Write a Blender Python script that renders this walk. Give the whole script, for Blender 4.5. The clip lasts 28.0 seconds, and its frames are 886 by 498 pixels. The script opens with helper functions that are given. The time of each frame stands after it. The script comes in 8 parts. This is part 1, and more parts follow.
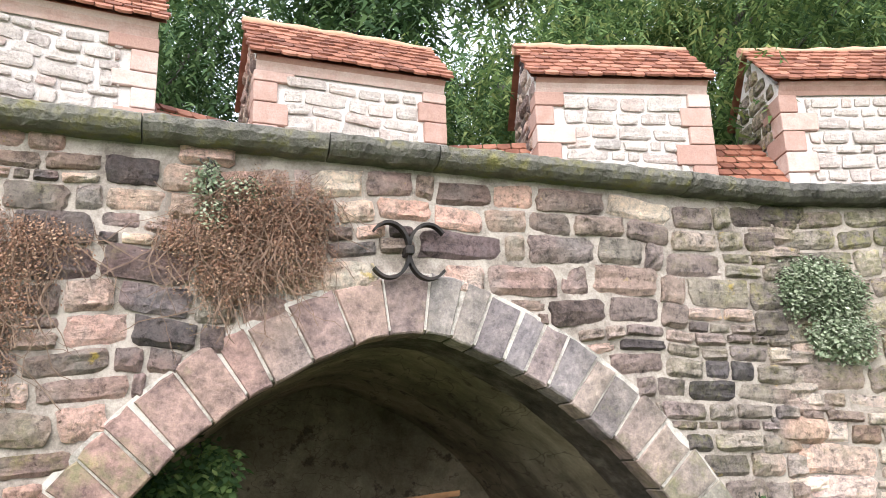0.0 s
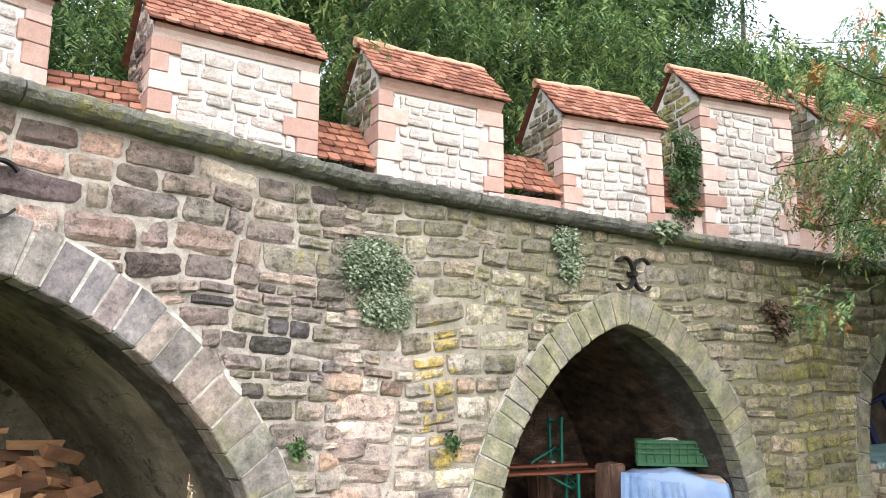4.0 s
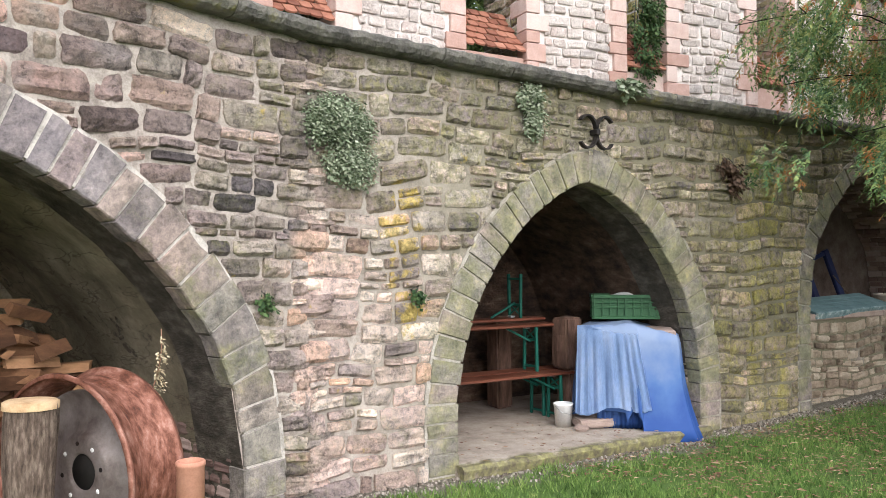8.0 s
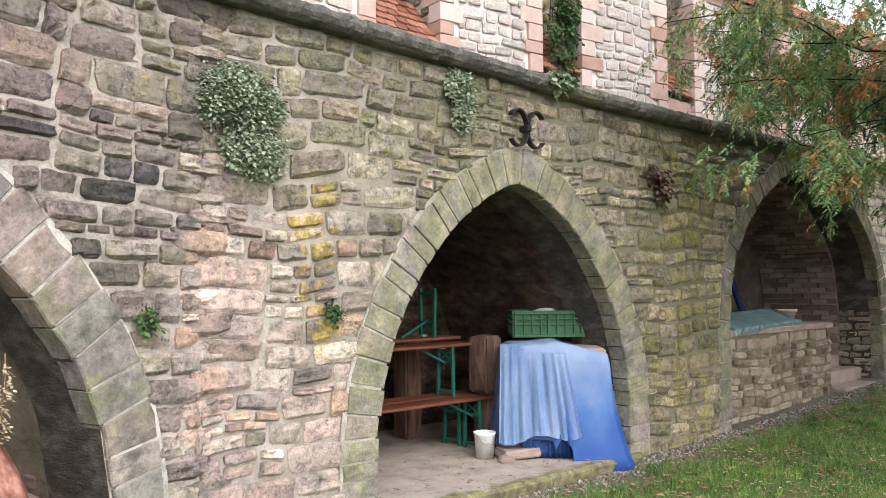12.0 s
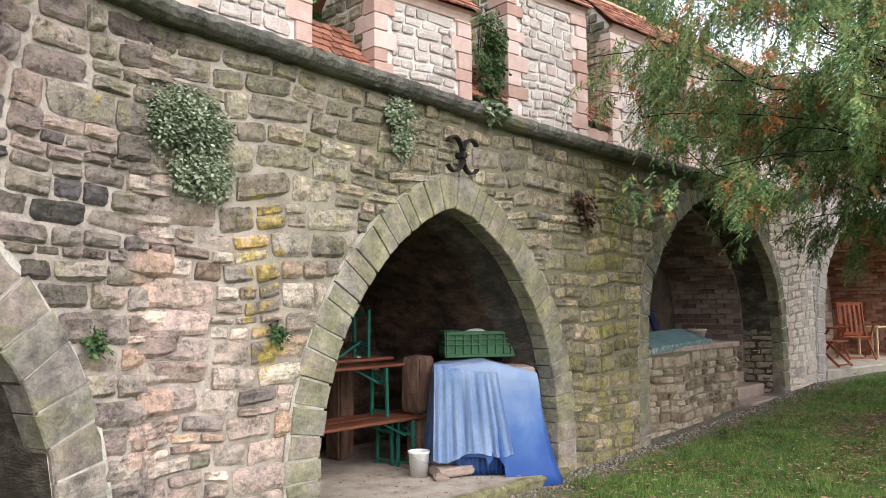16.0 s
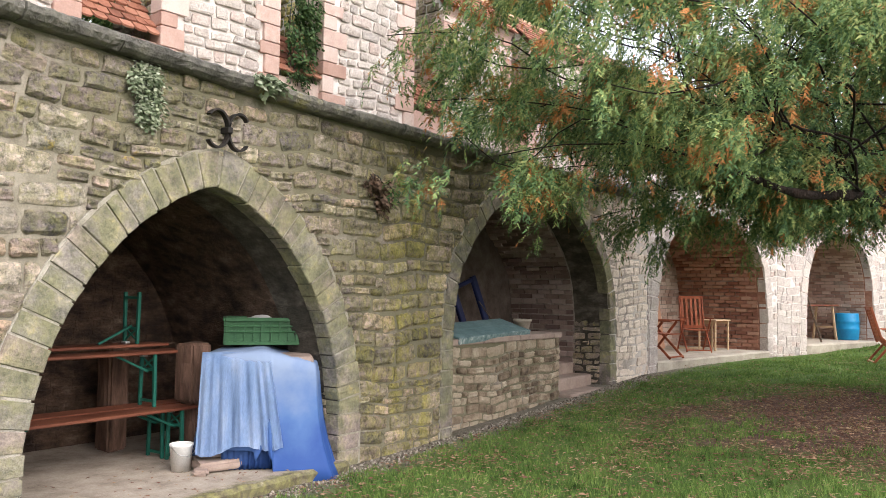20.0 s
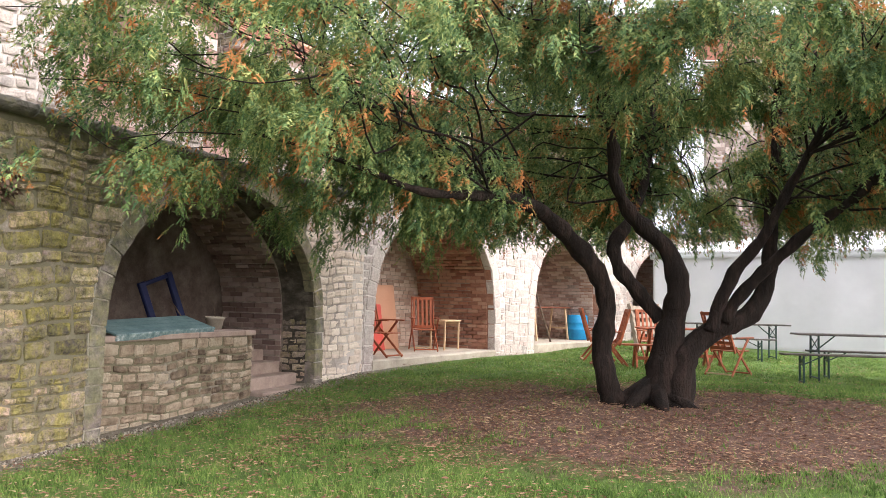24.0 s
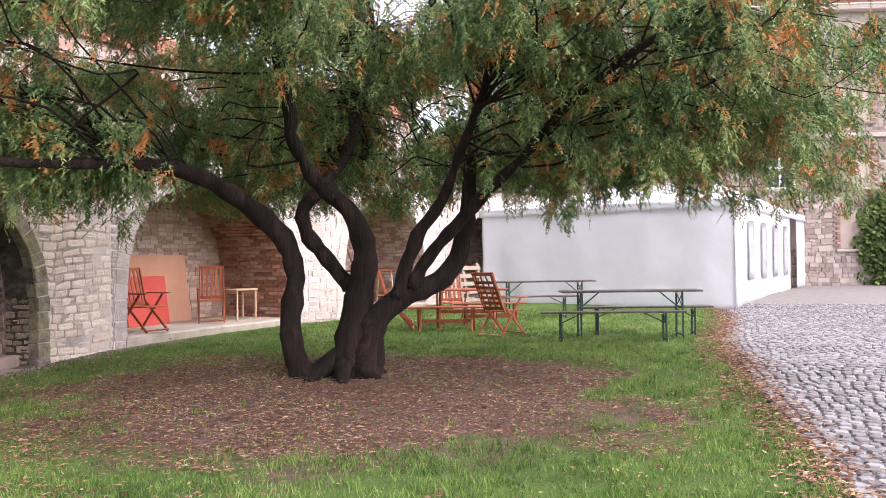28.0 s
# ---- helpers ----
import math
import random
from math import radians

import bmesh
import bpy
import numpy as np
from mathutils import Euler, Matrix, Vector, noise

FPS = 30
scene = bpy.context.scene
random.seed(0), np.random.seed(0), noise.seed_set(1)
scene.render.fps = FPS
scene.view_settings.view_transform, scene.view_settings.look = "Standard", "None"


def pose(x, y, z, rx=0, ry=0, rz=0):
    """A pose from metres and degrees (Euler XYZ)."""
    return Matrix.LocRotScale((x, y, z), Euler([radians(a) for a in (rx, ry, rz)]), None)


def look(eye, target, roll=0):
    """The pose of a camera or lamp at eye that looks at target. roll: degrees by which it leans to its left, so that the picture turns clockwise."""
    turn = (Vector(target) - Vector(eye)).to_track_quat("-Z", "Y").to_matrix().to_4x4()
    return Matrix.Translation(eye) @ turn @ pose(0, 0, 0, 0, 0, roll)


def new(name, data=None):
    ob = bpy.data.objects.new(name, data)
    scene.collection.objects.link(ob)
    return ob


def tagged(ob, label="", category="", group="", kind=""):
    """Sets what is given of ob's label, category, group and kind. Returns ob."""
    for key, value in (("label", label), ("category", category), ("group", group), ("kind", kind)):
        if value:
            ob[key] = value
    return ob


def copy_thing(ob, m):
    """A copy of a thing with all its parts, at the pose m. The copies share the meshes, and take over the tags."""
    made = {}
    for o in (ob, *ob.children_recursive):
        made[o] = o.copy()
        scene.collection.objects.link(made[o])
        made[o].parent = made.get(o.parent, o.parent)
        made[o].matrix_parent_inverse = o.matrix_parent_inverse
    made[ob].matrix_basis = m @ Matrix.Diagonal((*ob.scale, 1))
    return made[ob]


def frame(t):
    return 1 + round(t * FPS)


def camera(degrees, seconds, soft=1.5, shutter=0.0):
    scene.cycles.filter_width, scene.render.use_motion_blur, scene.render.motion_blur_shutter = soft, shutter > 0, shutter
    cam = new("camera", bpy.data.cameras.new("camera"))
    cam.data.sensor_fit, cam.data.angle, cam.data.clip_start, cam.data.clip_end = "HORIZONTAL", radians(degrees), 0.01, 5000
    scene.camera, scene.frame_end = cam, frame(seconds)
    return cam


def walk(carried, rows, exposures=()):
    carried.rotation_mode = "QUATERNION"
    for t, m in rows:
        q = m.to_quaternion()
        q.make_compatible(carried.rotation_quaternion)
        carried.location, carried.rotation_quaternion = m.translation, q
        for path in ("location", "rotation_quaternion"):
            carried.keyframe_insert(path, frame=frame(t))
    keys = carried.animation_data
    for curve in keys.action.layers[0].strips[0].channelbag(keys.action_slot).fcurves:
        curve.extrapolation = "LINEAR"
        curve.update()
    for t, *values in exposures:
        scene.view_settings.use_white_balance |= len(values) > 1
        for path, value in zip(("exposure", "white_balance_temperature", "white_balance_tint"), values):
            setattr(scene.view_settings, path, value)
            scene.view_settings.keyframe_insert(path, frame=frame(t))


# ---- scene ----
cam = camera(57.6, 28.0, soft=0.8)
EXPOSURE = ((0.0, 1.33, 5950, 10), (4.0, 1.30, 5920, 7), (7.0, 1.0, 5980, 10), (9.0, 1.14, 5950, 11), (12.0, 1.12, 5970, 10), (15.0, 1.0, 6050, 10), (19.0, 1.05, 6200, 12), (23.0, 1.6, 6450, 12), (24.2, 1.45, 6350, 16), (27.0, 1.58, 6230, 22), (28.0, 1.46, 6200, 23))
PATH = [
    (0.0, look((-3.477, -4.934, 1.593), (-3.419, -3.005, 2.118), -1.78)),
    (0.5, look((-3.481, -4.970, 1.596), (-3.439, -3.038, 2.110), -1.57)),
    (1.0, look((-3.497, -5.002, 1.581), (-3.460, -3.066, 2.080), -1.53)),
    (1.5, look((-3.594, -5.035, 1.587), (-3.539, -3.095, 2.071), -1.80)),
    (2.0, look((-3.685, -5.100, 1.581), (-3.465, -3.163, 2.030), -2.34)),
    (2.5, look((-3.626, -5.152, 1.586), (-3.074, -3.277, 2.012), -1.76)),
    (3.0, look((-3.501, -5.258, 1.612), (-2.781, -3.437, 2.020), -0.70)),
    (3.5, look((-3.397, -5.369, 1.623), (-2.561, -3.597, 2.023), -0.28)),
    (4.0, look((-3.328, -5.452, 1.628), (-2.393, -3.723, 1.998), 0.14)),
    (4.5, look((-3.273, -5.500, 1.609), (-2.208, -3.828, 1.873), 0.30)),
    (6.5, look((-3.349, -5.499, 1.614), (-1.950, -4.073, 1.719), -0.41)),
    (7.0, look((-3.392, -5.463, 1.571), (-2.069, -3.965, 1.651), -0.43)),
    (7.5, look((-3.410, -5.429, 1.571), (-2.182, -3.851, 1.623), -0.35)),
    (8.0, look((-3.394, -5.393, 1.571), (-2.343, -3.692, 1.610), -0.42)),
    (8.5, look((-3.345, -5.397, 1.579), (-2.389, -3.641, 1.616), -0.67)),
    (9.0, look((-3.296, -5.380, 1.576), (-2.324, -3.632, 1.607), -0.75)),
    (9.5, look((-3.274, -5.215, 1.563), (-2.190, -3.535, 1.593), -0.65)),
    (10.0, look((-3.305, -5.017, 1.550), (-2.085, -3.433, 1.580), -0.69)),
    (10.5, look((-3.278, -4.897, 1.513), (-2.039, -3.327, 1.548), -0.74)),
    (11.0, look((-3.173, -4.770, 1.508), (-1.989, -3.159, 1.560), -1.20)),
    (11.5, look((-3.164, -4.621, 1.506), (-1.976, -3.013, 1.565), -0.16)),
    (12.0, look((-3.197, -4.411, 1.487), (-1.882, -2.907, 1.579), -0.42)),
    (12.5, look((-3.201, -4.323, 1.470), (-1.802, -2.901, 1.615), -0.07)),
    (14.5, look((-3.250, -4.276, 1.461), (-1.837, -2.870, 1.622), 0.30)),
    (15.0, look((-3.295, -4.283, 1.464), (-1.878, -2.880, 1.619), 0.32)),
    (15.5, look((-3.431, -4.378, 1.480), (-1.987, -3.002, 1.626), 0.16)),
    (16.0, look((-3.460, -4.381, 1.484), (-1.989, -3.033, 1.628), -0.56)),
    (16.5, look((-3.467, -4.351, 1.486), (-1.998, -3.001, 1.626), -2.31)),
    (17.0, look((-3.487, -4.391, 1.485), (-2.023, -3.036, 1.625), -2.68)),
    (17.5, look((-3.381, -4.411, 1.493), (-1.931, -3.040, 1.629), -2.63)),
    (18.0, look((-3.188, -4.410, 1.500), (-1.736, -3.042, 1.636), -0.07)),
    (18.5, look((-3.029, -4.456, 1.509), (-1.467, -3.215, 1.647), 0.45)),
    (19.0, look((-2.889, -4.674, 1.511), (-1.292, -3.478, 1.650), -0.21)),
    (19.5, look((-2.727, -4.903, 1.517), (-1.121, -3.718, 1.647), -0.06)),
    (20.0, look((-2.503, -5.050, 1.526), (-0.888, -3.874, 1.629), 0.94)),
    (20.5, look((-2.260, -5.165, 1.541), (-0.631, -4.011, 1.657), 1.98)),
    (22.5, look((-1.815, -5.657, 1.330), (-0.174, -4.519, 1.432), 2.70)),
    (23.0, look((-1.749, -5.841, 1.314), (-0.108, -4.702, 1.422), 2.40)),
    (23.5, look((-1.692, -6.121, 1.368), (-0.006, -5.050, 1.476), 2.50)),
    (24.0, look((-1.668, -6.405, 1.449), (0.170, -5.626, 1.575), 1.35)),
    (24.5, look((-1.519, -6.645, 1.466), (0.356, -5.964, 1.604), 1.98)),
    (25.0, look((-1.328, -7.012, 1.461), (0.552, -6.344, 1.603), 0.55)),
    (25.5, look((-1.141, -7.315, 1.488), (0.744, -6.662, 1.626), 0.19)),
    (26.0, look((-0.886, -7.590, 1.529), (1.002, -6.942, 1.664), 0.38)),
    (26.5, look((-0.684, -7.929, 1.528), (1.210, -7.300, 1.662), -1.05)),
    (27.0, look((-0.581, -8.244, 1.552), (1.312, -7.610, 1.675), -0.58)),
    (27.5, look((-0.356, -8.519, 1.545), (1.541, -7.889, 1.599), -0.13)),
    (28.0, look((-0.206, -8.802, 1.572), (1.695, -8.181, 1.598), -0.73)),
]
walk(cam, PATH, EXPOSURE)

# ---- world and sun: a bright overcast day ----
SUN_EL, SUN_AZ = 38.0, 192.0
world = bpy.data.worlds.new("overcast_sky")
scene.world = world
world.use_nodes = True
wn = world.node_tree.nodes
sky = wn.new("ShaderNodeTexSky")
sky.sky_type = "NISHITA"
sky.sun_disc = False
sky.sun_elevation = radians(SUN_EL)
sky.sun_rotation = radians(SUN_AZ)
sky.dust_density = 4.0
sky.ozone_density = 0.6
wn["Background"].inputs["Strength"].default_value = 0.15
cloud = wn.new("ShaderNodeMix")
cloud.data_type = "RGBA"
cloud.inputs[0].default_value = 0.75
cloud.inputs[7].default_value = (7.6, 7.7, 7.9, 1)
world.node_tree.links.new(sky.outputs[0], cloud.inputs[6])
world.node_tree.links.new(cloud.outputs[2], wn["Background"].inputs["Color"])
sun = new("sun", bpy.data.lights.new("sun", "SUN"))
sun.data.energy = 1.7
sun.data.angle = radians(70)
sun.data.color = (1.0, 0.95, 0.88)
az, el = radians(SUN_AZ), radians(SUN_EL)
sun.matrix_world = look((0, 0, 30), (-30 * math.sin(az), -30 * math.cos(az), 30 - 30 * math.tan(el)))

# ---- materials ----
class Mat:
    """A small node builder round one Principled shader."""

    def __init__(self, name, rough=0.85, metal=0.0):
        self.m = bpy.data.materials.new(name)
        self.m.use_nodes = True
        self.t = self.m.node_tree
        self.b = self.t.nodes["Principled BSDF"]
        self.b.inputs["Roughness"].default_value = rough
        self.b.inputs["Metallic"].default_value = metal
        self.b.inputs["Specular IOR Level"].default_value = 0.25

    def n(self, node_type, **kw):
        node = self.t.nodes.new(node_type)
        for k, v in kw.items():
            if k == "op":
                node.operation = v
            elif k == "kind":
                node.data_type = v
            elif k == "blend":
                node.blend_type = v
        return node

    def link(self, a, b):
        self.t.links.new(a, b)

    def pos(self, scale=(1, 1, 1), space="world"):
        if space == "world":
            src = self.n("ShaderNodeNewGeometry").outputs["Position"]
        else:
            src = self.n("ShaderNodeTexCoord").outputs["Object"]
        mp = self.n("ShaderNodeMapping")
        mp.inputs["Scale"].default_value = scale
        self.link(src, mp.inputs["Vector"])
        return mp.outputs[0]

    def noise(self, scale, detail=4, rough=0.6, vec=None, dist=0.0):
        x = self.n("ShaderNodeTexNoise")
        x.inputs["Scale"].default_value = scale
        x.inputs["Detail"].default_value = detail
        x.inputs["Roughness"].default_value = rough
        x.inputs["Distortion"].default_value = dist
        self.link(vec or self.pos(), x.inputs["Vector"])
        return x.outputs["Fac"]

    def ramp(self, fac, stops, smooth=True):
        r = self.n("ShaderNodeValToRGB")
        if not smooth:
            r.color_ramp.interpolation = "CONSTANT"
        e = r.color_ramp.elements
        while len(e) < len(stops):
            e.new(0.5)
        for el, (p, c) in zip(e, stops):
            el.position = p
            el.color = (*c, 1) if len(c) == 3 else c
        self.link(fac, r.inputs[0])
        return r.outputs[0]

    def math(self, op, a, b=None, clamp=False):
        x = self.n("ShaderNodeMath", op=op)
        x.use_clamp = clamp
        for i, v in enumerate((a, b)):
            if v is None:
                continue
            if isinstance(v, (int, float)):
                x.inputs[i].default_value = v
            else:
                self.link(v, x.inputs[i])
        return x.outputs[0]

    def mix(self, fac, a, b, blend="MIX"):
        x = self.n("ShaderNodeMix", kind="RGBA", blend=blend)
        for i, v in ((0, fac), (6, a), (7, b)):
            if isinstance(v, (int, float)):
                x.inputs[i].default_value = v
            elif isinstance(v, tuple):
                x.inputs[i].default_value = (*v, 1)
            else:
                self.link(v, x.inputs[i])
        return x.outputs[2]

    def rnd(self):
        """A random number for each object and each loose piece of a joined mesh."""
        o = self.n("ShaderNodeObjectInfo").outputs["Random"]
        g = self.n("ShaderNodeNewGeometry").outputs["Random Per Island"]
        return self.math("FRACT", self.math("ADD", o, self.math("MULTIPLY", g, 7.31)))

    def sep(self, vec=None):
        s = self.n("ShaderNodeSeparateXYZ")
        self.link(vec or self.pos(), s.inputs[0])
        return s.outputs

    def color(self, c):
        if isinstance(c, tuple):
            self.b.inputs["Base Color"].default_value = (*c, 1)
        else:
            self.link(c, self.b.inputs["Base Color"])
        return self

    def rough(self, fac, lo, hi):
        self.link(self.math("ADD", self.math("MULTIPLY", fac, hi - lo), lo), self.b.inputs["Roughness"])
        return self

    def bump(self, h, strength=0.5, dist=0.01):
        b = self.n("ShaderNodeBump")
        b.inputs["Strength"].default_value = strength
        b.inputs["Distance"].default_value = dist
        self.link(h, b.inputs["Height"])
        self.link(b.outputs[0], self.b.inputs["Normal"])
        return self


def ranged(m, v, lo, hi):
    """0 below lo, 1 above hi."""
    r = m.n("ShaderNodeMapRange")
    r.inputs[1].default_value, r.inputs[2].default_value = lo, hi
    m.link(v, r.inputs[0])
    return r.outputs[0]


def old_stone_material():
    m = Mat("old_sandstone", 0.92)
    r = m.rnd()
    base = m.ramp(r, [(0.0, (0.15, 0.135, 0.135)), (0.16, (0.31, 0.25, 0.225)), (0.3, (0.24, 0.215, 0.19)), (0.44, (0.36, 0.31, 0.27)), (0.56, (0.22, 0.185, 0.185)), (0.7, (0.38, 0.295, 0.255)), (0.82, (0.17, 0.15, 0.16)), (0.9, (0.32, 0.28, 0.24)), (1.0, (0.42, 0.375, 0.325))])
    x, y, z = m.sep()
    xn = m.math("ADD", x, m.math("MULTIPLY", m.math("SUBTRACT", m.noise(3.2, 3), 0.5), 1.3))
    # fresher pink facing stones between the first two arches, low down
    pink = m.math("MULTIPLY", ranged(m, m.math("ABSOLUTE", m.math("SUBTRACT", xn, -0.72)), 0.85, 0.55), ranged(m, z, 2.2, 1.9))
    fresh = m.ramp(m.math("FRACT", m.math("MULTIPLY", r, 5.7)), [(0.0, (0.52, 0.46, 0.41)), (0.2, (0.46, 0.345, 0.305)), (0.4, (0.30, 0.245, 0.24)), (0.6, (0.58, 0.50, 0.44)), (0.78, (0.49, 0.35, 0.305)), (0.88, (0.45, 0.31, 0.23)), (1.0, (0.36, 0.29, 0.285))])
    pinkn = m.math("MULTIPLY", pink, ranged(m, m.noise(1.3), 0.32, 0.45))
    c = m.mix(pinkn, base, fresh)
    c = m.mix(1.0, c, m.ramp(m.math("FRACT", m.math("MULTIPLY", r, 13.7)), [(0.0, (0.50, 0.50, 0.52)), (0.3, (0.82, 0.82, 0.82)), (0.7, (1.1, 1.09, 1.08)), (1.0, (1.5, 1.48, 1.44))]), "MULTIPLY")
    # dark crusted stones beside them
    crust = m.math("MULTIPLY", ranged(m, m.math("ABSOLUTE", m.math("SUBTRACT", xn, -1.75)), 1.0, 0.3), ranged(m, m.noise(2.4, 4), 0.40, 0.52))
    c = m.mix(m.math("MULTIPLY", crust, 0.45), c, m.mix(1.0, c, (0.52, 0.51, 0.53), "MULTIPLY"))
    rosy = m.math("MULTIPLY", ranged(m, x, -1.8, -3.2), ranged(m, m.noise(1.9), 0.36, 0.5))
    c = m.mix(m.math("MULTIPLY", rosy, 0.6), c, m.mix(1.0, c, (1.25, 0.93, 0.86), "MULTIPLY"))
    # moss and lichen, thickest round the second arch
    mossy = m.math("MULTIPLY", m.math("MULTIPLY", ranged(m, x, -2.6, 0.2), ranged(m, x, 11.0, 6.0)), 0.31)
    mn = m.noise(2.2, 6, 0.7)
    moss = m.math("MULTIPLY", ranged(m, m.math("ADD", mn, mossy), 0.58, 0.74), m.math("MULTIPLY", ranged(m, m.noise(23, 3), 0.36, 0.56), m.math("SUBTRACT", 1.0, m.math("MULTIPLY", pinkn, 0.75))))
    c = m.mix(m.math("MULTIPLY", moss, 0.58), c, m.ramp(m.noise(6, 3), [(0.3, (0.10, 0.105, 0.05)), (0.55, (0.19, 0.185, 0.075)), (0.72, (0.30, 0.27, 0.085))]))
    xs = m.math("ADD", x, m.math("MULTIPLY", m.math("SUBTRACT", m.noise(2.3, 3), 0.5), 0.9))
    streak = m.math("MULTIPLY", ranged(m, m.math("ABSOLUTE", m.math("SUBTRACT", xs, -0.42)), 0.30, 0.06), m.math("MULTIPLY", ranged(m, z, 0.9, 1.2), ranged(m, z, 2.5, 2.1)))
    lich = ranged(m, m.math("ADD", m.noise(3.6, 5, 0.75), m.math("MULTIPLY", streak, 0.17)), 0.645, 0.71)
    c = m.mix(m.math("MULTIPLY", lich, 0.7), c, (0.42, 0.31, 0.06))
    # yellow-green moss running down between the second and third arch
    xg = m.math("ADD", x, m.math("MULTIPLY", m.math("SUBTRACT", m.noise(1.9, 4), 0.5), 1.6))
    run = m.math("MULTIPLY", ranged(m, m.math("ABSOLUTE", m.math("SUBTRACT", xg, 3.85)), 0.9, 0.15), ranged(m, m.noise(4.5, 7, 0.8, m.pos((1, 1, 0.6))), 0.45, 0.56))
    c = m.mix(m.math("MULTIPLY", run, 0.7), c, m.ramp(m.noise(5, 3), [(0.35, (0.15, 0.15, 0.045)), (0.6, (0.31, 0.285, 0.07))]))
    white = ranged(m, m.noise(3.4, 7, 0.82, m.pos((1, 1, 0.55))), 0.655, 0.72)
    c = m.mix(m.math("MULTIPLY", white, 0.6), c, (0.55, 0.53, 0.5))
    c = m.mix(1.0, c, m.ramp(m.noise(11, 10, 0.8), [(0.3, (0.28, 0.28, 0.29)), (0.41, (0.70, 0.70, 0.71)), (0.48, (1.15, 1.14, 1.12)), (0.58, (1.3, 1.28, 1.25)), (0.7, (1.75, 1.72, 1.66))]), "MULTIPLY")
    g = m.noise(40, 6, 0.75)
    c = m.mix(0.6, c, m.ramp(g, [(0.3, (0.32, 0.32, 0.32)), (0.45, (0.9, 0.9, 0.9)), (0.6, (1.2, 1.18, 1.15)), (0.75, (1.8, 1.75, 1.7))]), "MULTIPLY")
    # black algae in uneven patches
    algae = m.math("MULTIPLY", ranged(m, m.noise(1.7, 8, 0.78, m.pos((1.0, 1.0, 0.75))), 0.50, 0.60), ranged(m, m.noise(17, 4, 0.7), 0.38, 0.54))
    c = m.mix(m.math("MULTIPLY", algae, 0.62), c, m.mix(1.0, c, (0.38, 0.39, 0.37), "MULTIPLY"))
    c = m.mix(1.0, c, (1.36, 1.34, 1.32), "MULTIPLY")
    c = m.mix(ranged(m, x, 1.8, 4.0), c, m.mix(1.0, c, (1.06, 1.02, 0.97), "MULTIPLY"))
    # bedding lines of the split sandstone
    bed = m.noise(9, 6, 0.7, m.pos((1.0, 1.0, 2.6)))
    h = m.math("ADD", m.math("MULTIPLY", m.noise(22, 8, 0.8), 1.0), m.math("ADD", m.math("MULTIPLY", g, 0.6), m.math("MULTIPLY", bed, 0.7)))
    pits = ranged(m, m.noise(34, 4, 0.7), 0.40, 0.33)
    c = m.mix(m.math("MULTIPLY", pits, 0.6), c, m.mix(1.0, c, (0.35, 0.34, 0.33), "MULTIPLY"))
    return m.color(c).bump(m.math("SUBTRACT", h, m.math("MULTIPLY", pits, 0.5)), 1.0, 0.040).m


def voussoir_material():
    m = Mat("dressed_sandstone", 0.9)
    r = m.rnd()
    x, y, z = m.sep()
    base = m.ramp(r, [(0.0, (0.44, 0.385, 0.35)), (0.2, (0.28, 0.235, 0.24)), (0.4, (0.56, 0.36, 0.30)), (0.55, (0.42, 0.365, 0.335)), (0.75, (0.30, 0.26, 0.27)), (0.9, (0.58, 0.40, 0.345)), (1.0, (0.38, 0.345, 0.31))])
    base = m.mix(m.math("MULTIPLY", ranged(m, x, -3.7, -4.4), 0.6), base, (0.46, 0.265, 0.215))
    base = m.mix(m.math("MULTIPLY", ranged(m, x, -2.7, -1.9), 0.72), base, m.ramp(r, [(0.0, (0.30, 0.275, 0.23)), (0.5, (0.38, 0.345, 0.295)), (0.8, (0.34, 0.285, 0.26)), (1.0, (0.27, 0.25, 0.215))]))
    mot = m.noise(7, 9, 0.78)
    c = m.mix(1.0, base, m.ramp(mot, [(0.34, (0.30, 0.30, 0.31)), (0.47, (0.66, 0.66, 0.66)), (0.58, (0.92, 0.91, 0.88)), (0.7, (1.3, 1.25, 1.2))]), "MULTIPLY")
    grime = m.math("MULTIPLY", ranged(m, m.noise(2.6, 7, 0.75), 0.46, 0.60), 0.6)
    c = m.mix(grime, c, m.mix(1.0, c, (0.45, 0.45, 0.43), "MULTIPLY"))
    mossy = m.math("MULTIPLY", ranged(m, x, -2.6, 0.3), 0.16)
    moss = ranged(m, m.math("ADD", m.noise(2.3, 6, 0.75), mossy), 0.56, 0.70)
    c = m.mix(m.math("MULTIPLY", moss, 0.7), c, m.ramp(m.noise(7, 4), [(0.35, (0.14, 0.14, 0.075)), (0.6, (0.24, 0.23, 0.11)), (0.72, (0.38, 0.32, 0.09))]))
    g = m.noise(38, 5, 0.75)
    c = m.mix(0.55, c, m.ramp(g, [(0.3, (0.5, 0.5, 0.5)), (0.5, (1, 1, 1)), (0.75, (1.4, 1.37, 1.33))]), "MULTIPLY")
    return m.color(c).bump(m.math("ADD", m.noise(14, 5), m.math("MULTIPLY", g, 0.6)), 0.9, 0.018).m


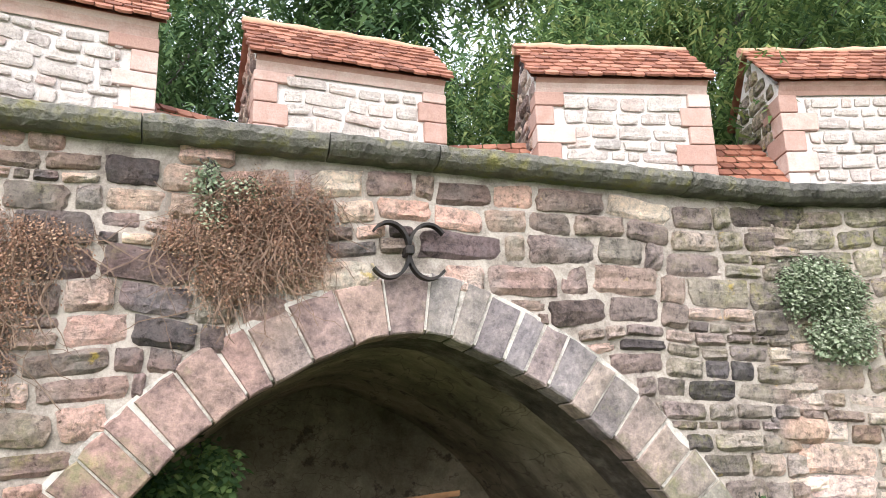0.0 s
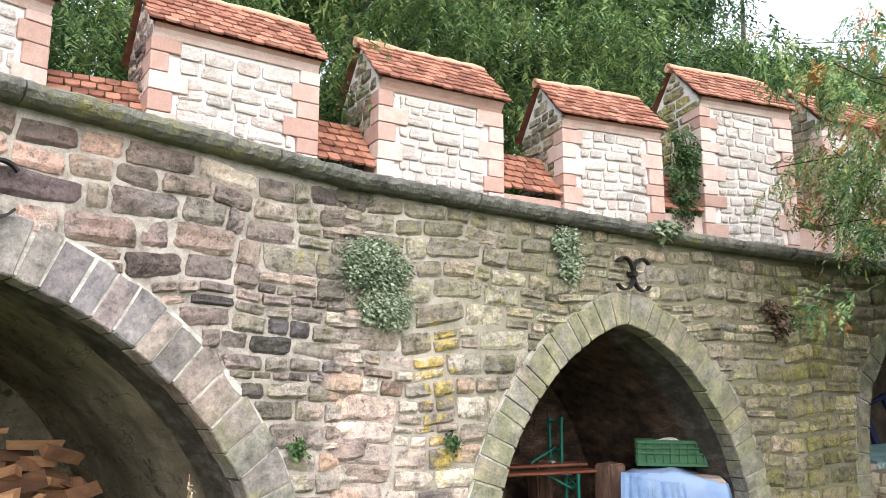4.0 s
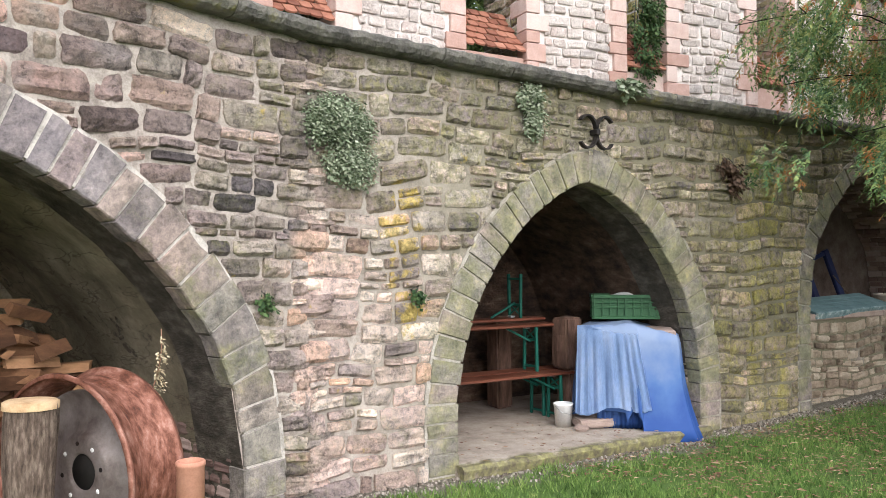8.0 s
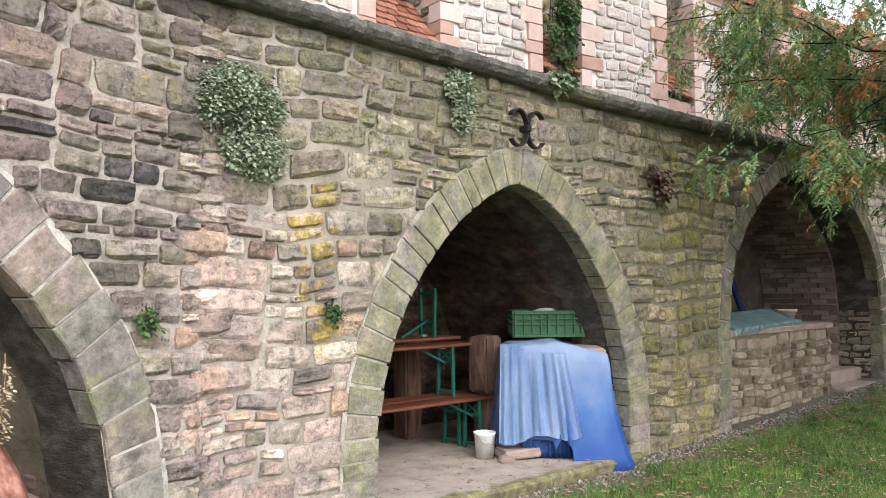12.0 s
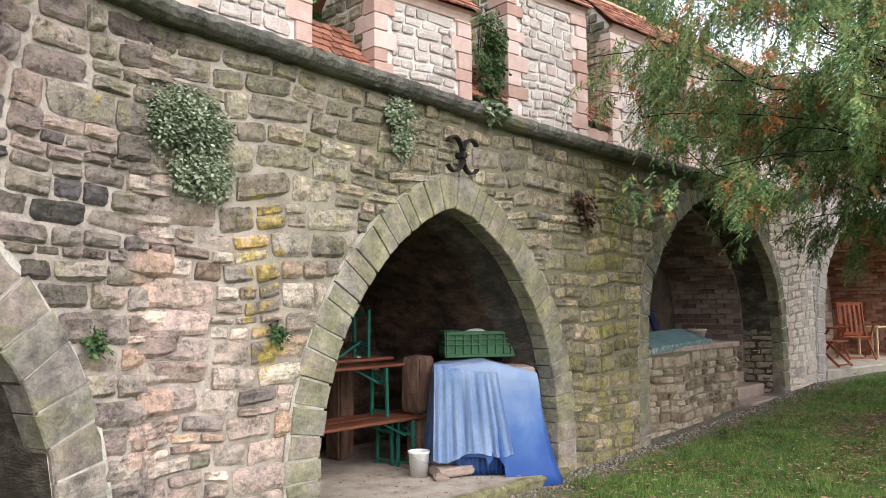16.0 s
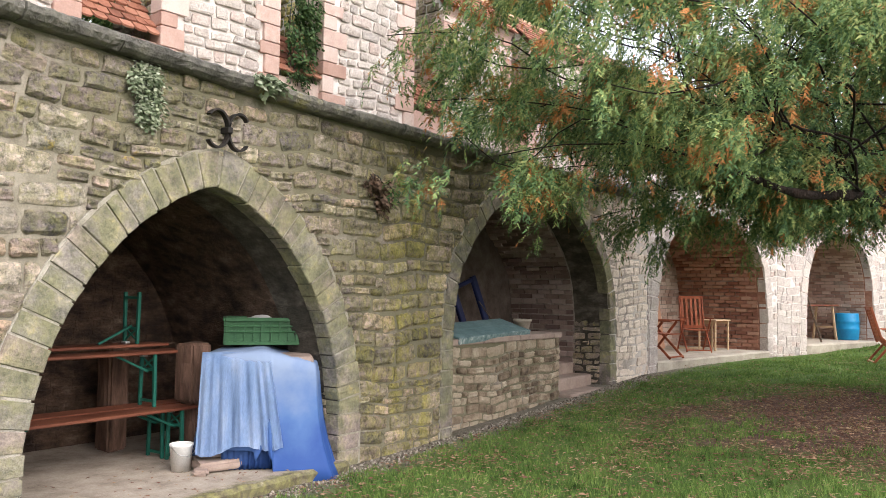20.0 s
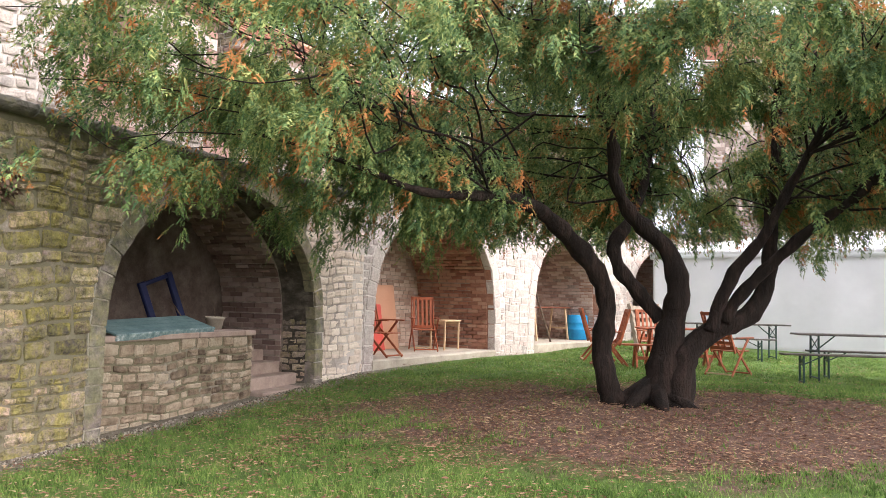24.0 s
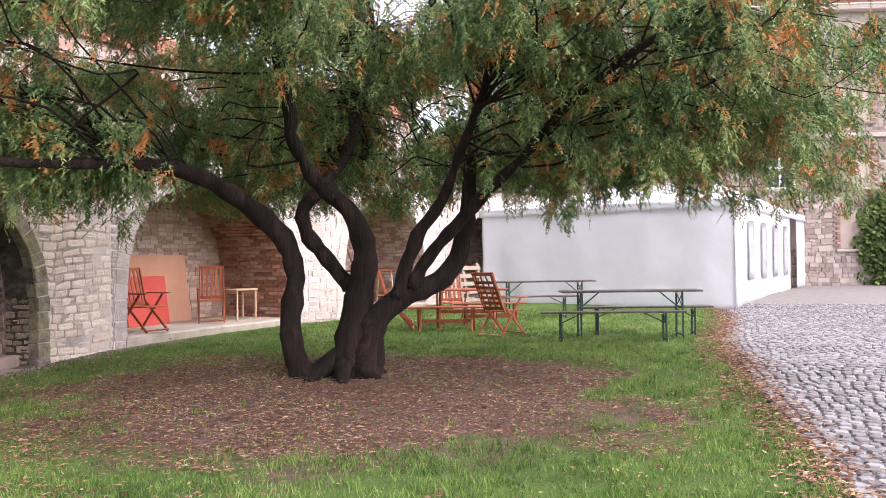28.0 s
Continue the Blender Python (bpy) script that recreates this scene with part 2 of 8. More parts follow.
def mortar_material(name, a, b, moss=0.0):
    m = Mat(name, 0.95)
    c = m.mix(ranged(m, m.noise(5, 5, 0.7), 0.36, 0.56), a, b)
    if moss:
        x, y, z = m.sep()
        k = m.math("MULTIPLY", m.math("MULTIPLY", m.math("MULTIPLY", ranged(m, x, -0.9, 0.6), ranged(m, x, 8.6, 8.2)), ranged(m, m.noise(2.2, 6, 0.7), 0.30, 0.46)), moss)
        c = m.mix(k, c, (0.17, 0.155, 0.095))
        # lime repointing of the last pier
        c = m.mix(m.math("MULTIPLY", ranged(m, x, 9.35, 9.6), 0.8), c, (0.64, 0.57, 0.51))
    g = m.noise(80, 5, 0.8)
    c = m.mix(0.5, c, m.ramp(g, [(0.3, (0.6, 0.6, 0.6)), (0.7, (1.25, 1.25, 1.25))]), "MULTIPLY")
    return m.color(c).bump(m.math("ADD", g, m.noise(9, 4)), 0.7, 0.012).m


def pale_stone_material():
    m = Mat("pale_limewashed_stone", 0.92)
    r = m.rnd()
    c = m.ramp(r, [(0.0, (0.40, 0.35, 0.32)), (0.3, (0.50, 0.45, 0.42)), (0.5, (0.38, 0.33, 0.305)), (0.68, (0.53, 0.48, 0.445)), (0.84, (0.47, 0.38, 0.345)), (1.0, (0.33, 0.305, 0.29))])
    c = m.mix(1.0, c, (1.13, 1.10, 1.07), "MULTIPLY")
    # lime smeared over the edges of the stones
    c = m.mix(m.math("MULTIPLY", ranged(m, m.noise(9, 6, 0.75), 0.47, 0.60), 0.6), c, (0.66, 0.60, 0.555))
    g = m.noise(45, 5, 0.75)
    c = m.mix(0.7, c, m.ramp(g, [(0.3, (0.5, 0.5, 0.5)), (0.5, (1, 1, 1)), (0.75, (1.35, 1.35, 1.35))]), "MULTIPLY")
    return m.color(c).bump(m.math("ADD", m.noise(18, 7, 0.75), g), 1.0, 0.018).m


def toned(name, cols, scale=8, rough=0.85, grain=60, bump=0.3, dist=0.005, stretch=(1, 1, 1), space="world", metal=0.0, mixrnd=0.0):
    """Mottled colour at two scales with fine relief."""
    m = Mat(name, rough, metal)
    v = m.pos(stretch, space)
    k = m.noise(scale, 5, 0.65, v)
    if mixrnd:
        k = m.math("ADD", m.math("MULTIPLY", k, 1 - mixrnd), m.math("MULTIPLY", m.rnd(), mixrnd))
    n = len(cols)
    c = m.ramp(k, [(0.28 + 0.44 * i / max(1, n - 1), col) for i, col in enumerate(cols)])
    g = m.noise(grain, 4, 0.75, v)
    c = m.mix(0.4, c, m.ramp(g, [(0.25, (0.55, 0.55, 0.55)), (0.55, (1, 1, 1)), (0.8, (1.3, 1.3, 1.3))]), "MULTIPLY")
    m.rough(g, rough - 0.08, min(1.0, rough + 0.08))
    return m.color(c).bump(g, bump, dist).m


STONE = old_stone_material()
VOUSSOIR = voussoir_material()
MORTAR = mortar_material("old_mortar", (0.24, 0.20, 0.17), (0.47, 0.405, 0.35), 0.9)
RING_MORTAR = mortar_material("arch_joint_mortar", (0.28, 0.25, 0.215), (0.58, 0.525, 0.47), 0.6)
PALE = pale_stone_material()
PALE_MORTAR = mortar_material("pale_mortar", (0.64, 0.57, 0.525), (0.76, 0.69, 0.645))
PALE_GREY = toned("pale_grey_rubble", [(0.55, 0.45, 0.365), (0.74, 0.625, 0.52), (0.83, 0.725, 0.62)], 9, 0.92, 50, 0.9, 0.02, mixrnd=0.35)
LOW_STONE = toned("grey_brown_rubble", [(0.12, 0.088, 0.062), (0.27, 0.205, 0.145), (0.42, 0.335, 0.245), (0.50, 0.42, 0.32)], 7, 0.92, 40, 1.0, 0.03, mixrnd=0.35)
QUOIN = toned("pink_sandstone_quoin", [(0.38, 0.235, 0.19), (0.475, 0.325, 0.275), (0.58, 0.46, 0.41)], 9, 0.9, 60, 0.7, 0.01, mixrnd=0.5)
ROOF_TILE = toned("orange_clay_tile", [(0.13, 0.05, 0.032), (0.25, 0.10, 0.062), (0.35, 0.165, 0.108)], 9, 0.85, 70, 0.3, 0.004, mixrnd=0.4)
RIDGE = toned("ridge_mortar", [(0.42, 0.24, 0.15), (0.5, 0.32, 0.22)], 8, 0.9, 60, 0.4)
CORNICE = toned("mossy_cornice_stone", [(0.06, 0.056, 0.05), (0.13, 0.12, 0.105), (0.20, 0.185, 0.155), (0.24, 0.215, 0.09)], 8, 0.95, 30, 1.0, 0.035, mixrnd=0.2)
def plaster_material():
    """Old vault plaster: tan, smoke-stained, with fallen patches and cracks."""
    m = Mat("vault_plaster", 0.95)
    c = m.ramp(m.noise(1.5, 6, 0.7), [(0.3, (0.09, 0.075, 0.05)), (0.5, (0.20, 0.168, 0.115)), (0.68, (0.36, 0.31, 0.22))])
    spots = ranged(m, m.noise(4.5, 5, 0.65), 0.60, 0.66)
    c = m.mix(m.math("MULTIPLY", spots, 0.8), c, (0.06, 0.048, 0.038))
    lines = ranged(m, m.math("ABSOLUTE", m.math("SUBTRACT", m.noise(3.2, 3, 0.6, m.pos((1, 0.3, 1.6))), 0.5)), 0.012, 0.004)
    c = m.mix(m.math("MULTIPLY", lines, 0.6), c, (0.09, 0.07, 0.05))
    g = m.noise(45, 5, 0.8)
    c = m.mix(0.5, c, m.ramp(g, [(0.3, (0.6, 0.6, 0.6)), (0.7, (1.25, 1.25, 1.25))]), "MULTIPLY")
    return m.color(c).bump(m.math("ADD", m.math("MULTIPLY", g, 0.5), m.math("SUBTRACT", m.noise(10, 4), spots)), 0.7, 0.015).m


PLASTER = plaster_material()
# arch undersides and jambs: their shade is put into this dark mottled colour
REVEAL = toned("shaded_reveal", [(0.03, 0.026, 0.02), (0.09, 0.076, 0.06), (0.22, 0.19, 0.15)], 5, 0.95, 26, 1.0, 0.05, (0.8, 0.8, 1.5))
BRICK = toned("vault_brick", [(0.24, 0.11, 0.075), (0.38, 0.19, 0.13), (0.46, 0.28, 0.20)], 6, 0.92, 70, 0.4, 0.005, mixrnd=0.6)
BRICK_PALE = toned("faded_brick", [(0.33, 0.22, 0.175), (0.46, 0.33, 0.27), (0.54, 0.42, 0.35)], 6, 0.92, 70, 0.4, 0.005, mixrnd=0.6)
BRICK_GREY = toned("sooty_brick", [(0.17, 0.11, 0.095), (0.26, 0.18, 0.155), (0.38, 0.29, 0.255)], 6, 0.92, 70, 0.4, 0.005, mixrnd=0.6)
# reddish vault brick, darkened so that its colour carries the bay's deep shade
SHADED_VAULT = toned("shaded_brick_vault", [(0.018, 0.012, 0.010), (0.06, 0.038, 0.028), (0.13, 0.08, 0.056), (0.24, 0.17, 0.12)], 5, 0.95, 26, 1.0, 0.05, (0.8, 0.8, 1.5))
BRICK_VAULT = toned("brick_vault", [(0.20, 0.095, 0.065), (0.35, 0.175, 0.12), (0.44, 0.28, 0.20)], 7, 0.92, 40, 0.8, 0.012, (0.9, 0.9, 1.4))
BRICK_MORTAR = mortar_material("brick_mortar", (0.22, 0.175, 0.145), (0.40, 0.33, 0.285))
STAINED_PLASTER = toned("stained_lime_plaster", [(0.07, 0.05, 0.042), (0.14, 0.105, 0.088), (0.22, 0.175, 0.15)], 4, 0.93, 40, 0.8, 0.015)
CONCRETE = toned("old_concrete", [(0.30, 0.26, 0.21), (0.42, 0.37, 0.30), (0.48, 0.43, 0.36)], 3, 0.92, 50, 0.5, 0.006)


# ---- building blocks ----
def from_bm(name, bm, mat, parent=None, label="", m=None):
    me = bpy.data.meshes.new(name)
    bm.normal_update()
    bm.to_mesh(me)
    bm.free()
    me.materials.append(mat)
    ob = new(name, me)
    if parent:
        ob.parent = parent
    if m is not None:
        ob.matrix_basis = m
    if label:
        ob["label"] = label
    return ob


def part(name, bm, mat, parent, label=""):
    return from_bm(name, bm, mat, parent, label)


def from_lists(name, verts, faces, mat, parent=None, label="", smooth=False):
    me = bpy.data.meshes.new(name)
    me.from_pydata([tuple(v) for v in verts], [], [tuple(f) for f in faces])
    me.materials.append(mat)
    if smooth:
        me.polygons.foreach_set("use_smooth", [True] * len(me.polygons))
    ob = new(name, me)
    if parent:
        ob.parent = parent
    if label:
        ob["label"] = label
    return ob


def thing(name, m, label, category, group="", kind=""):
    ob = new(name)
    ob.empty_display_size = 0.1
    ob.matrix_basis = m
    return tagged(ob, label, category, group, kind)


def box_bm(size, at=(0, 0, 0), bevel=0.0, rot=None, bm=None, seg=1):
    """A box with rounded edges; at is its centre."""
    b = bm or bmesh.new()
    made = bmesh.ops.create_cube(b, size=1.0)["verts"]
    mat = Matrix.Translation(at) @ (rot.to_4x4() if rot else Matrix.Identity(4)) @ Matrix.Diagonal((*size, 1))
    bmesh.ops.transform(b, matrix=mat, verts=made)
    if bevel:
        es = {e for v in made for e in v.link_edges}
        bmesh.ops.bevel(b, geom=list(es), offset=bevel, segments=seg, affect="EDGES", clamp_overlap=True)
    return b


def bar_bm(a, b, w, h, bevel=0.0, bm=None, up=(0, 0, 1)):
    """A square bar from a to b, w wide and h high."""
    a, b = Vector(a), Vector(b)
    d = b - a
    x = d.normalized()
    u = Vector(up)
    y = u.cross(x)
    if y.length < 1e-4:
        y = Vector((0, 1, 0)).cross(x)
    y.normalize()
    z = x.cross(y)
    rot = Matrix((x, y, z)).transposed()
    return box_bm((d.length, w, h), (a + b) / 2, bevel, rot, bm)


def tube_bm(points, radii, sides=10, bm=None, cap=True):
    """A tube through points with its own radius at each."""
    b = bm or bmesh.new()
    pts = [Vector(p) for p in points]
    rings = []
    side = None
    for i, p in enumerate(pts):
        d = (pts[min(i + 1, len(pts) - 1)] - pts[max(i - 1, 0)]).normalized()
        if side is None:
            side = d.orthogonal().normalized()
        side = (side - d * side.dot(d)).normalized()
        up = d.cross(side)
        r = radii[i] if hasattr(radii, "__len__") else radii
        rings.append([b.verts.new(p + (side * math.cos(2 * math.pi * k / sides) + up * math.sin(2 * math.pi * k / sides)) * r) for k in range(sides)])
    for r0, r1 in zip(rings, rings[1:]):
        for k in range(sides):
            f = b.faces.new((r0[k], r0[(k + 1) % sides], r1[(k + 1) % sides], r1[k]))
            f.smooth = True
    if cap:
        b.faces.new(rings[0][::-1])
        b.faces.new(rings[-1])
    return b


def lathe_bm(profile, sides=24, bm=None, at=(0, 0, 0)):
    """A turned shape from (radius, height) pairs."""
    b = bm or bmesh.new()
    rings = []
    for r, z in profile:
        rings.append([b.verts.new((at[0] + r * math.cos(2 * math.pi * k / sides), at[1] + r * math.sin(2 * math.pi * k / sides), at[2] + z)) for k in range(sides)] if r > 1e-5 else [b.verts.new((at[0], at[1], at[2] + z))])
    for r0, r1 in zip(rings, rings[1:]):
        for k in range(sides):
            q = [r0[k % len(r0)], r0[(k + 1) % len(r0)], r1[(k + 1) % len(r1)], r1[k % len(r1)]]
            q = list(dict.fromkeys(q))
            if len(q) > 2:
                f = b.faces.new(q)
                f.smooth = True
    return b


# ---- stones: a few shared shapes, stretched to each place ----
rng = random.Random(7)


def stone_shape(seed, rag=0.10):
    """A split facing stone, 1 x 1 in the wall's plane (x, z): a broken face towards -y with ledges, an undercut foot, its back at y = 0.5."""
    r = random.Random(seed)
    nx, nz = 8, 5
    off = Vector((seed * 3.7, seed * 1.3, 0))
    slant, taper = r.uniform(-0.10, 0.10), r.uniform(-0.14, 0.14)
    tx, tz = r.uniform(-0.20, 0.20), r.uniform(-0.05, 0.30)
    ledge = [r.uniform(-0.09, 0.09) for _ in range(nz)]
    cuts = [r.uniform(0.0, 0.16) for _ in range(4)]
    verts, faces, index = [], [], {}
    for j in range(nz):
        for i in range(nx):
            x, z = -0.5 + i / (nx - 1), -0.5 + j / (nz - 1)
            rim = i in (0, nx - 1) or j in (0, nz - 1)
            if rim:
                corner = i in (0, nx - 1) and j in (0, nz - 1)
                px = x * (1 - (r.uniform(0, rag) if abs(x) == 0.5 else 0))
                pz = z * (1 - (r.uniform(0, rag * 1.5) if abs(z) == 0.5 else 0))
                if corner:
                    k = cuts[(i > 0) * 2 + (j > 0)]
                    px, pz = px * (1 - k * 0.6), pz * (1 - k)
                y = -0.22 if j == nz - 1 else -0.04 if j == 0 else -0.16
                y += r.uniform(-0.03, 0.03)
            else:
                px, pz = x * 1.06 + r.uniform(-0.03, 0.03), z * 1.10 + r.uniform(-0.04, 0.04)
                y = -0.32 + 0.17 * noise.noise(Vector((x * 3.1, z * 3.1, 0)) + off) + ledge[j] + r.uniform(-0.025, 0.025)
            index[i, j] = len(verts)
            verts.append((px + slant * pz * 0.6, y + tx * x + tz * z * 0.5, pz * (1 + taper * px) + slant * px * 0.4))
    for j in range(nz - 1):
        for i in range(nx - 1):
            faces.append((index[i, j], index[i + 1, j], index[i + 1, j + 1], index[i, j + 1]))
    ring = [index[i, 0] for i in range(nx)] + [index[nx - 1, j] for j in range(1, nz)] + [index[i, nz - 1] for i in range(nx - 2, -1, -1)] + [index[0, j] for j in range(nz - 2, 0, -1)]
    o = len(verts)
    verts += [(verts[k][0], 0.5, verts[k][2]) for k in ring]
    n = len(ring)
    faces += [(o + k, o + (k + 1) % n, ring[(k + 1) % n], ring[k]) for k in range(n)]
    return verts, faces


STONE_SHAPES = [stone_shape(100 + k) for k in range(24)]


def brick_shape(seed):
    """A plain brick with slightly worn edges, 1 x 1 in the wall's plane."""
    r = random.Random(seed)
    o = [(sx * 0.5 * r.uniform(0.96, 1.0), sz * 0.5 * r.uniform(0.94, 1.0)) for sx, sz in ((-1, -1), (1, -1), (1, 1), (-1, 1))]
    v = [(x, 0.5, z) for x, z in o] + [(x, -0.2, z) for x, z in o] + [(x * 0.97, -0.33 + r.uniform(-0.06, 0.06), z * 0.93) for x, z in o]
    return v, [(k + 4 * lv, (k + 1) % 4 + 4 * lv, (k + 1) % 4 + 4 * lv + 4, k + 4 * lv + 4) for lv in (0, 1) for k in range(4)] + [(8, 9, 10, 11)]


BRICK_SHAPES = [brick_shape(200 + k) for k in range(8)]


def shape_mesh(name, shape, mat):
    me = bpy.data.meshes.new(name)
    me.from_pydata(shape[0], [], shape[1])
    me.materials.append(mat)
    return me


MESH_CACHE = {}


def lay_stones(parent, rects, mat, name, depth=0.07, singles=300, near=None, plain=False):
    """rects: (x, z, w, h, y, tilt) in the parent's own frame, x, z the centre. The nearest become parts, the rest one joined part."""
    r = random.Random(len(rects))
    if near is not None:
        rects = sorted(rects, key=lambda q: near(q[0], q[1]))
    jv, jf = [], []
    key = (mat.name, name == "brick" or plain)
    shapes = BRICK_SHAPES if name == "brick" or plain else STONE_SHAPES
    if key not in MESH_CACHE:
        MESH_CACHE[key] = [shape_mesh(name, s, mat) for s in shapes]
    for i, (x, z, w, h, y, tilt) in enumerate(rects):
        k = r.randrange(len(shapes))
        d = depth * r.uniform(0.7, 1.35)
        m = Matrix.Translation((x, y, z)) @ Matrix.Rotation(tilt, 4, "Y") @ Matrix.Rotation(r.uniform(-0.05, 0.05), 4, "X") @ Matrix.Rotation(r.uniform(-0.05, 0.05), 4, "Z") @ Matrix.Diagonal((w, d, h, 1))
        if i < singles:
            ob = new(name, MESH_CACHE[key][k])
            ob.parent = parent
            ob.matrix_basis = m
        else:
            off = len(jv)
            jv += [m @ Vector(v) for v in shapes[k][0]]
            jf += [tuple(a + off for a in f) for f in shapes[k][1]]
    if jf:
        ob = from_lists(name + "_infill", jv, jf, mat, parent)
        ob["kind"] = "stuff"


def courses(x0, x1, z0, z1, blocked, lo=0.075, hi=0.15, wide=(0.14, 0.42), joint=0.016, seed=1, wave=0.02):
    """Rough courses of stones between x0 and x1; blocked(z0, z1) gives the spans that openings and arch rings take."""
    r = random.Random(seed)
    out = []
    z = z0
    while z < z1 - 0.03:
        h = min(r.uniform(lo, hi), z1 - z)
        if z1 - z - h < 0.04:
            h = z1 - z
        spans, a = [], x0
        for b0, b1 in sorted(blocked(z, z + h)):
            if b0 > a:
                spans.append((a, min(b0, x1)))
            a = max(a, b1)
        if a < x1:
            spans.append((a, x1))
        for s0, s1 in spans:
            x = s0
            while x < s1 - 0.03:
                w = r.uniform(*wide) * (1.25 if h > 0.11 else 0.9)
                if s1 - x - w < wide[0] * 0.6:
                    w = s1 - x
                wob = wave * math.sin(x * 2.1 + z * 3) + wave * 0.6 * math.sin(x * 5.3 + z * 1.7)
                if h > 0.115 and w > 0.16 and r.random() < 0.05:
                    for q in (0.26, 0.74):
                        out.append((x + w / 2, z + h * q + wob, w - joint, h * 0.5 - joint, 0.0, r.uniform(-0.04, 0.04)))
                else:
                    out.append((x + w / 2, z + h / 2 + wob + r.uniform(-0.006, 0.006), w - joint, h - joint * r.uniform(0.6, 1.3), 0.0, r.uniform(-0.05, 0.05)))
                x += w
        z += h
    return out


def rubble(x0, x1, z0, z1, blocked, band=(0.12, 0.20), split=0.3, aspect=(1.3, 3.1), joint=0.016, seed=1, wave=0.022, under=0.0):
    """Uneven rubble: wavy bands, in which short lengths hold one tall stone or two thin ones above each other."""
    r = random.Random(seed)
    out = []

    def rise(x, z):
        return wave * (math.sin(x * 1.9 + z * 2.7 + seed) + 0.7 * math.sin(x * 4.6 + z * 1.3) + 0.35 * math.sin(x * 9.1 + seed))

    z = z0
    while z < z1 - 0.03:
        H = min(r.uniform(*band), z1 - z)
        if z1 - z - H < 0.05:
            H = z1 - z
        x = x0 - r.uniform(0, 0.25)
        while x < x1:
            W = r.uniform(0.35, 0.95)
            k = r.uniform(0.36, 0.64)
            two = H > 0.15 and r.random() < split
            for a, b in ((0, k), (k, 1)) if two else ((0, 1),):
                za, zb = z + H * a, z + H * b
                h = zb - za
                spans, q = [], max(x, x0)
                end = min(x + W, x1)
                for b0, b1 in sorted(blocked(za, zb)):
                    b0, b1 = b0 + under, b1 - under
                    if b0 > q:
                        spans.append((q, min(b0, end)))
                    q = max(q, b1)
                if q < end:
                    spans.append((q, end))
                for s0, s1 in spans:
                    u = s0
                    while u < s1 - 0.035:
                        w = min(0.52, max(0.085, h * r.uniform(*aspect)))
                        if s1 - u - w < 0.10:
                            w = s1 - u
                        c = u + w / 2
                        slope = (rise(c + 0.05, z) - rise(c - 0.05, z)) / 0.1
                        out.append((c, (za + zb) / 2 + rise(c, z) + r.uniform(-0.005, 0.005), w - joint * r.uniform(0.5, 1.5), h - joint * r.uniform(0.4, 1.4), r.uniform(-0.010, 0.012), -slope + r.uniform(-0.035, 0.035)))
                        u += w
            x += W
        z += H
    return out


class Arch:
    """An opening: its centre along the wall, and half its outline as (distance from the centre, height), from the crown to the foot."""

    def __init__(self, c, half, ring=0.3, base=0.0):
        self.c, self.half, self.ring, self.base = c, half, ring, base
        self.hw = half[-1][0]

    def top(self, s):
        d = abs(s - self.c)
        xs = [p[0] for p in self.half]
        return float(np.interp(d, xs, [p[1] for p in self.half])) if d < self.hw else None

    def outline(self, n=26):
        """Points from the left foot over the crown to the right foot, evenly spaced, with outward normals."""
        pts = [(-d, z) for d, z in reversed(self.half)] + [(d, z) for d, z in self.half[1:]]
        pts = [(-self.half[-1][0], self.base)] + pts + [(self.half[-1][0], self.base)]
        pts = np.array(pts)
        # rounded by sampling a smooth path
        seg = np.r_[0, np.cumsum(np.linalg.norm(np.diff(pts, axis=0), axis=1))]
        u = np.linspace(0, seg[-1], n + 1)
        q = np.c_[np.interp(u, seg, pts[:, 0]), np.interp(u, seg, pts[:, 1])]
        t = np.gradient(q, axis=0)
        nrm = np.c_[-t[:, 1], t[:, 0]] / np.linalg.norm(t, axis=1)[:, None]
        return q + (self.c, 0), nrm

    def blocked(self, z0, z1):
        q, nrm = self.outline(60)
        o = q + nrm * (self.ring + 0.005)
        out = []
        xs = [p[0] for p in o if z0 - 0.03 <= p[1] <= z1 + 0.03]
        top = max(p[1] for p in o)
        if z0 > top:
            return []
        L = [p for p in o if p[0] <= self.c]
        R = [p for p in o if p[0] >= self.c]
        zz = (z0 + z1) / 2
        lx = float(np.interp(zz, *zip(*sorted((p[1], p[0]) for p in L)))) if zz < top else self.c
        rx = float(np.interp(zz, *zip(*sorted((p[1], p[0]) for p in R)))) if zz < top else self.c
        return [(lx, rx)] if rx > lx else []


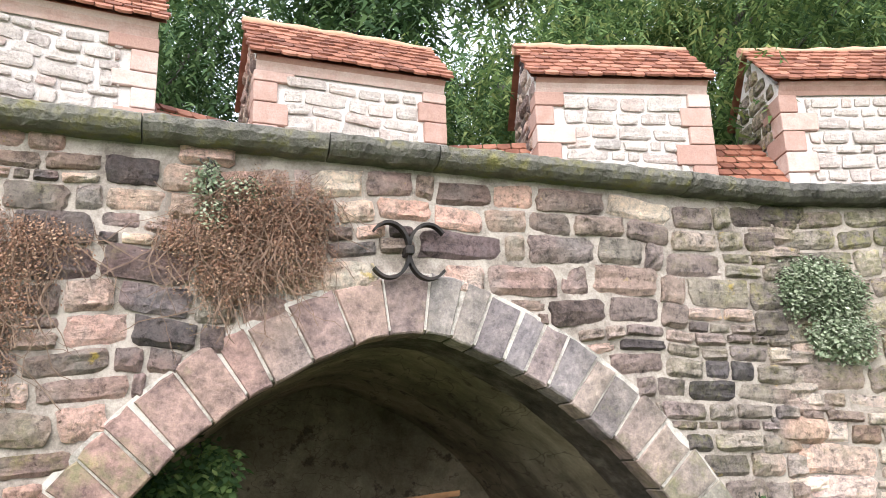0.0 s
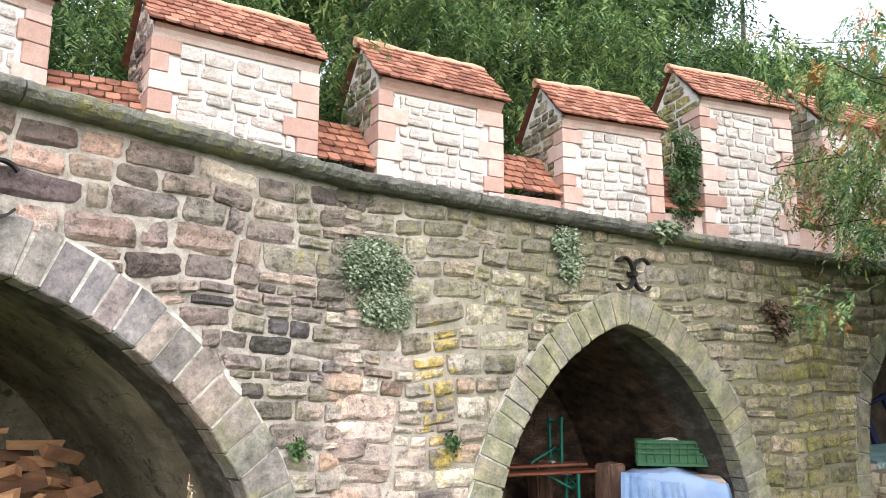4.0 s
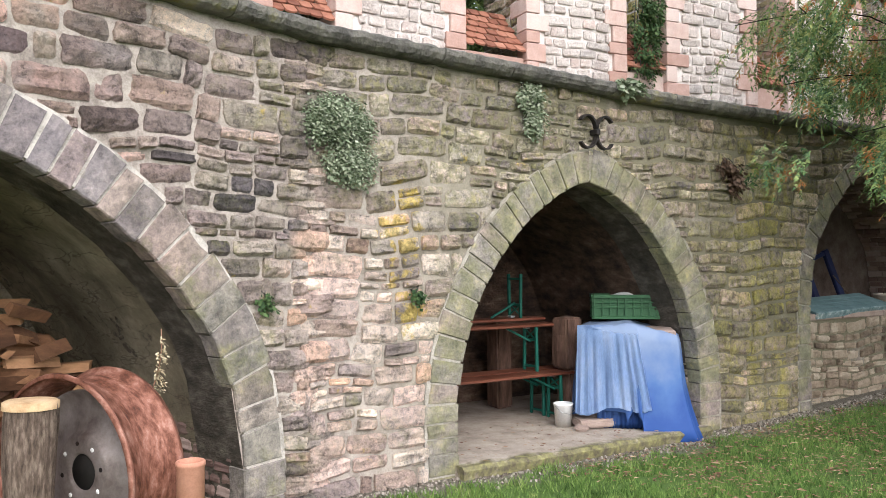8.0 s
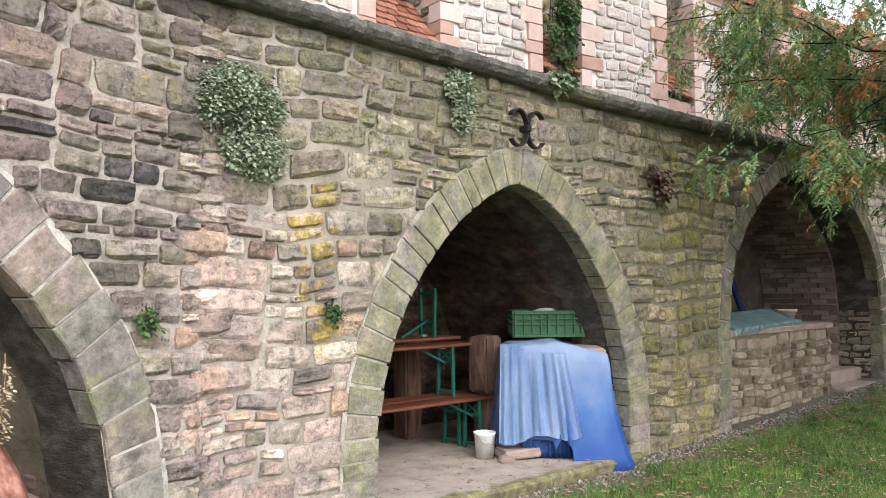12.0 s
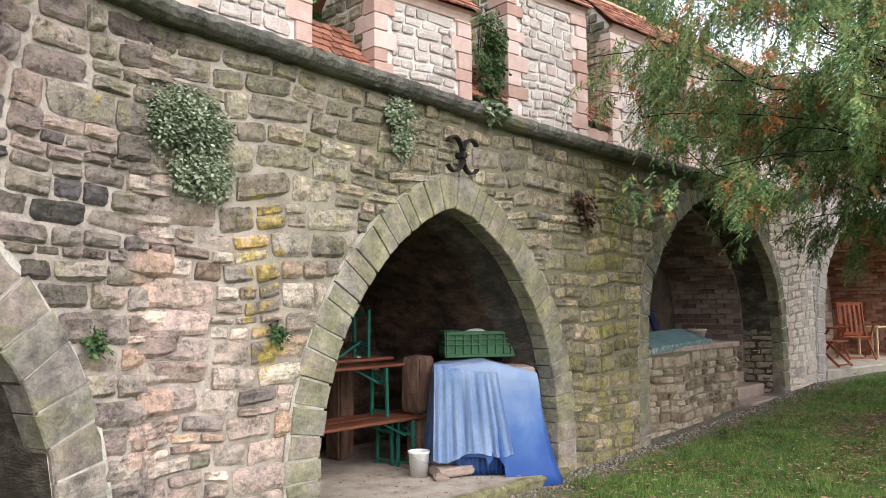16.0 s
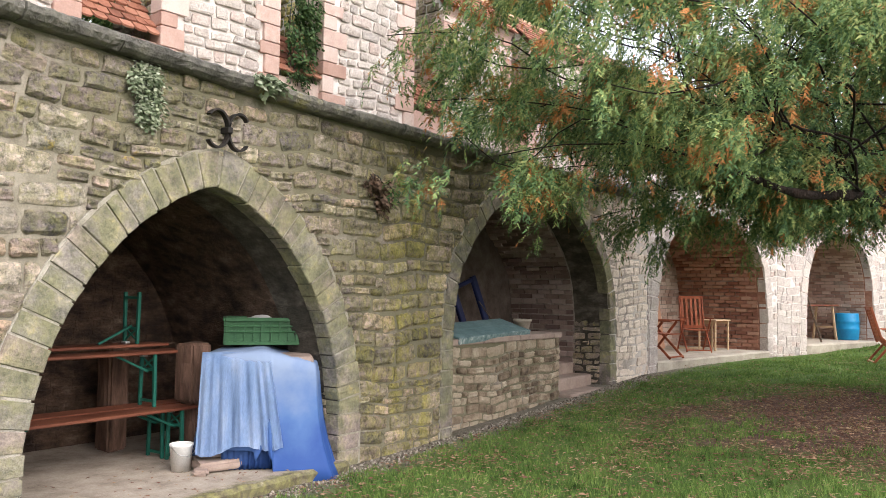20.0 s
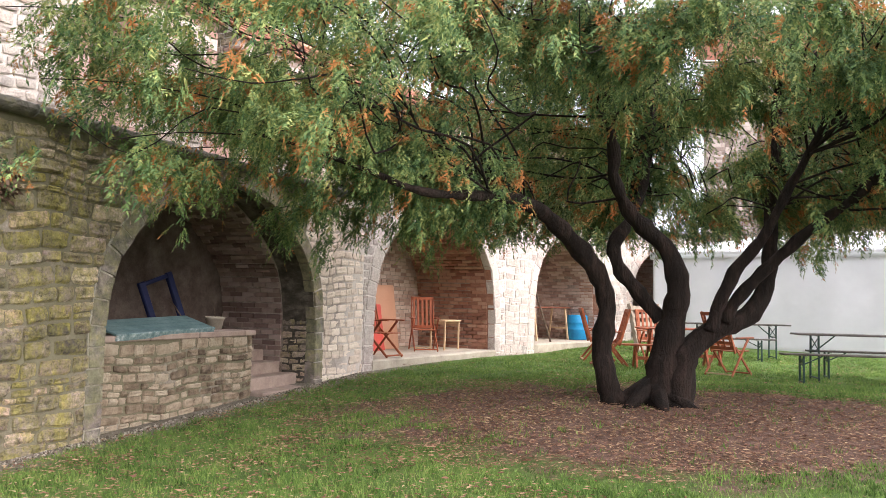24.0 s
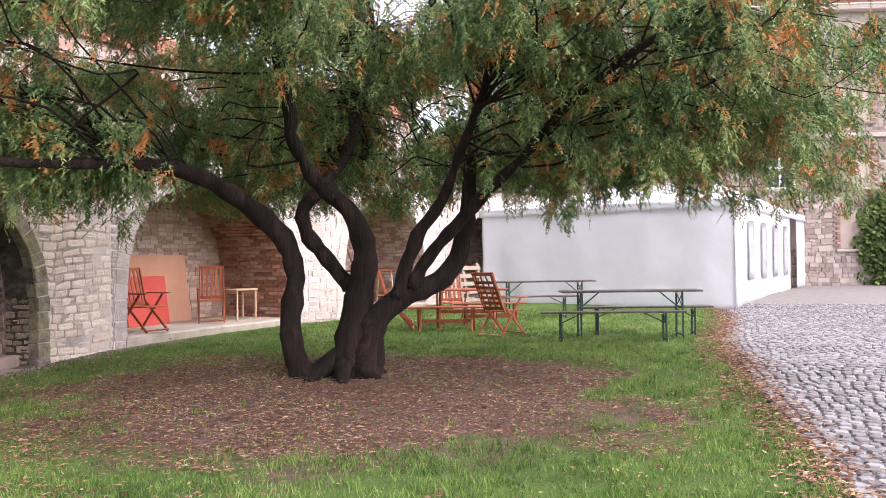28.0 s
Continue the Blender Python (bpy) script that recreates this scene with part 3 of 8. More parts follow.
def masonry_wall(name, m, length, top, arches, z0=-0.6, thick=0.55, mat=None, label="", reveal=None):
    """A wall in its own frame (x along it, -y its face, z up) with arched openings that go through it."""
    xs = set(np.arange(0, length, 0.25)) | {length}
    for a in arches:
        xs |= {a.c - a.hw, a.c + a.hw} | set(np.linspace(a.c - a.hw, a.c + a.hw, 41))
    xs = sorted(round(float(x), 4) for x in xs if 0 <= x <= length)
    xs = [x for i, x in enumerate(xs) if i == 0 or x - xs[i - 1] > 0.002]

    def low(x, side):
        for a in arches:
            if a.c - a.hw - 1e-3 <= x <= a.c + a.hw + 1e-3:
                inside = (x + side * 0.01 - a.c)
                if abs(inside) < a.hw:
                    return a.top(min(max(x, a.c - a.hw + 1e-3), a.c + a.hw - 1e-3))
        return z0

    verts, faces, under = [], [], []
    for xa, xb in zip(xs, xs[1:]):
        la, lb = low(xa, 1), low(xb, -1)
        o = len(verts)
        verts += [(xa, 0, la), (xb, 0, lb), (xb, 0, top(xb)), (xa, 0, top(xa)), (xa, thick, la), (xb, thick, lb), (xb, thick, top(xb)), (xa, thick, top(xa))]
        faces += [(o, o + 1, o + 2, o + 3), (o + 5, o + 4, o + 7, o + 6), (o + 3, o + 2, o + 6, o + 7)]
        under.append((o, o + 4, o + 5, o + 1))
    for a in arches:
        for s in (-1, 1):
            x = a.c + s * a.hw
            z1 = a.top(a.c + s * (a.hw - 1e-3))
            o = len(verts)
            verts += [(x, 0, z0), (x, 0, z1), (x, thick, z1), (x, thick, z0)]
            under.append((o, o + 1, o + 2, o + 3) if s < 0 else (o + 3, o + 2, o + 1, o))
    o = len(verts)
    verts += [(0, 0, z0), (0, thick, z0), (0, thick, top(0)), (0, 0, top(0)), (length, 0, z0), (length, thick, z0), (length, thick, top(length)), (length, 0, top(length))]
    faces += [(o, o + 3, o + 2, o + 1), (o + 4, o + 5, o + 6, o + 7)]
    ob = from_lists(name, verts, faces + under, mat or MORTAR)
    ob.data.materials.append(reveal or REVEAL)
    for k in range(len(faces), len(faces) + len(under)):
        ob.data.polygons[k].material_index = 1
    ob.matrix_basis = m
    return tagged(ob, label, "wall", kind="structure")


def ring_stones(wall, arch, n, mat, seed=1, proud=0.034, name="voussoir", mortar=None):
    """The arch ring, stone by stone, in a bed of mortar."""
    r = random.Random(seed)
    q, nrm = arch.outline(240)
    cuts = [0]
    w = [r.uniform(0.75, 1.3) for _ in range(n)]
    tot = sum(w)
    for k in w:
        cuts.append(cuts[-1] + k / tot * 240)

    def at(i, d):
        return np.array([np.interp(i, range(241), q[:, k] + nrm[:, k] * d) for k in (0, 1)])

    step = float(np.linalg.norm(q[120] - q[119]))
    for a, b in zip(cuts, cuts[1:]):
        gap = r.uniform(0.005, 0.009) / step
        a, b = a + gap, b - gap
        ring = arch.ring * r.uniform(0.92, 1.06)
        inn = -0.012 * r.uniform(0.2, 1.3)
        idx = [a + (b - a) * k / 3 for k in range(4)]
        loop = [at(i, inn + r.uniform(-0.004, 0.004)) for i in idx] + [at(i, ring + r.uniform(-0.008, 0.008)) for i in reversed(idx)]
        cen = sum(loop) / 8
        pr = proud * r.uniform(0.8, 1.15)
        verts = [(p[0], 0.14, p[1]) for p in loop] + [(p[0], -pr + 0.010, p[1]) for p in loop]
        verts += [(c[0], -pr + r.uniform(-0.004, 0.004), c[1]) for c in [p + (cen - p) * 0.06 for p in loop]]
        verts.append((cen[0], -pr - r.uniform(0.0, 0.008), cen[1]))
        faces = [(k, (k + 1) % 8, 8 + (k + 1) % 8, 8 + k) for k in range(8)] + [(8 + k, 8 + (k + 1) % 8, 16 + (k + 1) % 8, 16 + k) for k in range(8)] + [(16 + k, 16 + (k + 1) % 8, 24) for k in range(8)]
        me = bpy.data.meshes.new(name)
        me.from_pydata(verts, [], faces)
        me.materials.append(mat)
        ob = new(name, me)
        ob.parent = wall
    # the mortar in the joints, a little behind the faces
    V, F = [], []
    for i in range(0, 241, 3):
        wob = 0.004 * noise.noise(Vector((i * 0.7, seed, 0)))
        inner, outer = at(i, 0.012), at(i, arch.ring + 0.012)
        V += [(inner[0], 0.10, inner[1]), (inner[0], -proud * 0.62 + wob, inner[1]), (outer[0], -proud * 0.62 + wob, outer[1]), (outer[0], 0.0, outer[1])]
    for i in range(80):
        o = 4 * i
        F += [(o + k, o + k + 1, o + k + 5, o + k + 4) for k in range(3)]
    from_lists("joint_mortar", V, F, mortar or MORTAR, wall, "pale joint mortar")


def vault(name, m, arch, y0, y1, mat, label, rows=16, drop=0.0):
    """The barrel behind an arch, with its own thickness."""
    q, nrm = arch.outline(48)
    verts, faces = [], []
    N = len(q)
    for j in range(rows + 1):
        y = y0 + (y1 - y0) * j / rows
        for i, (p, v) in enumerate(zip(q, nrm)):
            w = 0.03 * noise.noise(Vector((p[0] * 2, y * 2, p[1] * 2))) + 0.015 * noise.noise(Vector((p[0] * 6, y * 6, p[1] * 6)))
            verts.append((p[0] + v[0] * (0.01 + w), y, p[1] + v[1] * (0.01 + w)))
    for j in range(rows):
        for i in range(N - 1):
            a = j * N + i
            faces.append((a, a + N, a + N + 1, a + 1))
    k = len(verts)
    for j in (0, rows):
        for i, (p, v) in enumerate(zip(q, nrm)):
            verts.append((p[0] + v[0] * 0.25, y0 + (y1 - y0) * j / rows, p[1] + v[1] * 0.25))
    for i in range(N - 1):
        faces.append((k + i, k + i + 1, k + N + i + 1, k + N + i))
    ob = from_lists(name, verts, faces, mat, smooth=True)
    ob.matrix_basis = m
    return tagged(ob, label, "vault", kind="structure")


def block(name, m, size, mat, label, category, bevel=0.01, kind="structure"):
    ob = from_bm(name, box_bm(size, (size[0] / 2, size[1] / 2, size[2] / 2), bevel), mat, m=m)
    return tagged(ob, label, category, kind=kind)


def sstep(v, a, b):
    t = min(1.0, max(0.0, (v - a) / (b - a)))
    return t * t * (3 - 2 * t)


# ---- ground ----
def ground_z(x, y):
    z = -0.10 + 0.38 * sstep(x, 1.5, 12.5) + 0.20 * sstep(-y, 0.3, 4.5) * sstep(x, 1.0, 7.0) * (1 - sstep(x, 8.5, 12.0))
    z += 0.28 * sstep(x, 15.0, 24.0)
    return z + 0.02 * noise.noise(Vector((x * 0.7, y * 0.7, 0))) * sstep(-y, 0.0, 1.0)


# the edge between lawn and paving, for each x
ROAD_X = (-30, -4.0, 0.0, 3.0, 5.0, 8.0, 11.0, 12.9, 14.5, 17.0, 22.0, 30.0, 60.0)
ROAD_Y = (-11.5, -11.0, -10.4, -9.98, -9.6, -9.2, -9.02, -8.98, -9.05, -9.2, -8.6, -6.0, -6.0)


def road_y(x):
    return float(np.interp(x, ROAD_X, ROAD_Y))


def build_ground():
    xs = sorted(set(list(np.arange(-16, 34, 0.35)) + [-400, -150, -60, -30, 45, 70, 150, 400]))
    ys = sorted(set(list(np.arange(-20, 1.2, 0.35)) + [-400, -150, -60, -35, 1.3, 4, 15, 60, 150, 400]))
    verts = [(x, y, ground_z(x, y) - (0.06 if y < road_y(x) - 0.15 else 0.012 if y < road_y(x) else 0)) for y in ys for x in xs]
    n = len(xs)
    faces = [(j * n + i, j * n + i + 1, (j + 1) * n + i + 1, (j + 1) * n + i) for j in range(len(ys) - 1) for i in range(n - 1)]
    ob = from_lists("ground", verts, faces, LAWN, smooth=True)
    return tagged(ob, "sloping lawn with bare leaf-strewn earth under the tree", "lawn", kind="structure")


def lawn_material():
    m = Mat("lawn_and_earth", 0.95)
    x, y, z = m.sep()
    # bare earth in a ring round the tree
    dx = m.math("MULTIPLY", m.math("SUBTRACT", x, 7.1), 0.42)
    dy = m.math("MULTIPLY", m.math("SUBTRACT", y, -5.0), 0.29)
    d = m.math("SQRT", m.math("ADD", m.math("MULTIPLY", dx, dx), m.math("MULTIPLY", dy, dy)))
    d = m.math("ADD", d, m.math("MULTIPLY", m.math("SUBTRACT", m.noise(1.1, 6, 0.75), 0.5), 1.5))
    bare = ranged(m, d, 1.12, 0.85)
    verge = m.math("MULTIPLY", ranged(m, m.math("ADD", y, m.math("MULTIPLY", m.noise(2.5), 0.5)), -0.32, 0.05), 0.9)
    grass = m.ramp(m.noise(1.2, 6, 0.7), [(0.3, (0.07, 0.11, 0.027)), (0.5, (0.10, 0.17, 0.037)), (0.66, (0.135, 0.21, 0.046)), (0.76, (0.18, 0.15, 0.075))])
    earth = m.ramp(m.noise(9, 6, 0.8), [(0.3, (0.085, 0.052, 0.042)), (0.5, (0.16, 0.098, 0.077)), (0.62, (0.23, 0.143, 0.11)), (0.75, (0.31, 0.225, 0.175))])
    gravel = m.ramp(m.noise(40, 4, 0.8), [(0.3, (0.1, 0.085, 0.07)), (0.55, (0.24, 0.2, 0.17)), (0.75, (0.42, 0.38, 0.33))])
    c = m.mix(bare, grass, earth)
    c = m.mix(verge, c, gravel)
    g = m.noise(60, 5, 0.8)
    c = m.mix(0.7, c, m.ramp(g, [(0.3, (0.45, 0.45, 0.45)), (0.55, (1, 1, 1)), (0.8, (1.5, 1.5, 1.5))]), "MULTIPLY")
    return m.color(c).bump(m.math("ADD", g, m.noise(18, 4)), 0.9, 0.03).m


LAWN = lawn_material()
build_ground()

# ---- the long wall: straight lengths, each turned a little further round the yard ----
def cornice_z(x):
    """The top of the cornice, which falls slightly along the wall."""
    return float(np.interp(x, (-8, -5.5, -1.2, 2.4, 6.0, 10.0, 10.2, 40), (3.38, 3.36, 3.29, 3.16, 3.13, 3.12, 3.55, 3.55)))


ARCH_1 = Arch(6.25 - 2.42, [(0, 2.30), (0.2, 2.275), (0.5, 2.15), (0.83, 1.97), (1.16, 1.71), (1.44, 1.41), (1.66, 1.10), (1.80, 0.76), (1.87, 0.4), (1.88, 0.2)], 0.31, -0.4)
ARCH_2 = Arch(2.65, [(0, 2.30), (0.16, 2.26), (0.36, 2.16), (0.62, 1.99), (0.82, 1.82), (1.0, 1.60), (1.16, 1.34), (1.28, 1.07), (1.36, 0.80), (1.41, 0.5)], 0.28, -0.4)
ARCH_3 = Arch(7.82, [(0, 2.86), (0.4, 2.82), (0.8, 2.70), (1.2, 2.47), (1.6, 2.14), (1.85, 1.82), (1.96, 1.5), (2.02, 1.05), (2.02, 0.6)], 0.20, -0.4)
HALF_4 = [(0, 3.0), (0.5, 2.95), (1.0, 2.83), (1.37, 2.68), (1.68, 2.44), (1.95, 2.06), (2.08, 1.5), (2.12, 1.0), (2.12, 0.5)]
ARCH_4 = Arch(2.4, HALF_4, 0.24, -0.2)
ARCH_5 = Arch(2.64, [(d * 0.72, z) for d, z in HALF_4], 0.24, -0.2)
ARCH_6 = Arch(1.75, [(d * 0.72, z) for d, z in HALF_4], 0.24, -0.2)
M1 = pose(-7.205, -1.756, 0, 0, 0, 16.15)
M2 = pose(-1.2, 0, 0)
M4 = pose(10.1, 0, 0, 0, 0, -9.5)
M5 = pose(15.03, -0.825, 0, 0, 0, -17)
M6 = pose(20.385, -2.462, 0, 0, 0, -26)
# frame of the length, its extent, its arches, depth of the bays, look of the bays
LENGTHS = [
    ("wall_1", M1, 6.25, [ARCH_1], "rosy-grey rubble sandstone wall with a wide arch"),
    ("wall_2", M2, 11.3, [ARCH_2, ARCH_3], "mossy grey rubble sandstone wall with pointed arches"),
    ("wall_3", M4, 5.0, [ARCH_4], "pale rubble stone wall with a round arch"),
    ("wall_4", M5, 5.6, [ARCH_5], "pale rubble stone wall with a round arch"),
    ("wall_5", M6, 7.0, [ARCH_6], "pale rubble stone wall with a round arch"),
]


def along(m, x):
    return (m @ Vector((x, 0, 0))).x


WALLS = {}
for nm, mm, ln, ars, lab in LENGTHS:
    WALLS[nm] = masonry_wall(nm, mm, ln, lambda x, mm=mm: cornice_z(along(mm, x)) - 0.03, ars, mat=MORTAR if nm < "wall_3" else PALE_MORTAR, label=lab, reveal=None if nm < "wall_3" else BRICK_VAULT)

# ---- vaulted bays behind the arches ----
BAYS = [("1", M1, ARCH_1, PLASTER, PLASTER, 3.0), ("2", M2, ARCH_2, SHADED_VAULT, SHADED_VAULT, 2.35), ("3", M2, ARCH_3, BRICK_MORTAR, STAINED_PLASTER, 1.68), ("4", M4, ARCH_4, BRICK_MORTAR, BRICK_PALE, 1.95), ("5", M5, ARCH_5, BRICK_MORTAR, BRICK_PALE, 1.9), ("6", M6, ARCH_6, BRICK_MORTAR, BRICK_PALE, 1.9)]
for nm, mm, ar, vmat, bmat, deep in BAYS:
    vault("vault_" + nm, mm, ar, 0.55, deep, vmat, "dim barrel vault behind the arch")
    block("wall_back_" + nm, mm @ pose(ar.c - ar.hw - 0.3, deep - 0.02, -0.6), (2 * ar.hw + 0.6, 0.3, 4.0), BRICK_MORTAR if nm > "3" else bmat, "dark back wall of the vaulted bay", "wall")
for k, (nm, mm, ln, ars, lab) in enumerate(LENGTHS):
    deep = max(b[5] for b in BAYS if b[1] is mm) + 0.3
    block(f"terrace_{k + 1}", mm @ pose(0, 0.56, (2.92 if k < 2 else 3.3)), (ln, deep, 0.12), CONCRETE, "terrace over the vaults", "terrace")


# ---- cornice: one weathered slab after another ----
def build_cornice():
    r = random.Random(5)
    cornice = thing("cornice", pose(0, 0, 0), "dark mossy projecting stone cornice along the wall top", "cornice", kind="structure")
    for nm, mm, ln, ars, lab in LENGTHS:
        x = -0.02
        while x < ln - 0.05:
            w = min(r.uniform(0.6, 1.15), ln + 0.02 - x)
            if ln - x - w < 0.3:
                w = ln + 0.03 - x
            z0, z1 = cornice_z(along(mm, max(0, x))), cornice_z(along(mm, min(ln, x + w)))
            bm = bmesh.new()
            n = 30
            prof = [(-0.10, -0.118), (-0.145, -0.098), (-0.172, -0.062), (-0.170, -0.022), (-0.135, -0.002), (0.1, 0.02), (0.5, 0.02), (0.5, -0.118)]
            rows = []
            for i in range(n + 1):
                u = i / n
                px = x + 0.004 + (w - 0.008) * u
                zz = z0 + (z1 - z0) * u
                bite = 0.030 * max(0.0, noise.noise(Vector((px * 5.0, x, 1)))) + 0.02 * noise.noise(Vector((px * 14.0, x, 4)))
                rows.append([bm.verts.new((px, y + (bite if k < 5 else 0) + r.uniform(-0.006, 0.006), zz + z + (0.012 * noise.noise(Vector((px * 9.0, k * 2.0, 7))) if k != 6 else 0))) for k, (y, z) in enumerate(prof)])
            for a, b in zip(rows, rows[1:]):
                for k in range(len(prof)):
                    k2 = (k + 1) % len(prof)
                    bm.faces.new((a[k], b[k], b[k2], a[k2]))
            bm.faces.new(rows[0])
            bm.faces.new(rows[-1][::-1])
            bmesh.ops.recalc_face_normals(bm, faces=bm.faces)
            ob = part("slab", bm, CORNICE, cornice)
            ob.matrix_basis = mm
            x += w


build_cornice()

# ---- merlons with tiled caps ----
TILE_MESH = None


def tile_mesh():
    global TILE_MESH
    if TILE_MESH is None:
        bm = bmesh.new()
        out = [(-0.06, 0), (0.06, 0)] + [(0.06 * math.cos(a), -0.09 - 0.03 * math.sin(a)) for a in np.linspace(0, math.pi, 7)]
        lo = [bm.verts.new((x, y, 0)) for x, y in out]
        hi = [bm.verts.new((x * 0.97, y, 0.016 if y > -0.07 else 0.019)) for x, y in out]
        bm.faces.new(hi)
        bm.faces.new(lo[::-1])
        n = len(out)
        for k in range(n):
            bm.faces.new((lo[k], lo[(k + 1) % n], hi[(k + 1) % n], hi[k]))
        bmesh.ops.recalc_face_normals(bm, faces=bm.faces)
        TILE_MESH = bpy.data.meshes.new("roof_tile")
        bm.to_mesh(TILE_MESH)
        bm.free()
        TILE_MESH.materials.append(ROOF_TILE)
    return TILE_MESH


def tiled_slope(parent, x0, x1, y0, z0, y1, z1, rows, r, single=True):
    """Rows of tiles from the eave (y0, z0) up to (y1, z1)."""
    pitch = math.atan2(z1 - z0, y1 - y0)
    src = tile_mesh()
    V, F = [], []
    for k in range(rows):
        u = (k + 1.0) / rows
        n = max(2, round((x1 - x0) / 0.122))
        for i in range(n + (k % 2)):
            x = x0 + (x1 - x0) * (i + (0.5 if k % 2 == 0 else 0.0)) / n
            x = min(max(x, x0 + 0.04), x1 - 0.04)
            m = Matrix.Translation((x, y0 + (y1 - y0) * u, z0 + (z1 - z0) * u + r.uniform(0, 0.006) + 0.012)) @ Matrix.Rotation(pitch + r.uniform(-0.10, 0.02) - 0.05, 4, "X") @ Matrix.Rotation(r.uniform(-0.05, 0.05), 4, "Z")
            if single:
                ob = new("roof_tile", src)
                ob.parent = parent
                ob.matrix_basis = m
            else:
                o = len(V)
                V += [m @ v.co for v in src.vertices]
                F += [tuple(i + o for i in f.vertices) for f in src.polygons]
    if F:
        ob = from_lists("tile_field", V, F, ROOF_TILE, parent)
        ob["kind"] = "stuff"


def merlon(m, w, seed, z0=3.0, z1=4.66, deep=0.95, near=True, rise=0.57):
    r = random.Random(seed)
    t = thing("merlon", m, "pale rubble stone merlon with pink quoins and an orange tiled cap", "battlement", "merlons on the wall")
    part("core", box_bm((w - 0.02, deep - 0.02, z1 - z0 + 0.02), (w / 2, deep / 2 + 0.01, (z0 + z1) / 2)), PALE_MORTAR, t)
    # gable ends and the cove under the eaves
    for x in (0.006, w - 0.046):
        bm = bmesh.new()
        for q in (x, x + 0.04):
            bm.faces.new([bm.verts.new((q, 0.01, z1)), bm.verts.new((q, deep - 0.01, z1)), bm.verts.new((q, deep * 0.5, z1 + rise - 0.04))])
        part("gable", bm, PALE_MORTAR, t)
    bm = bmesh.new()
    prof = [(0.0, -0.10), (-0.012, -0.065), (-0.035, -0.03), (-0.07, 0.0), (0.05, 0.02)]
    for (ya, za), (yb, zb) in zip(prof, prof[1:]):
        bm.faces.new([bm.verts.new((0.0, ya, z1 + za)), bm.verts.new((w, ya, z1 + za)), bm.verts.new((w, yb, z1 + zb)), bm.verts.new((0.0, yb, z1 + zb))])
    part("cove", bm, QUOIN, t)
    # quoins on the two front corners
    z = z0
    k = seed % 2
    while z < z1 - 0.12:
        h = min(r.uniform(0.12, 0.2), z1 - 0.1 - z)
        for side in (0, 1):
            long = (k + side) % 2
            fw, dw = (0.30, 0.20) if long else (0.19, 0.34)
            fw *= r.uniform(0.8, 1.15)
            x = -0.014 if side == 0 else w - fw + 0.014
            part("quoin", box_bm((fw, dw, h - 0.008), (x + fw / 2, dw / 2 - 0.016 - 0.006 * r.random(), z + h / 2), 0.006), QUOIN, t)
        z += h
        k += 1

    def taken(a, b):
        return [(-1, 0.22), (w - 0.22, w + 1)]

    rects = rubble(0.0, w, z0, z1 - 0.12, taken, (0.08, 0.15), 0.5, (1.1, 3.0), joint=0.020, seed=seed, wave=0.016)
    lay_stones(t, rects, PALE, "stone", 0.026, 60 if near else 0, plain=not near)
    # side faces
    for x, turn in ((0.0, -90), (w, 90)):
        def ends_at(a, b):
            cut = deep * 0.5 * min(1.0, max(0.0, (b - z1 + 0.02) / (rise - 0.04)))
            front = 0.2 if b < z1 - 0.05 else cut
            return [(-1, front if turn < 0 else cut), (deep - (cut if turn < 0 else front), 9)]

        side = rubble(0.0, deep, z0 + 0.2, z1 + rise - 0.12, ends_at, (0.08, 0.15), 0.4, (1.0, 2.6), joint=0.022, seed=seed + 3, wave=0.008)
        holder = new("side_face")
        holder.parent = t
        holder.matrix_basis = Matrix.Translation((x, deep if turn < 0 else 0, 0)) @ Matrix.Rotation(radians(turn), 4, "Z")
        if turn < 0:
            side = [(deep - q[0], *q[1:]) for q in side]
        lay_stones(holder, side, STONE, "stone", 0.045, 0, plain=not near)
    # roof
    bm = bmesh.new()
    for ya, yb, za, zb in ((-0.085, deep * 0.5, z1 - 0.005, z1 + rise - 0.01), (deep * 0.5, deep + 0.085, z1 + rise - 0.01, z1 - 0.005)):
        v = [bm.verts.new(p) for p in ((-0.05, ya, za), (w + 0.05, ya, za), (w + 0.05, yb, zb), (-0.05, yb, zb))]
        bm.faces.new(v)
    bmesh.ops.solidify(bm, geom=bm.faces[:], thickness=0.025)
    part("roof_bed", bm, ROOF_TILE, t)
    tiled_slope(t, -0.06, w + 0.06, -0.10, z1 - 0.01, deep * 0.5, z1 + rise, 8, r, near)
    ridge = [(-0.07 + (w + 0.14) * k / 10, deep * 0.5 + r.uniform(-0.01, 0.01), z1 + rise + r.uniform(-0.012, 0.012)) for k in range(11)]
    part("ridge", tube_bm(ridge, [0.055 * r.uniform(0.85, 1.15) for _ in ridge], 8), RIDGE, t, "sandy mortar ridge")
    return t


def sill(m, w, seed, zf=3.80, zb=4.34, deep=0.45):
    r = random.Random(seed)
    t = thing("crenel_sill", m, "sloping orange tiled sill between two merlons", "sill", "tiled sills of the battlement")
    part("base", box_bm((w, deep, zf - 2.98), (w / 2, deep / 2 + 0.02, (zf + 2.98) / 2 - 0.02), 0.008), QUOIN, t, "pink sandstone base")
    tiled_slope(t, 0.0, w, -0.03, zf, deep, zb, 6, r, seed < 86)
    return t


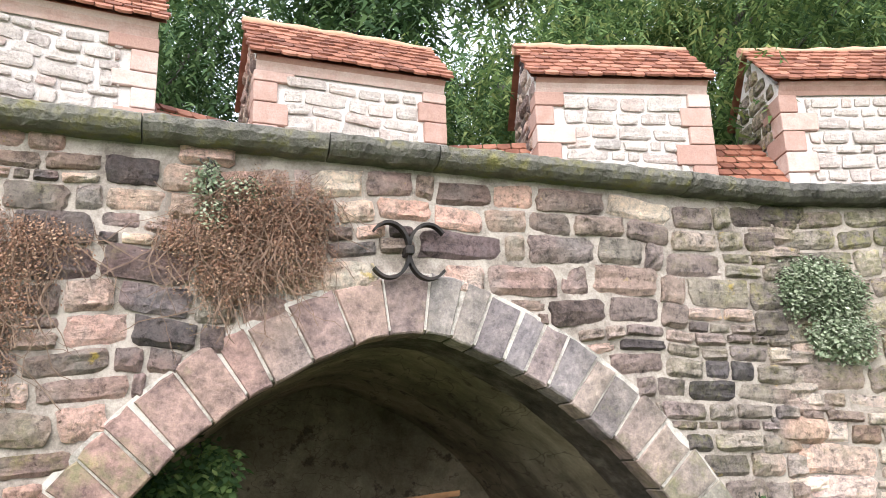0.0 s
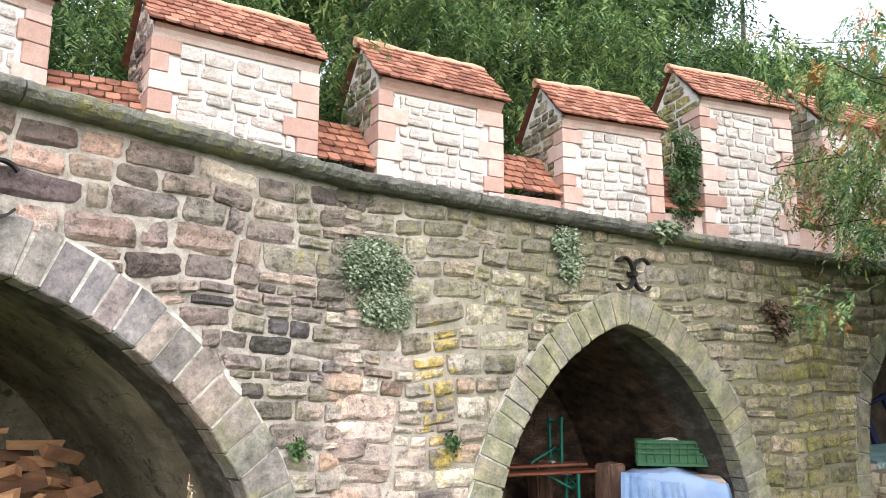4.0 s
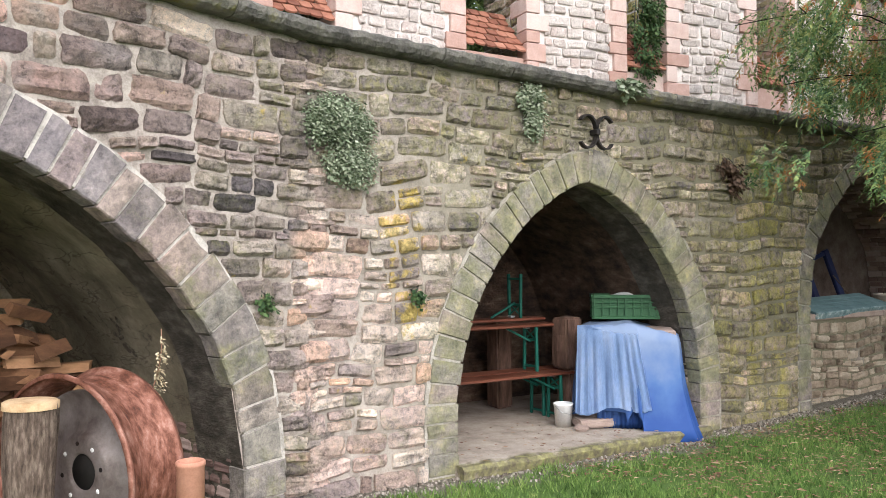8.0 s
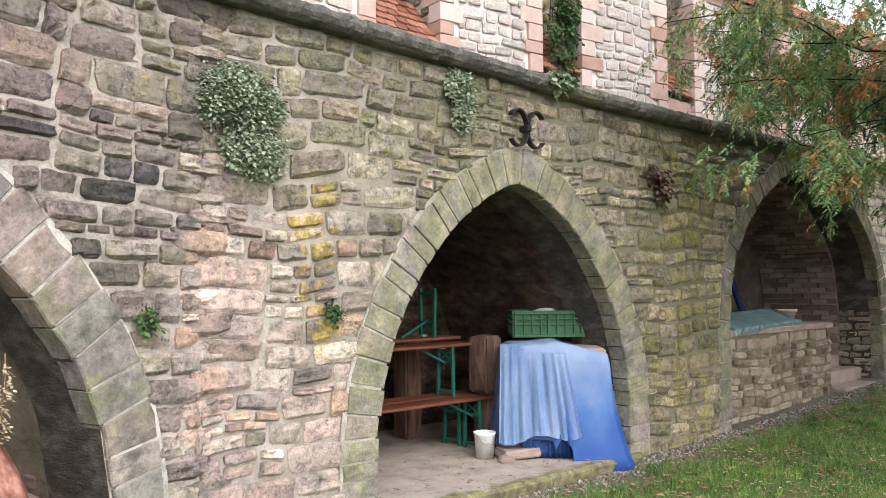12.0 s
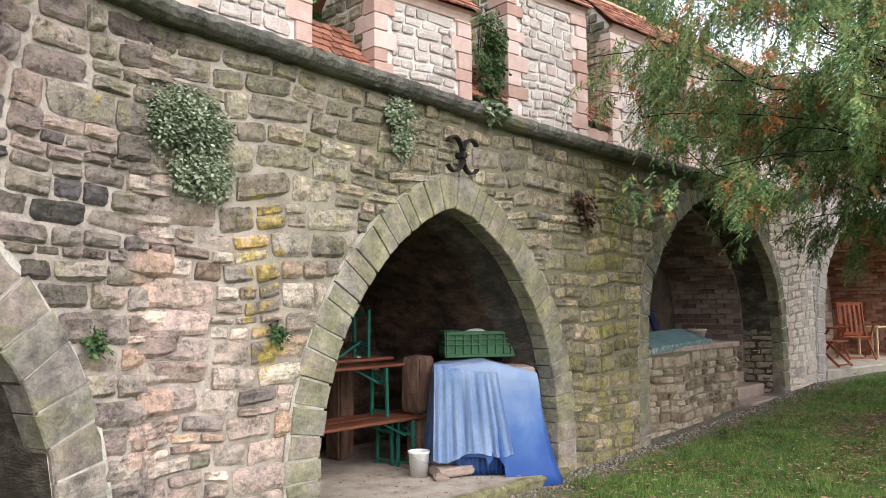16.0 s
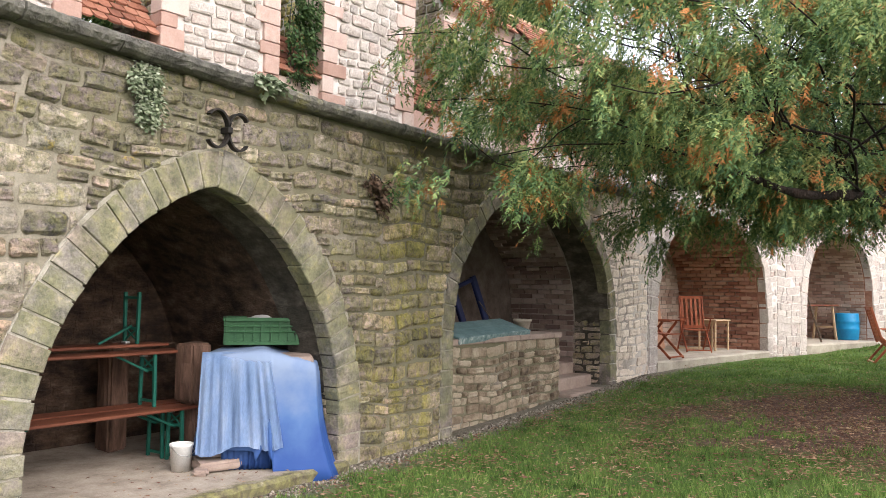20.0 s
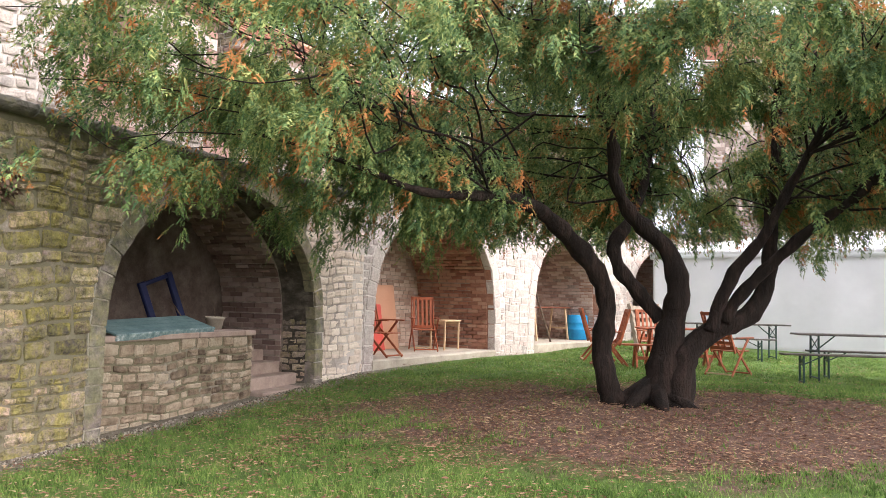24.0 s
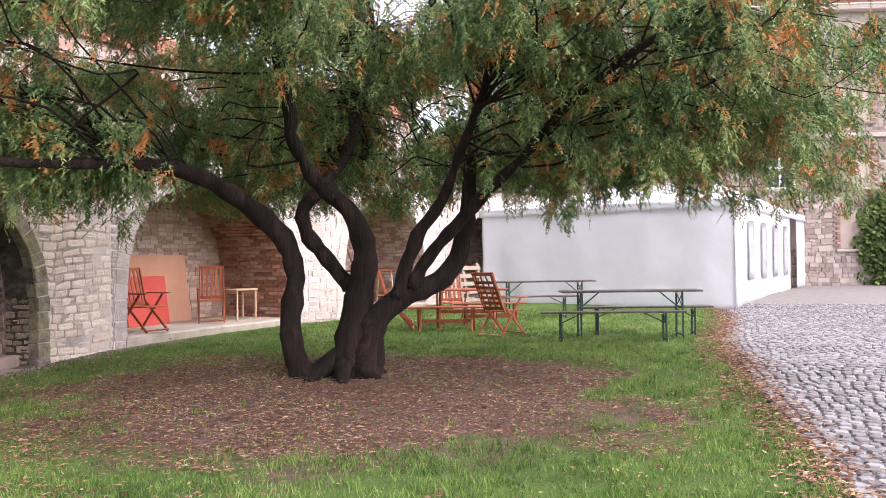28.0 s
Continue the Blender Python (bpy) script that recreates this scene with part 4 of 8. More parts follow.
# left corner, width and turn of each merlon, one after another
MERLONS = [(-6.79, -0.34, 1.6, 24), (-4.72, 0.78, 1.56, 19), (-2.47, 1.25, 1.5, 4.5), (-0.33, 1.41, 1.43, 1.0), (1.89, 1.42, 1.32, -5.5), (3.82, 1.24, 1.4, -7), (5.88, 1.10, 1.5, -4), (7.95, 1.02, 1.5, -6), (10.0, 0.88, 1.5, -9), (12.05, 0.55, 1.5, -11), (14.1, 0.15, 1.5, -14), (16.1, -0.35, 1.5, -17), (18.1, -0.98, 1.5, -19)]
ends = []
for k, (x, y, w, turn) in enumerate(MERLONS):
    m = pose(x, y, 0, 0, 0, turn)
    merlon(m, w, 40 + k, z0=3.0, z1=4.73 if k < 5 else 5.25, near=k < 6)
    ends.append((m @ Vector((0, 0, 0)), m @ Vector((w, 0, 0))))
for k, (a, b) in enumerate(zip(ends, ends[1:])):
    d = b[0] - a[1]
    sill(pose(a[1].x, a[1].y, 0, 0, 0, math.degrees(math.atan2(d.y, d.x))) @ pose(0.005, 0.03, 0), d.length - 0.01, 80 + k)


# ---- foliage: twigs with small leaves, joined into one crown a tree ----
def leaf_material(name, stops, patch=None, patch_at=(0.62, 0.70), trans=0.25, clumps=False):
    m = Mat(name, 0.7)
    g = m.n("ShaderNodeNewGeometry").outputs["Random Per Island"]
    k = m.math("ADD", m.math("MULTIPLY", g, 0.55), m.math("MULTIPLY", m.noise(0.9, 4), 0.55))
    if clumps:
        k = m.math("ADD", m.math("MULTIPLY", g, 0.22), m.math("ADD", m.math("MULTIPLY", m.noise(5.5, 3), 0.48), m.math("MULTIPLY", m.noise(0.9, 4), 0.35)))
    c = m.ramp(k, stops)
    if patch:
        c = m.mix(m.math("MULTIPLY", ranged(m, m.noise(2.6, 4, 0.65), *patch_at), 0.85), c, patch)
    m.color(c)
    m.b.inputs["Specular IOR Level"].default_value = 0.15
    tr = m.n("ShaderNodeBsdfTranslucent")
    m.link(c, tr.inputs[0])
    mx = m.n("ShaderNodeMixShader")
    mx.inputs[0].default_value = trans
    m.link(m.b.outputs[0], mx.inputs[1])
    m.link(tr.outputs[0], mx.inputs[2])
    m.link(mx.outputs[0], m.t.nodes["Material Output"].inputs[0])
    return m.m


YEW = leaf_material("yew_needles", [(0.34, (0.03, 0.068, 0.038)), (0.46, (0.09, 0.158, 0.064)), (0.57, (0.185, 0.265, 0.092)), (0.70, (0.40, 0.41, 0.15))], (0.50, 0.18, 0.06), (0.565, 0.61), 0.17, True)
ASH = leaf_material("ash_leaves", [(0.2, (0.03, 0.058, 0.024)), (0.45, (0.075, 0.125, 0.042)), (0.65, (0.13, 0.19, 0.06)), (0.85, (0.25, 0.28, 0.095))], None, trans=0.35)
DARK_LEAF = leaf_material("ivy_leaves", [(0.2, (0.02, 0.04, 0.018)), (0.5, (0.045, 0.085, 0.03)), (0.8, (0.10, 0.15, 0.055))], None, trans=0.15)
PALE_IVY = leaf_material("variegated_ivy", [(0.2, (0.06, 0.085, 0.045)), (0.45, (0.17, 0.21, 0.125)), (0.65, (0.31, 0.35, 0.23)), (0.88, (0.50, 0.52, 0.40))], None, trans=0.2)
DRY_VINE = leaf_material("dry_creeper", [(0.2, (0.09, 0.05, 0.034)), (0.45, (0.21, 0.115, 0.075)), (0.65, (0.33, 0.19, 0.125)), (0.88, (0.45, 0.32, 0.22))], None, trans=0.2)
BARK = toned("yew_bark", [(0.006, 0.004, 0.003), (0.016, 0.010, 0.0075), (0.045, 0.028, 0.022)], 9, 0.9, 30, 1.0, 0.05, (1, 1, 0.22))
ASH_BARK = toned("grey_bark", [(0.05, 0.045, 0.04), (0.11, 0.10, 0.085)], 5, 0.9, 30, 0.8, 0.02)


def twig(seed, n, length, leaf, width, droop, spread=0.7, narrow=False):
    """One twig along +x that droops: rows of small pointed leaves on both sides. Returns vertices and quads."""
    r = random.Random(seed)
    v, f = [], []
    for i in range(n):
        u = (i + 0.5) / n
        base = Vector((length * u, r.uniform(-0.01, 0.01), -droop * u * u * length))
        side = 1 if i % 2 else -1
        ang = side * radians(r.uniform(35, 75) * spread)
        d = Vector((math.cos(ang), math.sin(ang), r.uniform(-0.5, 0.15) - droop * 0.5 * u)).normalized()
        across = d.cross(Vector((r.uniform(-0.4, 0.4), r.uniform(-0.4, 0.4), 1))).normalized()
        ln = leaf * r.uniform(0.7, 1.25)
        o = len(v)
        if narrow:
            v += [base + across * width / 2, base + d * ln, base - across * width / 2]
            f.append((o, o + 1, o + 2))
            continue
        v += [base, base + d * ln * 0.5 + across * width / 2, base + d * ln, base + d * ln * 0.5 - across * width / 2]
        f.append((o, o + 1, o + 2, o + 3))
    return np.array([tuple(q) for q in v]), np.array(f)


def spray(seed, shoots=6, needles=8, length=0.27, leaf=0.032, width=0.0105):
    """A feathery yew spray along +x: side shoots set with narrow needles."""
    r = random.Random(seed)
    v, f = [], []

    def needle(base, d):
        across = d.cross(Vector((r.uniform(-0.6, 0.6), r.uniform(-0.6, 0.6), 1))).normalized()
        ln = leaf * r.uniform(0.7, 1.3)
        o = len(v)
        v.extend([base + across * width / 2, base + d * ln, base - across * width / 2])
        f.append((o, o + 1, o + 2))

    for k in range(shoots):
        u = (k + 0.3) / shoots
        root = Vector((length * u, 0, -0.35 * length * u * u))
        side = 1 if k % 2 else -1
        ang = side * radians(r.uniform(15, 60)) if k < shoots - 1 else 0.0
        d = Vector((math.cos(ang), math.sin(ang), r.uniform(-0.55, 0.05))).normalized()
        sl = length * r.uniform(0.30, 0.5)
        for i in range(needles):
            w = (i + 0.5) / needles
            base = root + d * sl * w + Vector((0, 0, -0.3 * sl * w * w))
            s2 = 1 if i % 2 else -1
            q = (d + d.cross(Vector((0, 0, 1))).normalized() * s2 * r.uniform(0.5, 1.1) + Vector((0, 0, r.uniform(-0.5, 0.2)))).normalized()
            needle(base, q)
    return np.array([tuple(q) for q in v]), np.array(f)


def scatter_twigs(name, places, kinds, mat, parent, seed=1, label=""):
    """places: (position, heading in radians, dip in radians, size) for each twig; one joined mesh."""
    r = random.Random(seed)
    V, F, off = [], [], 0
    for p, head, dip, size in places:
        tv, tf = kinds[r.randrange(len(kinds))]
        ch, sh, cd, sd = math.cos(head), math.sin(head), math.cos(dip), math.sin(dip)
        rot = np.array([[ch * cd, -sh, ch * sd], [sh * cd, ch, sh * sd], [-sd, 0, cd]])
        V.append((tv * size) @ rot.T + np.array(p))
        F.append(tf + off)
        off += len(tv)
    V, F = np.concatenate(V), np.concatenate(F)
    me = bpy.data.meshes.new(name)
    me.vertices.add(len(V))
    me.vertices.foreach_set("co", V.ravel())
    me.loops.add(F.size)
    me.loops.foreach_set("vertex_index", F.ravel())
    me.polygons.add(len(F))
    me.polygons.foreach_set("loop_start", np.arange(0, F.size, F.shape[1]))
    me.update(calc_edges=True)
    me.validate()
    me.materials.append(mat)
    ob = new(name, me)
    if parent:
        ob.parent = parent
    if label:
        ob["label"] = label
    return ob


def wander(a, b, n, r, jitter, sag=0.0):
    """Points of a crooked branch from a to b."""
    a, b = Vector(a), Vector(b)
    out = []
    for i in range(n + 1):
        u = i / n
        p = a.lerp(b, u) + Vector((0, 0, sag * 4 * u * (1 - u)))
        if 0 < i < n:
            p += Vector((r.uniform(-1, 1), r.uniform(-1, 1), r.uniform(-1, 1))) * jitter
        out.append(p)
    return out


# ---- the old yew ----
TREE = Vector((7.75, -5.0, 0.33))
T_RIGHT, T_BACK = Vector((0.311, -0.951, 0)), Vector((0.951, 0.311, 0))


def tp(u, z, v=0.0):
    """A place by the tree: u to the side, v away, z up from its foot."""
    return T_RIGHT * u + T_BACK * v + Vector((0, 0, z))


def smooth_path(pts, k=4):
    """More points along a path, rounded (Catmull-Rom)."""
    p = [pts[0]] + list(pts) + [pts[-1]]
    out = []
    for a, b, c, d in zip(p, p[1:], p[2:], p[3:]):
        for i in range(k):
            t = i / k
            out.append(0.5 * ((2 * b) + (c - a) * t + (2 * a - 5 * b + 4 * c - d) * t * t + (3 * b - a - 3 * c + d) * t ** 3))
    out.append(pts[-1])
    return out


def yew():
    r = random.Random(21)
    t = thing("yew_tree", Matrix.Translation(TREE), "old multi-stemmed yew with dark twisting trunks and drooping branches", "tree")
    stems = [
        # (points as side, height, depth; radii)
        ([(-0.36, -0.15, 0), (-0.40, 0.03, 0), (-0.47, 0.22, 0), (-0.54, 0.55, 0.05), (-0.48, 1.05, 0.1), (-0.56, 1.42, 0.1), (-0.80, 1.72, -0.05), (-1.12, 2.0, -0.4), (-1.39, 2.14, -0.8), (-1.68, 2.16, -1.35), (-1.95, 2.10, -1.9), (-2.37, 2.07, -2.33), (-2.8, 2.2, -2.6), (-3.3, 2.35, -2.9), (-3.8, 2.45, -3.1)], (0.24, 0.19, 0.15, 0.145, 0.14, 0.15, 0.15, 0.14, 0.12, 0.10, 0.075, 0.055, 0.035, 0.02, 0.01)),
        ([(0.05, -0.15, 0), (0.10, 0.1, 0), (0.17, 0.5, 0), (0.25, 0.95, 0), (0.30, 1.35, -0.05), (0.18, 1.72, -0.1), (-0.10, 2.0, -0.1), (-0.32, 2.25, -0.1), (-0.45, 2.6, -0.2), (-0.48, 3.1, -0.3), (-0.62, 3.6, -0.5), (-0.82, 4.3, -0.6), (-0.9, 5.0, -0.6)], (0.34, 0.27, 0.22, 0.19, 0.16, 0.145, 0.13, 0.12, 0.11, 0.10, 0.09, 0.07, 0.04)),
        ([(0.12, 0.95, 0.05), (-0.10, 1.25, 0.1), (-0.32, 1.5, 0.1), (-0.40, 1.8, 0.15), (-0.2, 2.1, 0.4), (0.0, 2.5, 0.8), (0.2, 3.3, 1.2), (0.3, 4.2, 1.6)], (0.11, 0.10, 0.10, 0.10, 0.10, 0.09, 0.07, 0.04)),
        ([(0.28, -0.15, -0.05), (0.33, 0.25, -0.05), (0.42, 0.60, -0.05), (0.72, 0.86, 0), (1.08, 1.0, 0.1), (1.30, 1.25, 0.2), (1.42, 1.7, 0.3), (1.46, 2.3, 0.4), (1.55, 3.0, 0.5), (1.62, 3.9, 0.6), (1.9, 4.8, 0.7)], (0.27, 0.21, 0.17, 0.15, 0.14, 0.13, 0.12, 0.10, 0.09, 0.07, 0.04)),
        ([(0.66, 0.85, -0.1), (0.74, 1.15, -0.15), (0.88, 1.5, -0.2), (1.12, 1.85, -0.3), (1.32, 2.3, -0.5), (1.55, 2.9, -0.8), (1.7, 3.6, -1.2)], (0.10, 0.09, 0.09, 0.085, 0.075, 0.06, 0.04)),
        ([(0.80, 0.95, -0.05), (0.98, 1.25, -0.1), (1.28, 1.6, -0.2), (1.62, 1.95, -0.35), (1.95, 2.25, -0.6), (2.3, 2.65, -1.0), (2.9, 3.1, -1.6), (3.7, 3.5, -2.2)], (0.10, 0.095, 0.09, 0.085, 0.08, 0.07, 0.055, 0.035)),
    ]
    limbs = []
    for pts, rad in stems:
        path = smooth_path([tp(u, z, v) for u, z, v in pts])
        rr = [float(np.interp(i / (len(path) - 1), np.linspace(0, 1, len(rad)), rad)) * (0.80 - 0.16 * sstep(path[i].z, 1.2, 2.4) + 0.12 * math.sin(i * 1.9) * r.random()) for i in range(len(path))]
        bm = tube_bm(path, rr, 12)
        for vtx in bm.verts:
            vtx.co += Vector((noise.noise(vtx.co * 6), noise.noise(vtx.co * 6 + Vector((9, 0, 0))), 0)) * 0.035
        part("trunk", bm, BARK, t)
        limbs.append((path, rr))
    # root flare
    bm = bmesh.new()
    for k in range(7):
        a = k * 0.9 + 0.3
        tube_bm([tp(0.05, 0.22), tp(0.05 + 0.38 * math.cos(a), 0.02, 0.34 * math.sin(a)), tp(0.05 + 0.62 * math.cos(a), -0.12, 0.55 * math.sin(a))], [0.13, 0.07, 0.03], 8, bm)
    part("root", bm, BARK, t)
    # boughs: crooked and nearly level, from the stems out to the rim
    starts = [p for path, rr in limbs for p, q in zip(path, rr) if p.z > 2.1 and q < 0.15]
    boughs = []
    n_b = 104
    for k in range(n_b):
        a = 2 * math.pi * (k * 0.381966 % 1.0)
        rim = 4.7 - 1.0 * max(0.0, math.cos(a - radians(210))) ** 2 + 2.2 * max(0.0, math.cos(a - radians(130))) + 2.0 * max(0.0, math.cos(a - radians(288)))
        reach = rim * math.sqrt(0.22 + 0.78 * ((k * 0.7548) % 1.0))
        top = 5.2 - 0.9 * (reach / rim) ** 2
        low = 2.15 + 0.1 * math.sin(3 * a)
        if math.cos(a - radians(205)) > 0.75:
            low = 3.2
        end = Vector((math.cos(a) * reach, math.sin(a) * reach, low + (top - low) * ((k * 0.5698) % 1.0) ** 0.9))
        if end.y > 4.5:
            end.z = max(end.z, 3.5)
        s = sorted(starts, key=lambda p: (p - Vector((end.x * 0.4, end.y * 0.4, end.z * 0.85))).length)[r.randrange(6)]
        path = smooth_path(wander(s, end, 7, r, 0.27, 0.18), 3)
        rr = [0.010 * (1 - i / len(path)) ** 1.2 + 0.004 for i in range(len(path))]
        boughs.append((path, reach / rim))
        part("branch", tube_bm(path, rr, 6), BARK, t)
    # more of them over the wall foot and over the paving
    for k in range(62):
        q, w, h = (k * 0.618) % 1.0, (k * 0.7548) % 1.0, (k * 0.5698) % 1.0
        if k < 36:
            a, reach, z = radians(122 + 40 * q), 4.4 + 2.2 * w, 2.0 + 3.3 * h
            end = Vector((math.cos(a) * reach, min(4.3, math.sin(a) * reach), z))
        else:
            a, reach, z = radians(258 + 50 * q), 3.6 + 3.6 * w, 2.25 + 2.7 * h
            end = Vector((math.cos(a) * reach, math.sin(a) * reach, z))
        s = sorted(starts, key=lambda p: (p - Vector((end.x * 0.4, end.y * 0.4, end.z * 0.85))).length)[r.randrange(6)]
        path = smooth_path(wander(s, end, 7, r, 0.27, 0.15), 3)
        boughs.append((path, 1.0))
        part("branch", tube_bm(path, [0.009 * (1 - i / len(path)) ** 1.2 + 0.004 for i in range(len(path))], 6), BARK, t)
    # leafy clumps along the boughs, with drooping tassels below them
    places = []

    def floor_at(p):
        a = math.atan2(p.y, p.x)
        wallward = max(0.0, math.cos(a - radians(140)))
        return 1.98 - 0.42 * wallward + 0.16 * noise.noise(Vector((p.x * 0.9, p.y * 0.9, 2))) - 0.10 * min(1.0, max(0.0, p.xy.length - 3.5))

    def put(p, size):
        if p.z < floor_at(p) or (p.xy.length < 1.6 and p.z < 2.9 and math.cos(math.atan2(p.y, p.x) - radians(205)) > 0.1):
            return
        if p.y > (4.75 if p.z < 3.2 else 5.8):
            return
        if p.xy.length < 4.2 and p.z < 3.1 and math.cos(math.atan2(p.y, p.x) - radians(205)) > 0.6:
            return
        if p.y > 3.3 and p.x > -1.2 and p.z < 3.4:
            return
        # the crown is open in places
        if p.z > 2.5 and noise.noise(p * 1.15) < (-0.20 if p.z < 3.4 else -0.10):
            return
        head = math.atan2(p.y, p.x) + r.gauss(0, 0.9)
        places.append((tuple(p), head, radians(r.uniform(5, 70)), size * r.uniform(0.75, 1.25)))

    def clump(c, rad, n, size=1.2):
        for q in range(n):
            d = Vector((r.gauss(0, 1), r.gauss(0, 1), r.gauss(0, 0.7))) * rad
            put(c + d, size)

    for path, out in boughs:
        L = len(path)
        for i in range(4, L):
            step = (path[i] - path[i - 1]).length
            for _ in range(2):
                if r.random() > step * 1.9:
                    continue
                c = path[i] + Vector((r.gauss(0, 0.20), r.gauss(0, 0.20), r.gauss(-0.03, 0.12)))
                clump(c, r.uniform(0.07, 0.13), 12)
                if r.random() < 0.5:
                    ln = r.uniform(0.18, 0.5)
                    for q in range(int(ln * 22)):
                        put(c + Vector((r.gauss(0, 0.04), r.gauss(0, 0.04), -ln * r.random() - 0.05)), 0.8)
    # inner clumps behind the stems
    for k in range(190):
        a, d = radians(-85 + 185 * ((k * 0.618) % 1.0)), 0.6 + 3.9 * ((k * 0.7548) % 1.0)
        c = Vector((math.cos(a) * d, math.sin(a) * d, 2.15 + 3.0 * ((k * 0.5698) % 1.0)))
        s = min(starts, key=lambda p: (p - c).length)
        part("branch", tube_bm(smooth_path(wander(s, c, 4, r, 0.10, 0.1), 2), 0.008, 5), BARK, t)
        for q in range(3):
            clump(c + Vector((r.gauss(0, 0.22), r.gauss(0, 0.22), r.gauss(-0.05, 0.14))), 0.11, 12)
    for k in range(70):
        a, d = 2 * math.pi * ((k * 0.618) % 1.0), 3.2 * math.sqrt((k * 0.7548) % 1.0)
        c = Vector((math.cos(a) * d, math.sin(a) * d, 3.7 + 1.9 * ((k * 0.5698) % 1.0)))
        s = min(starts, key=lambda p: (p - c).length)
        part("branch", tube_bm(smooth_path(wander(s, c, 4, r, 0.10, 0.1), 2), 0.008, 5), BARK, t)
        for q in range(3):
            clump(c + Vector((r.gauss(0, 0.25), r.gauss(0, 0.25), r.gauss(-0.05, 0.16))), 0.11, 12)
    kinds = [spray(300 + k, 6, 6, 0.20, 0.036, 0.016) for k in range(8)]
    scatter_twigs("crown", places, kinds, YEW, t, 3, "green and rusty drooping yew needles")
    return t


yew()


# ---- trees behind the battlements ----
def leafy_tree(x, y, h, crown_z, rx, rz, count, mat, seed, label, name="ash_tree", size=1.0):
    r = random.Random(seed)
    t = thing(name, pose(x, y, 0), label, "tree", "trees behind the wall")
    path = smooth_path(wander((0, 0, -0.2), (r.uniform(-0.3, 0.3), 0.2, h), 5, r, 0.12))
    part("trunk", tube_bm(path, [0.22 * (1 - 0.8 * i / len(path)) for i in range(len(path))], 9), ASH_BARK, t)
    places = []
    for k in range(14):
        a = 2 * math.pi * k * 0.381966
        z = crown_z + rz * (((k * 0.7548) % 1.0) * 2 - 1) * 0.85
        d = rx * (0.35 + 0.65 * ((k * 0.57) % 1.0)) * math.sqrt(max(0.1, 1 - ((z - crown_z) / rz) ** 2))
        end = Vector((math.cos(a) * d, math.sin(a) * d, z))
        s = path[min(len(path) - 1, int(len(path) * min(0.95, max(0.35, (z - 0.8) / h))))]
        b = wander(s, end, 5, r, 0.12, 0.25)
        part("branch", tube_bm(b, [0.05, 0.04, 0.03, 0.022, 0.014, 0.006], 5), ASH_BARK, t)
        for q in range(int(count * 0.62) // 14):
            i = r.randrange(1, 6)
            p = b[i] + Vector((r.gauss(0, 0.40), r.gauss(0, 0.40), r.gauss(0, 0.30)))
            places.append((tuple(p), r.uniform(0, 6.28), radians(r.uniform(-10, 60)), size * r.uniform(0.7, 1.3)))
    kinds = [twig(500 + k, 9, 0.36, 0.105, 0.036, 0.4, narrow=True) for k in range(6)]
    scatter_twigs("crown", places, kinds, mat, t, seed)
    return t


leafy_tree(-6.4, 3.6, 6.0, 5.4, 1.7, 2.2, 5200, DARK_LEAF, 61, "dark ivy-clad tree behind the battlement")
leafy_tree(-2.6, 4.6, 6.5, 5.6, 2.3, 2.0, 7000, ASH, 62, "light green ash tree behind the battlement")
leafy_tree(-4.2, 3.4, 5.0, 4.6, 1.3, 1.7, 3600, DARK_LEAF, 66, "dark ivy-clad tree behind the battlement")
leafy_tree(0.4, 3.9, 6.8, 6.0, 2.1, 2.7, 7500, ASH, 63, "light green ash tree behind the battlement")
leafy_tree(3.4, 4.2, 6.8, 5.9, 2.0, 2.6, 7500, ASH, 64, "light green ash tree behind the battlement")
leafy_tree(6.2, 4.0, 6.6, 5.8, 1.9, 2.6, 5200, DARK_LEAF, 65, "dark ivy-clad tree behind the battlement")
leafy_tree(9.3, 4.2, 7.5, 6.2, 2.6, 2.6, 5200, ASH, 67, "light green ash tree behind the battlement")
leafy_tree(13.0, 4.0, 7.5, 6.2, 2.6, 2.6, 4200, ASH, 68, "light green ash tree behind the battlement")
leafy_tree(17.5, 5.0, 7.5, 6.0, 2.4, 2.6, 3200, ASH, 69, "light green ash tree behind the battlement")
leafy_tree(22.5, 4.0, 7.5, 5.6, 2.4, 2.6, 2400, ASH, 70, "light green ash tree behind the battlement")
leafy_tree(25.0, 2.0, 11.0, 7.6, 2.8, 3.4, 3000, ASH, 81, "light green tree behind the far end of the wall", size=1.6)
leafy_tree(29.5, -0.5, 11.0, 7.8, 2.8, 3.4, 2600, ASH, 82, "light green tree behind the far end of the wall", size=1.6)
leafy_tree(8.0, 6.6, 9.0, 7.2, 2.6, 3.4, 4200, ASH, 83, "light green ash tree behind the battlement", size=1.4)
leafy_tree(12.0, 7.0, 9.5, 7.4, 2.8, 3.4, 4200, ASH, 84, "light green ash tree behind the battlement", size=1.4)
leafy_tree(11.0, 3.4, 6.5, 5.2, 1.9, 2.2, 3600, DARK_LEAF, 85, "dark ivy-clad tree behind the battlement")
leafy_tree(15.2, 3.6, 7.0, 5.4, 2.2, 2.4, 3600, ASH, 86, "light green ash tree behind the battlement")
# a darker row of trees behind closes the view
for k, x in enumerate((-9.0, -4.5, -0.5, 3.0, 6.5, 10.0, 13.5, 19.0)):
    leafy_tree(x, 8.5 + 0.7 * (k % 2), 12.5, 8.2 + 0.6 * (k % 3), 3.2, 4.8, 4200, DARK_LEAF if k % 2 else ASH, 71 + k, "tall tree in the wood behind the wall", size=2.0)


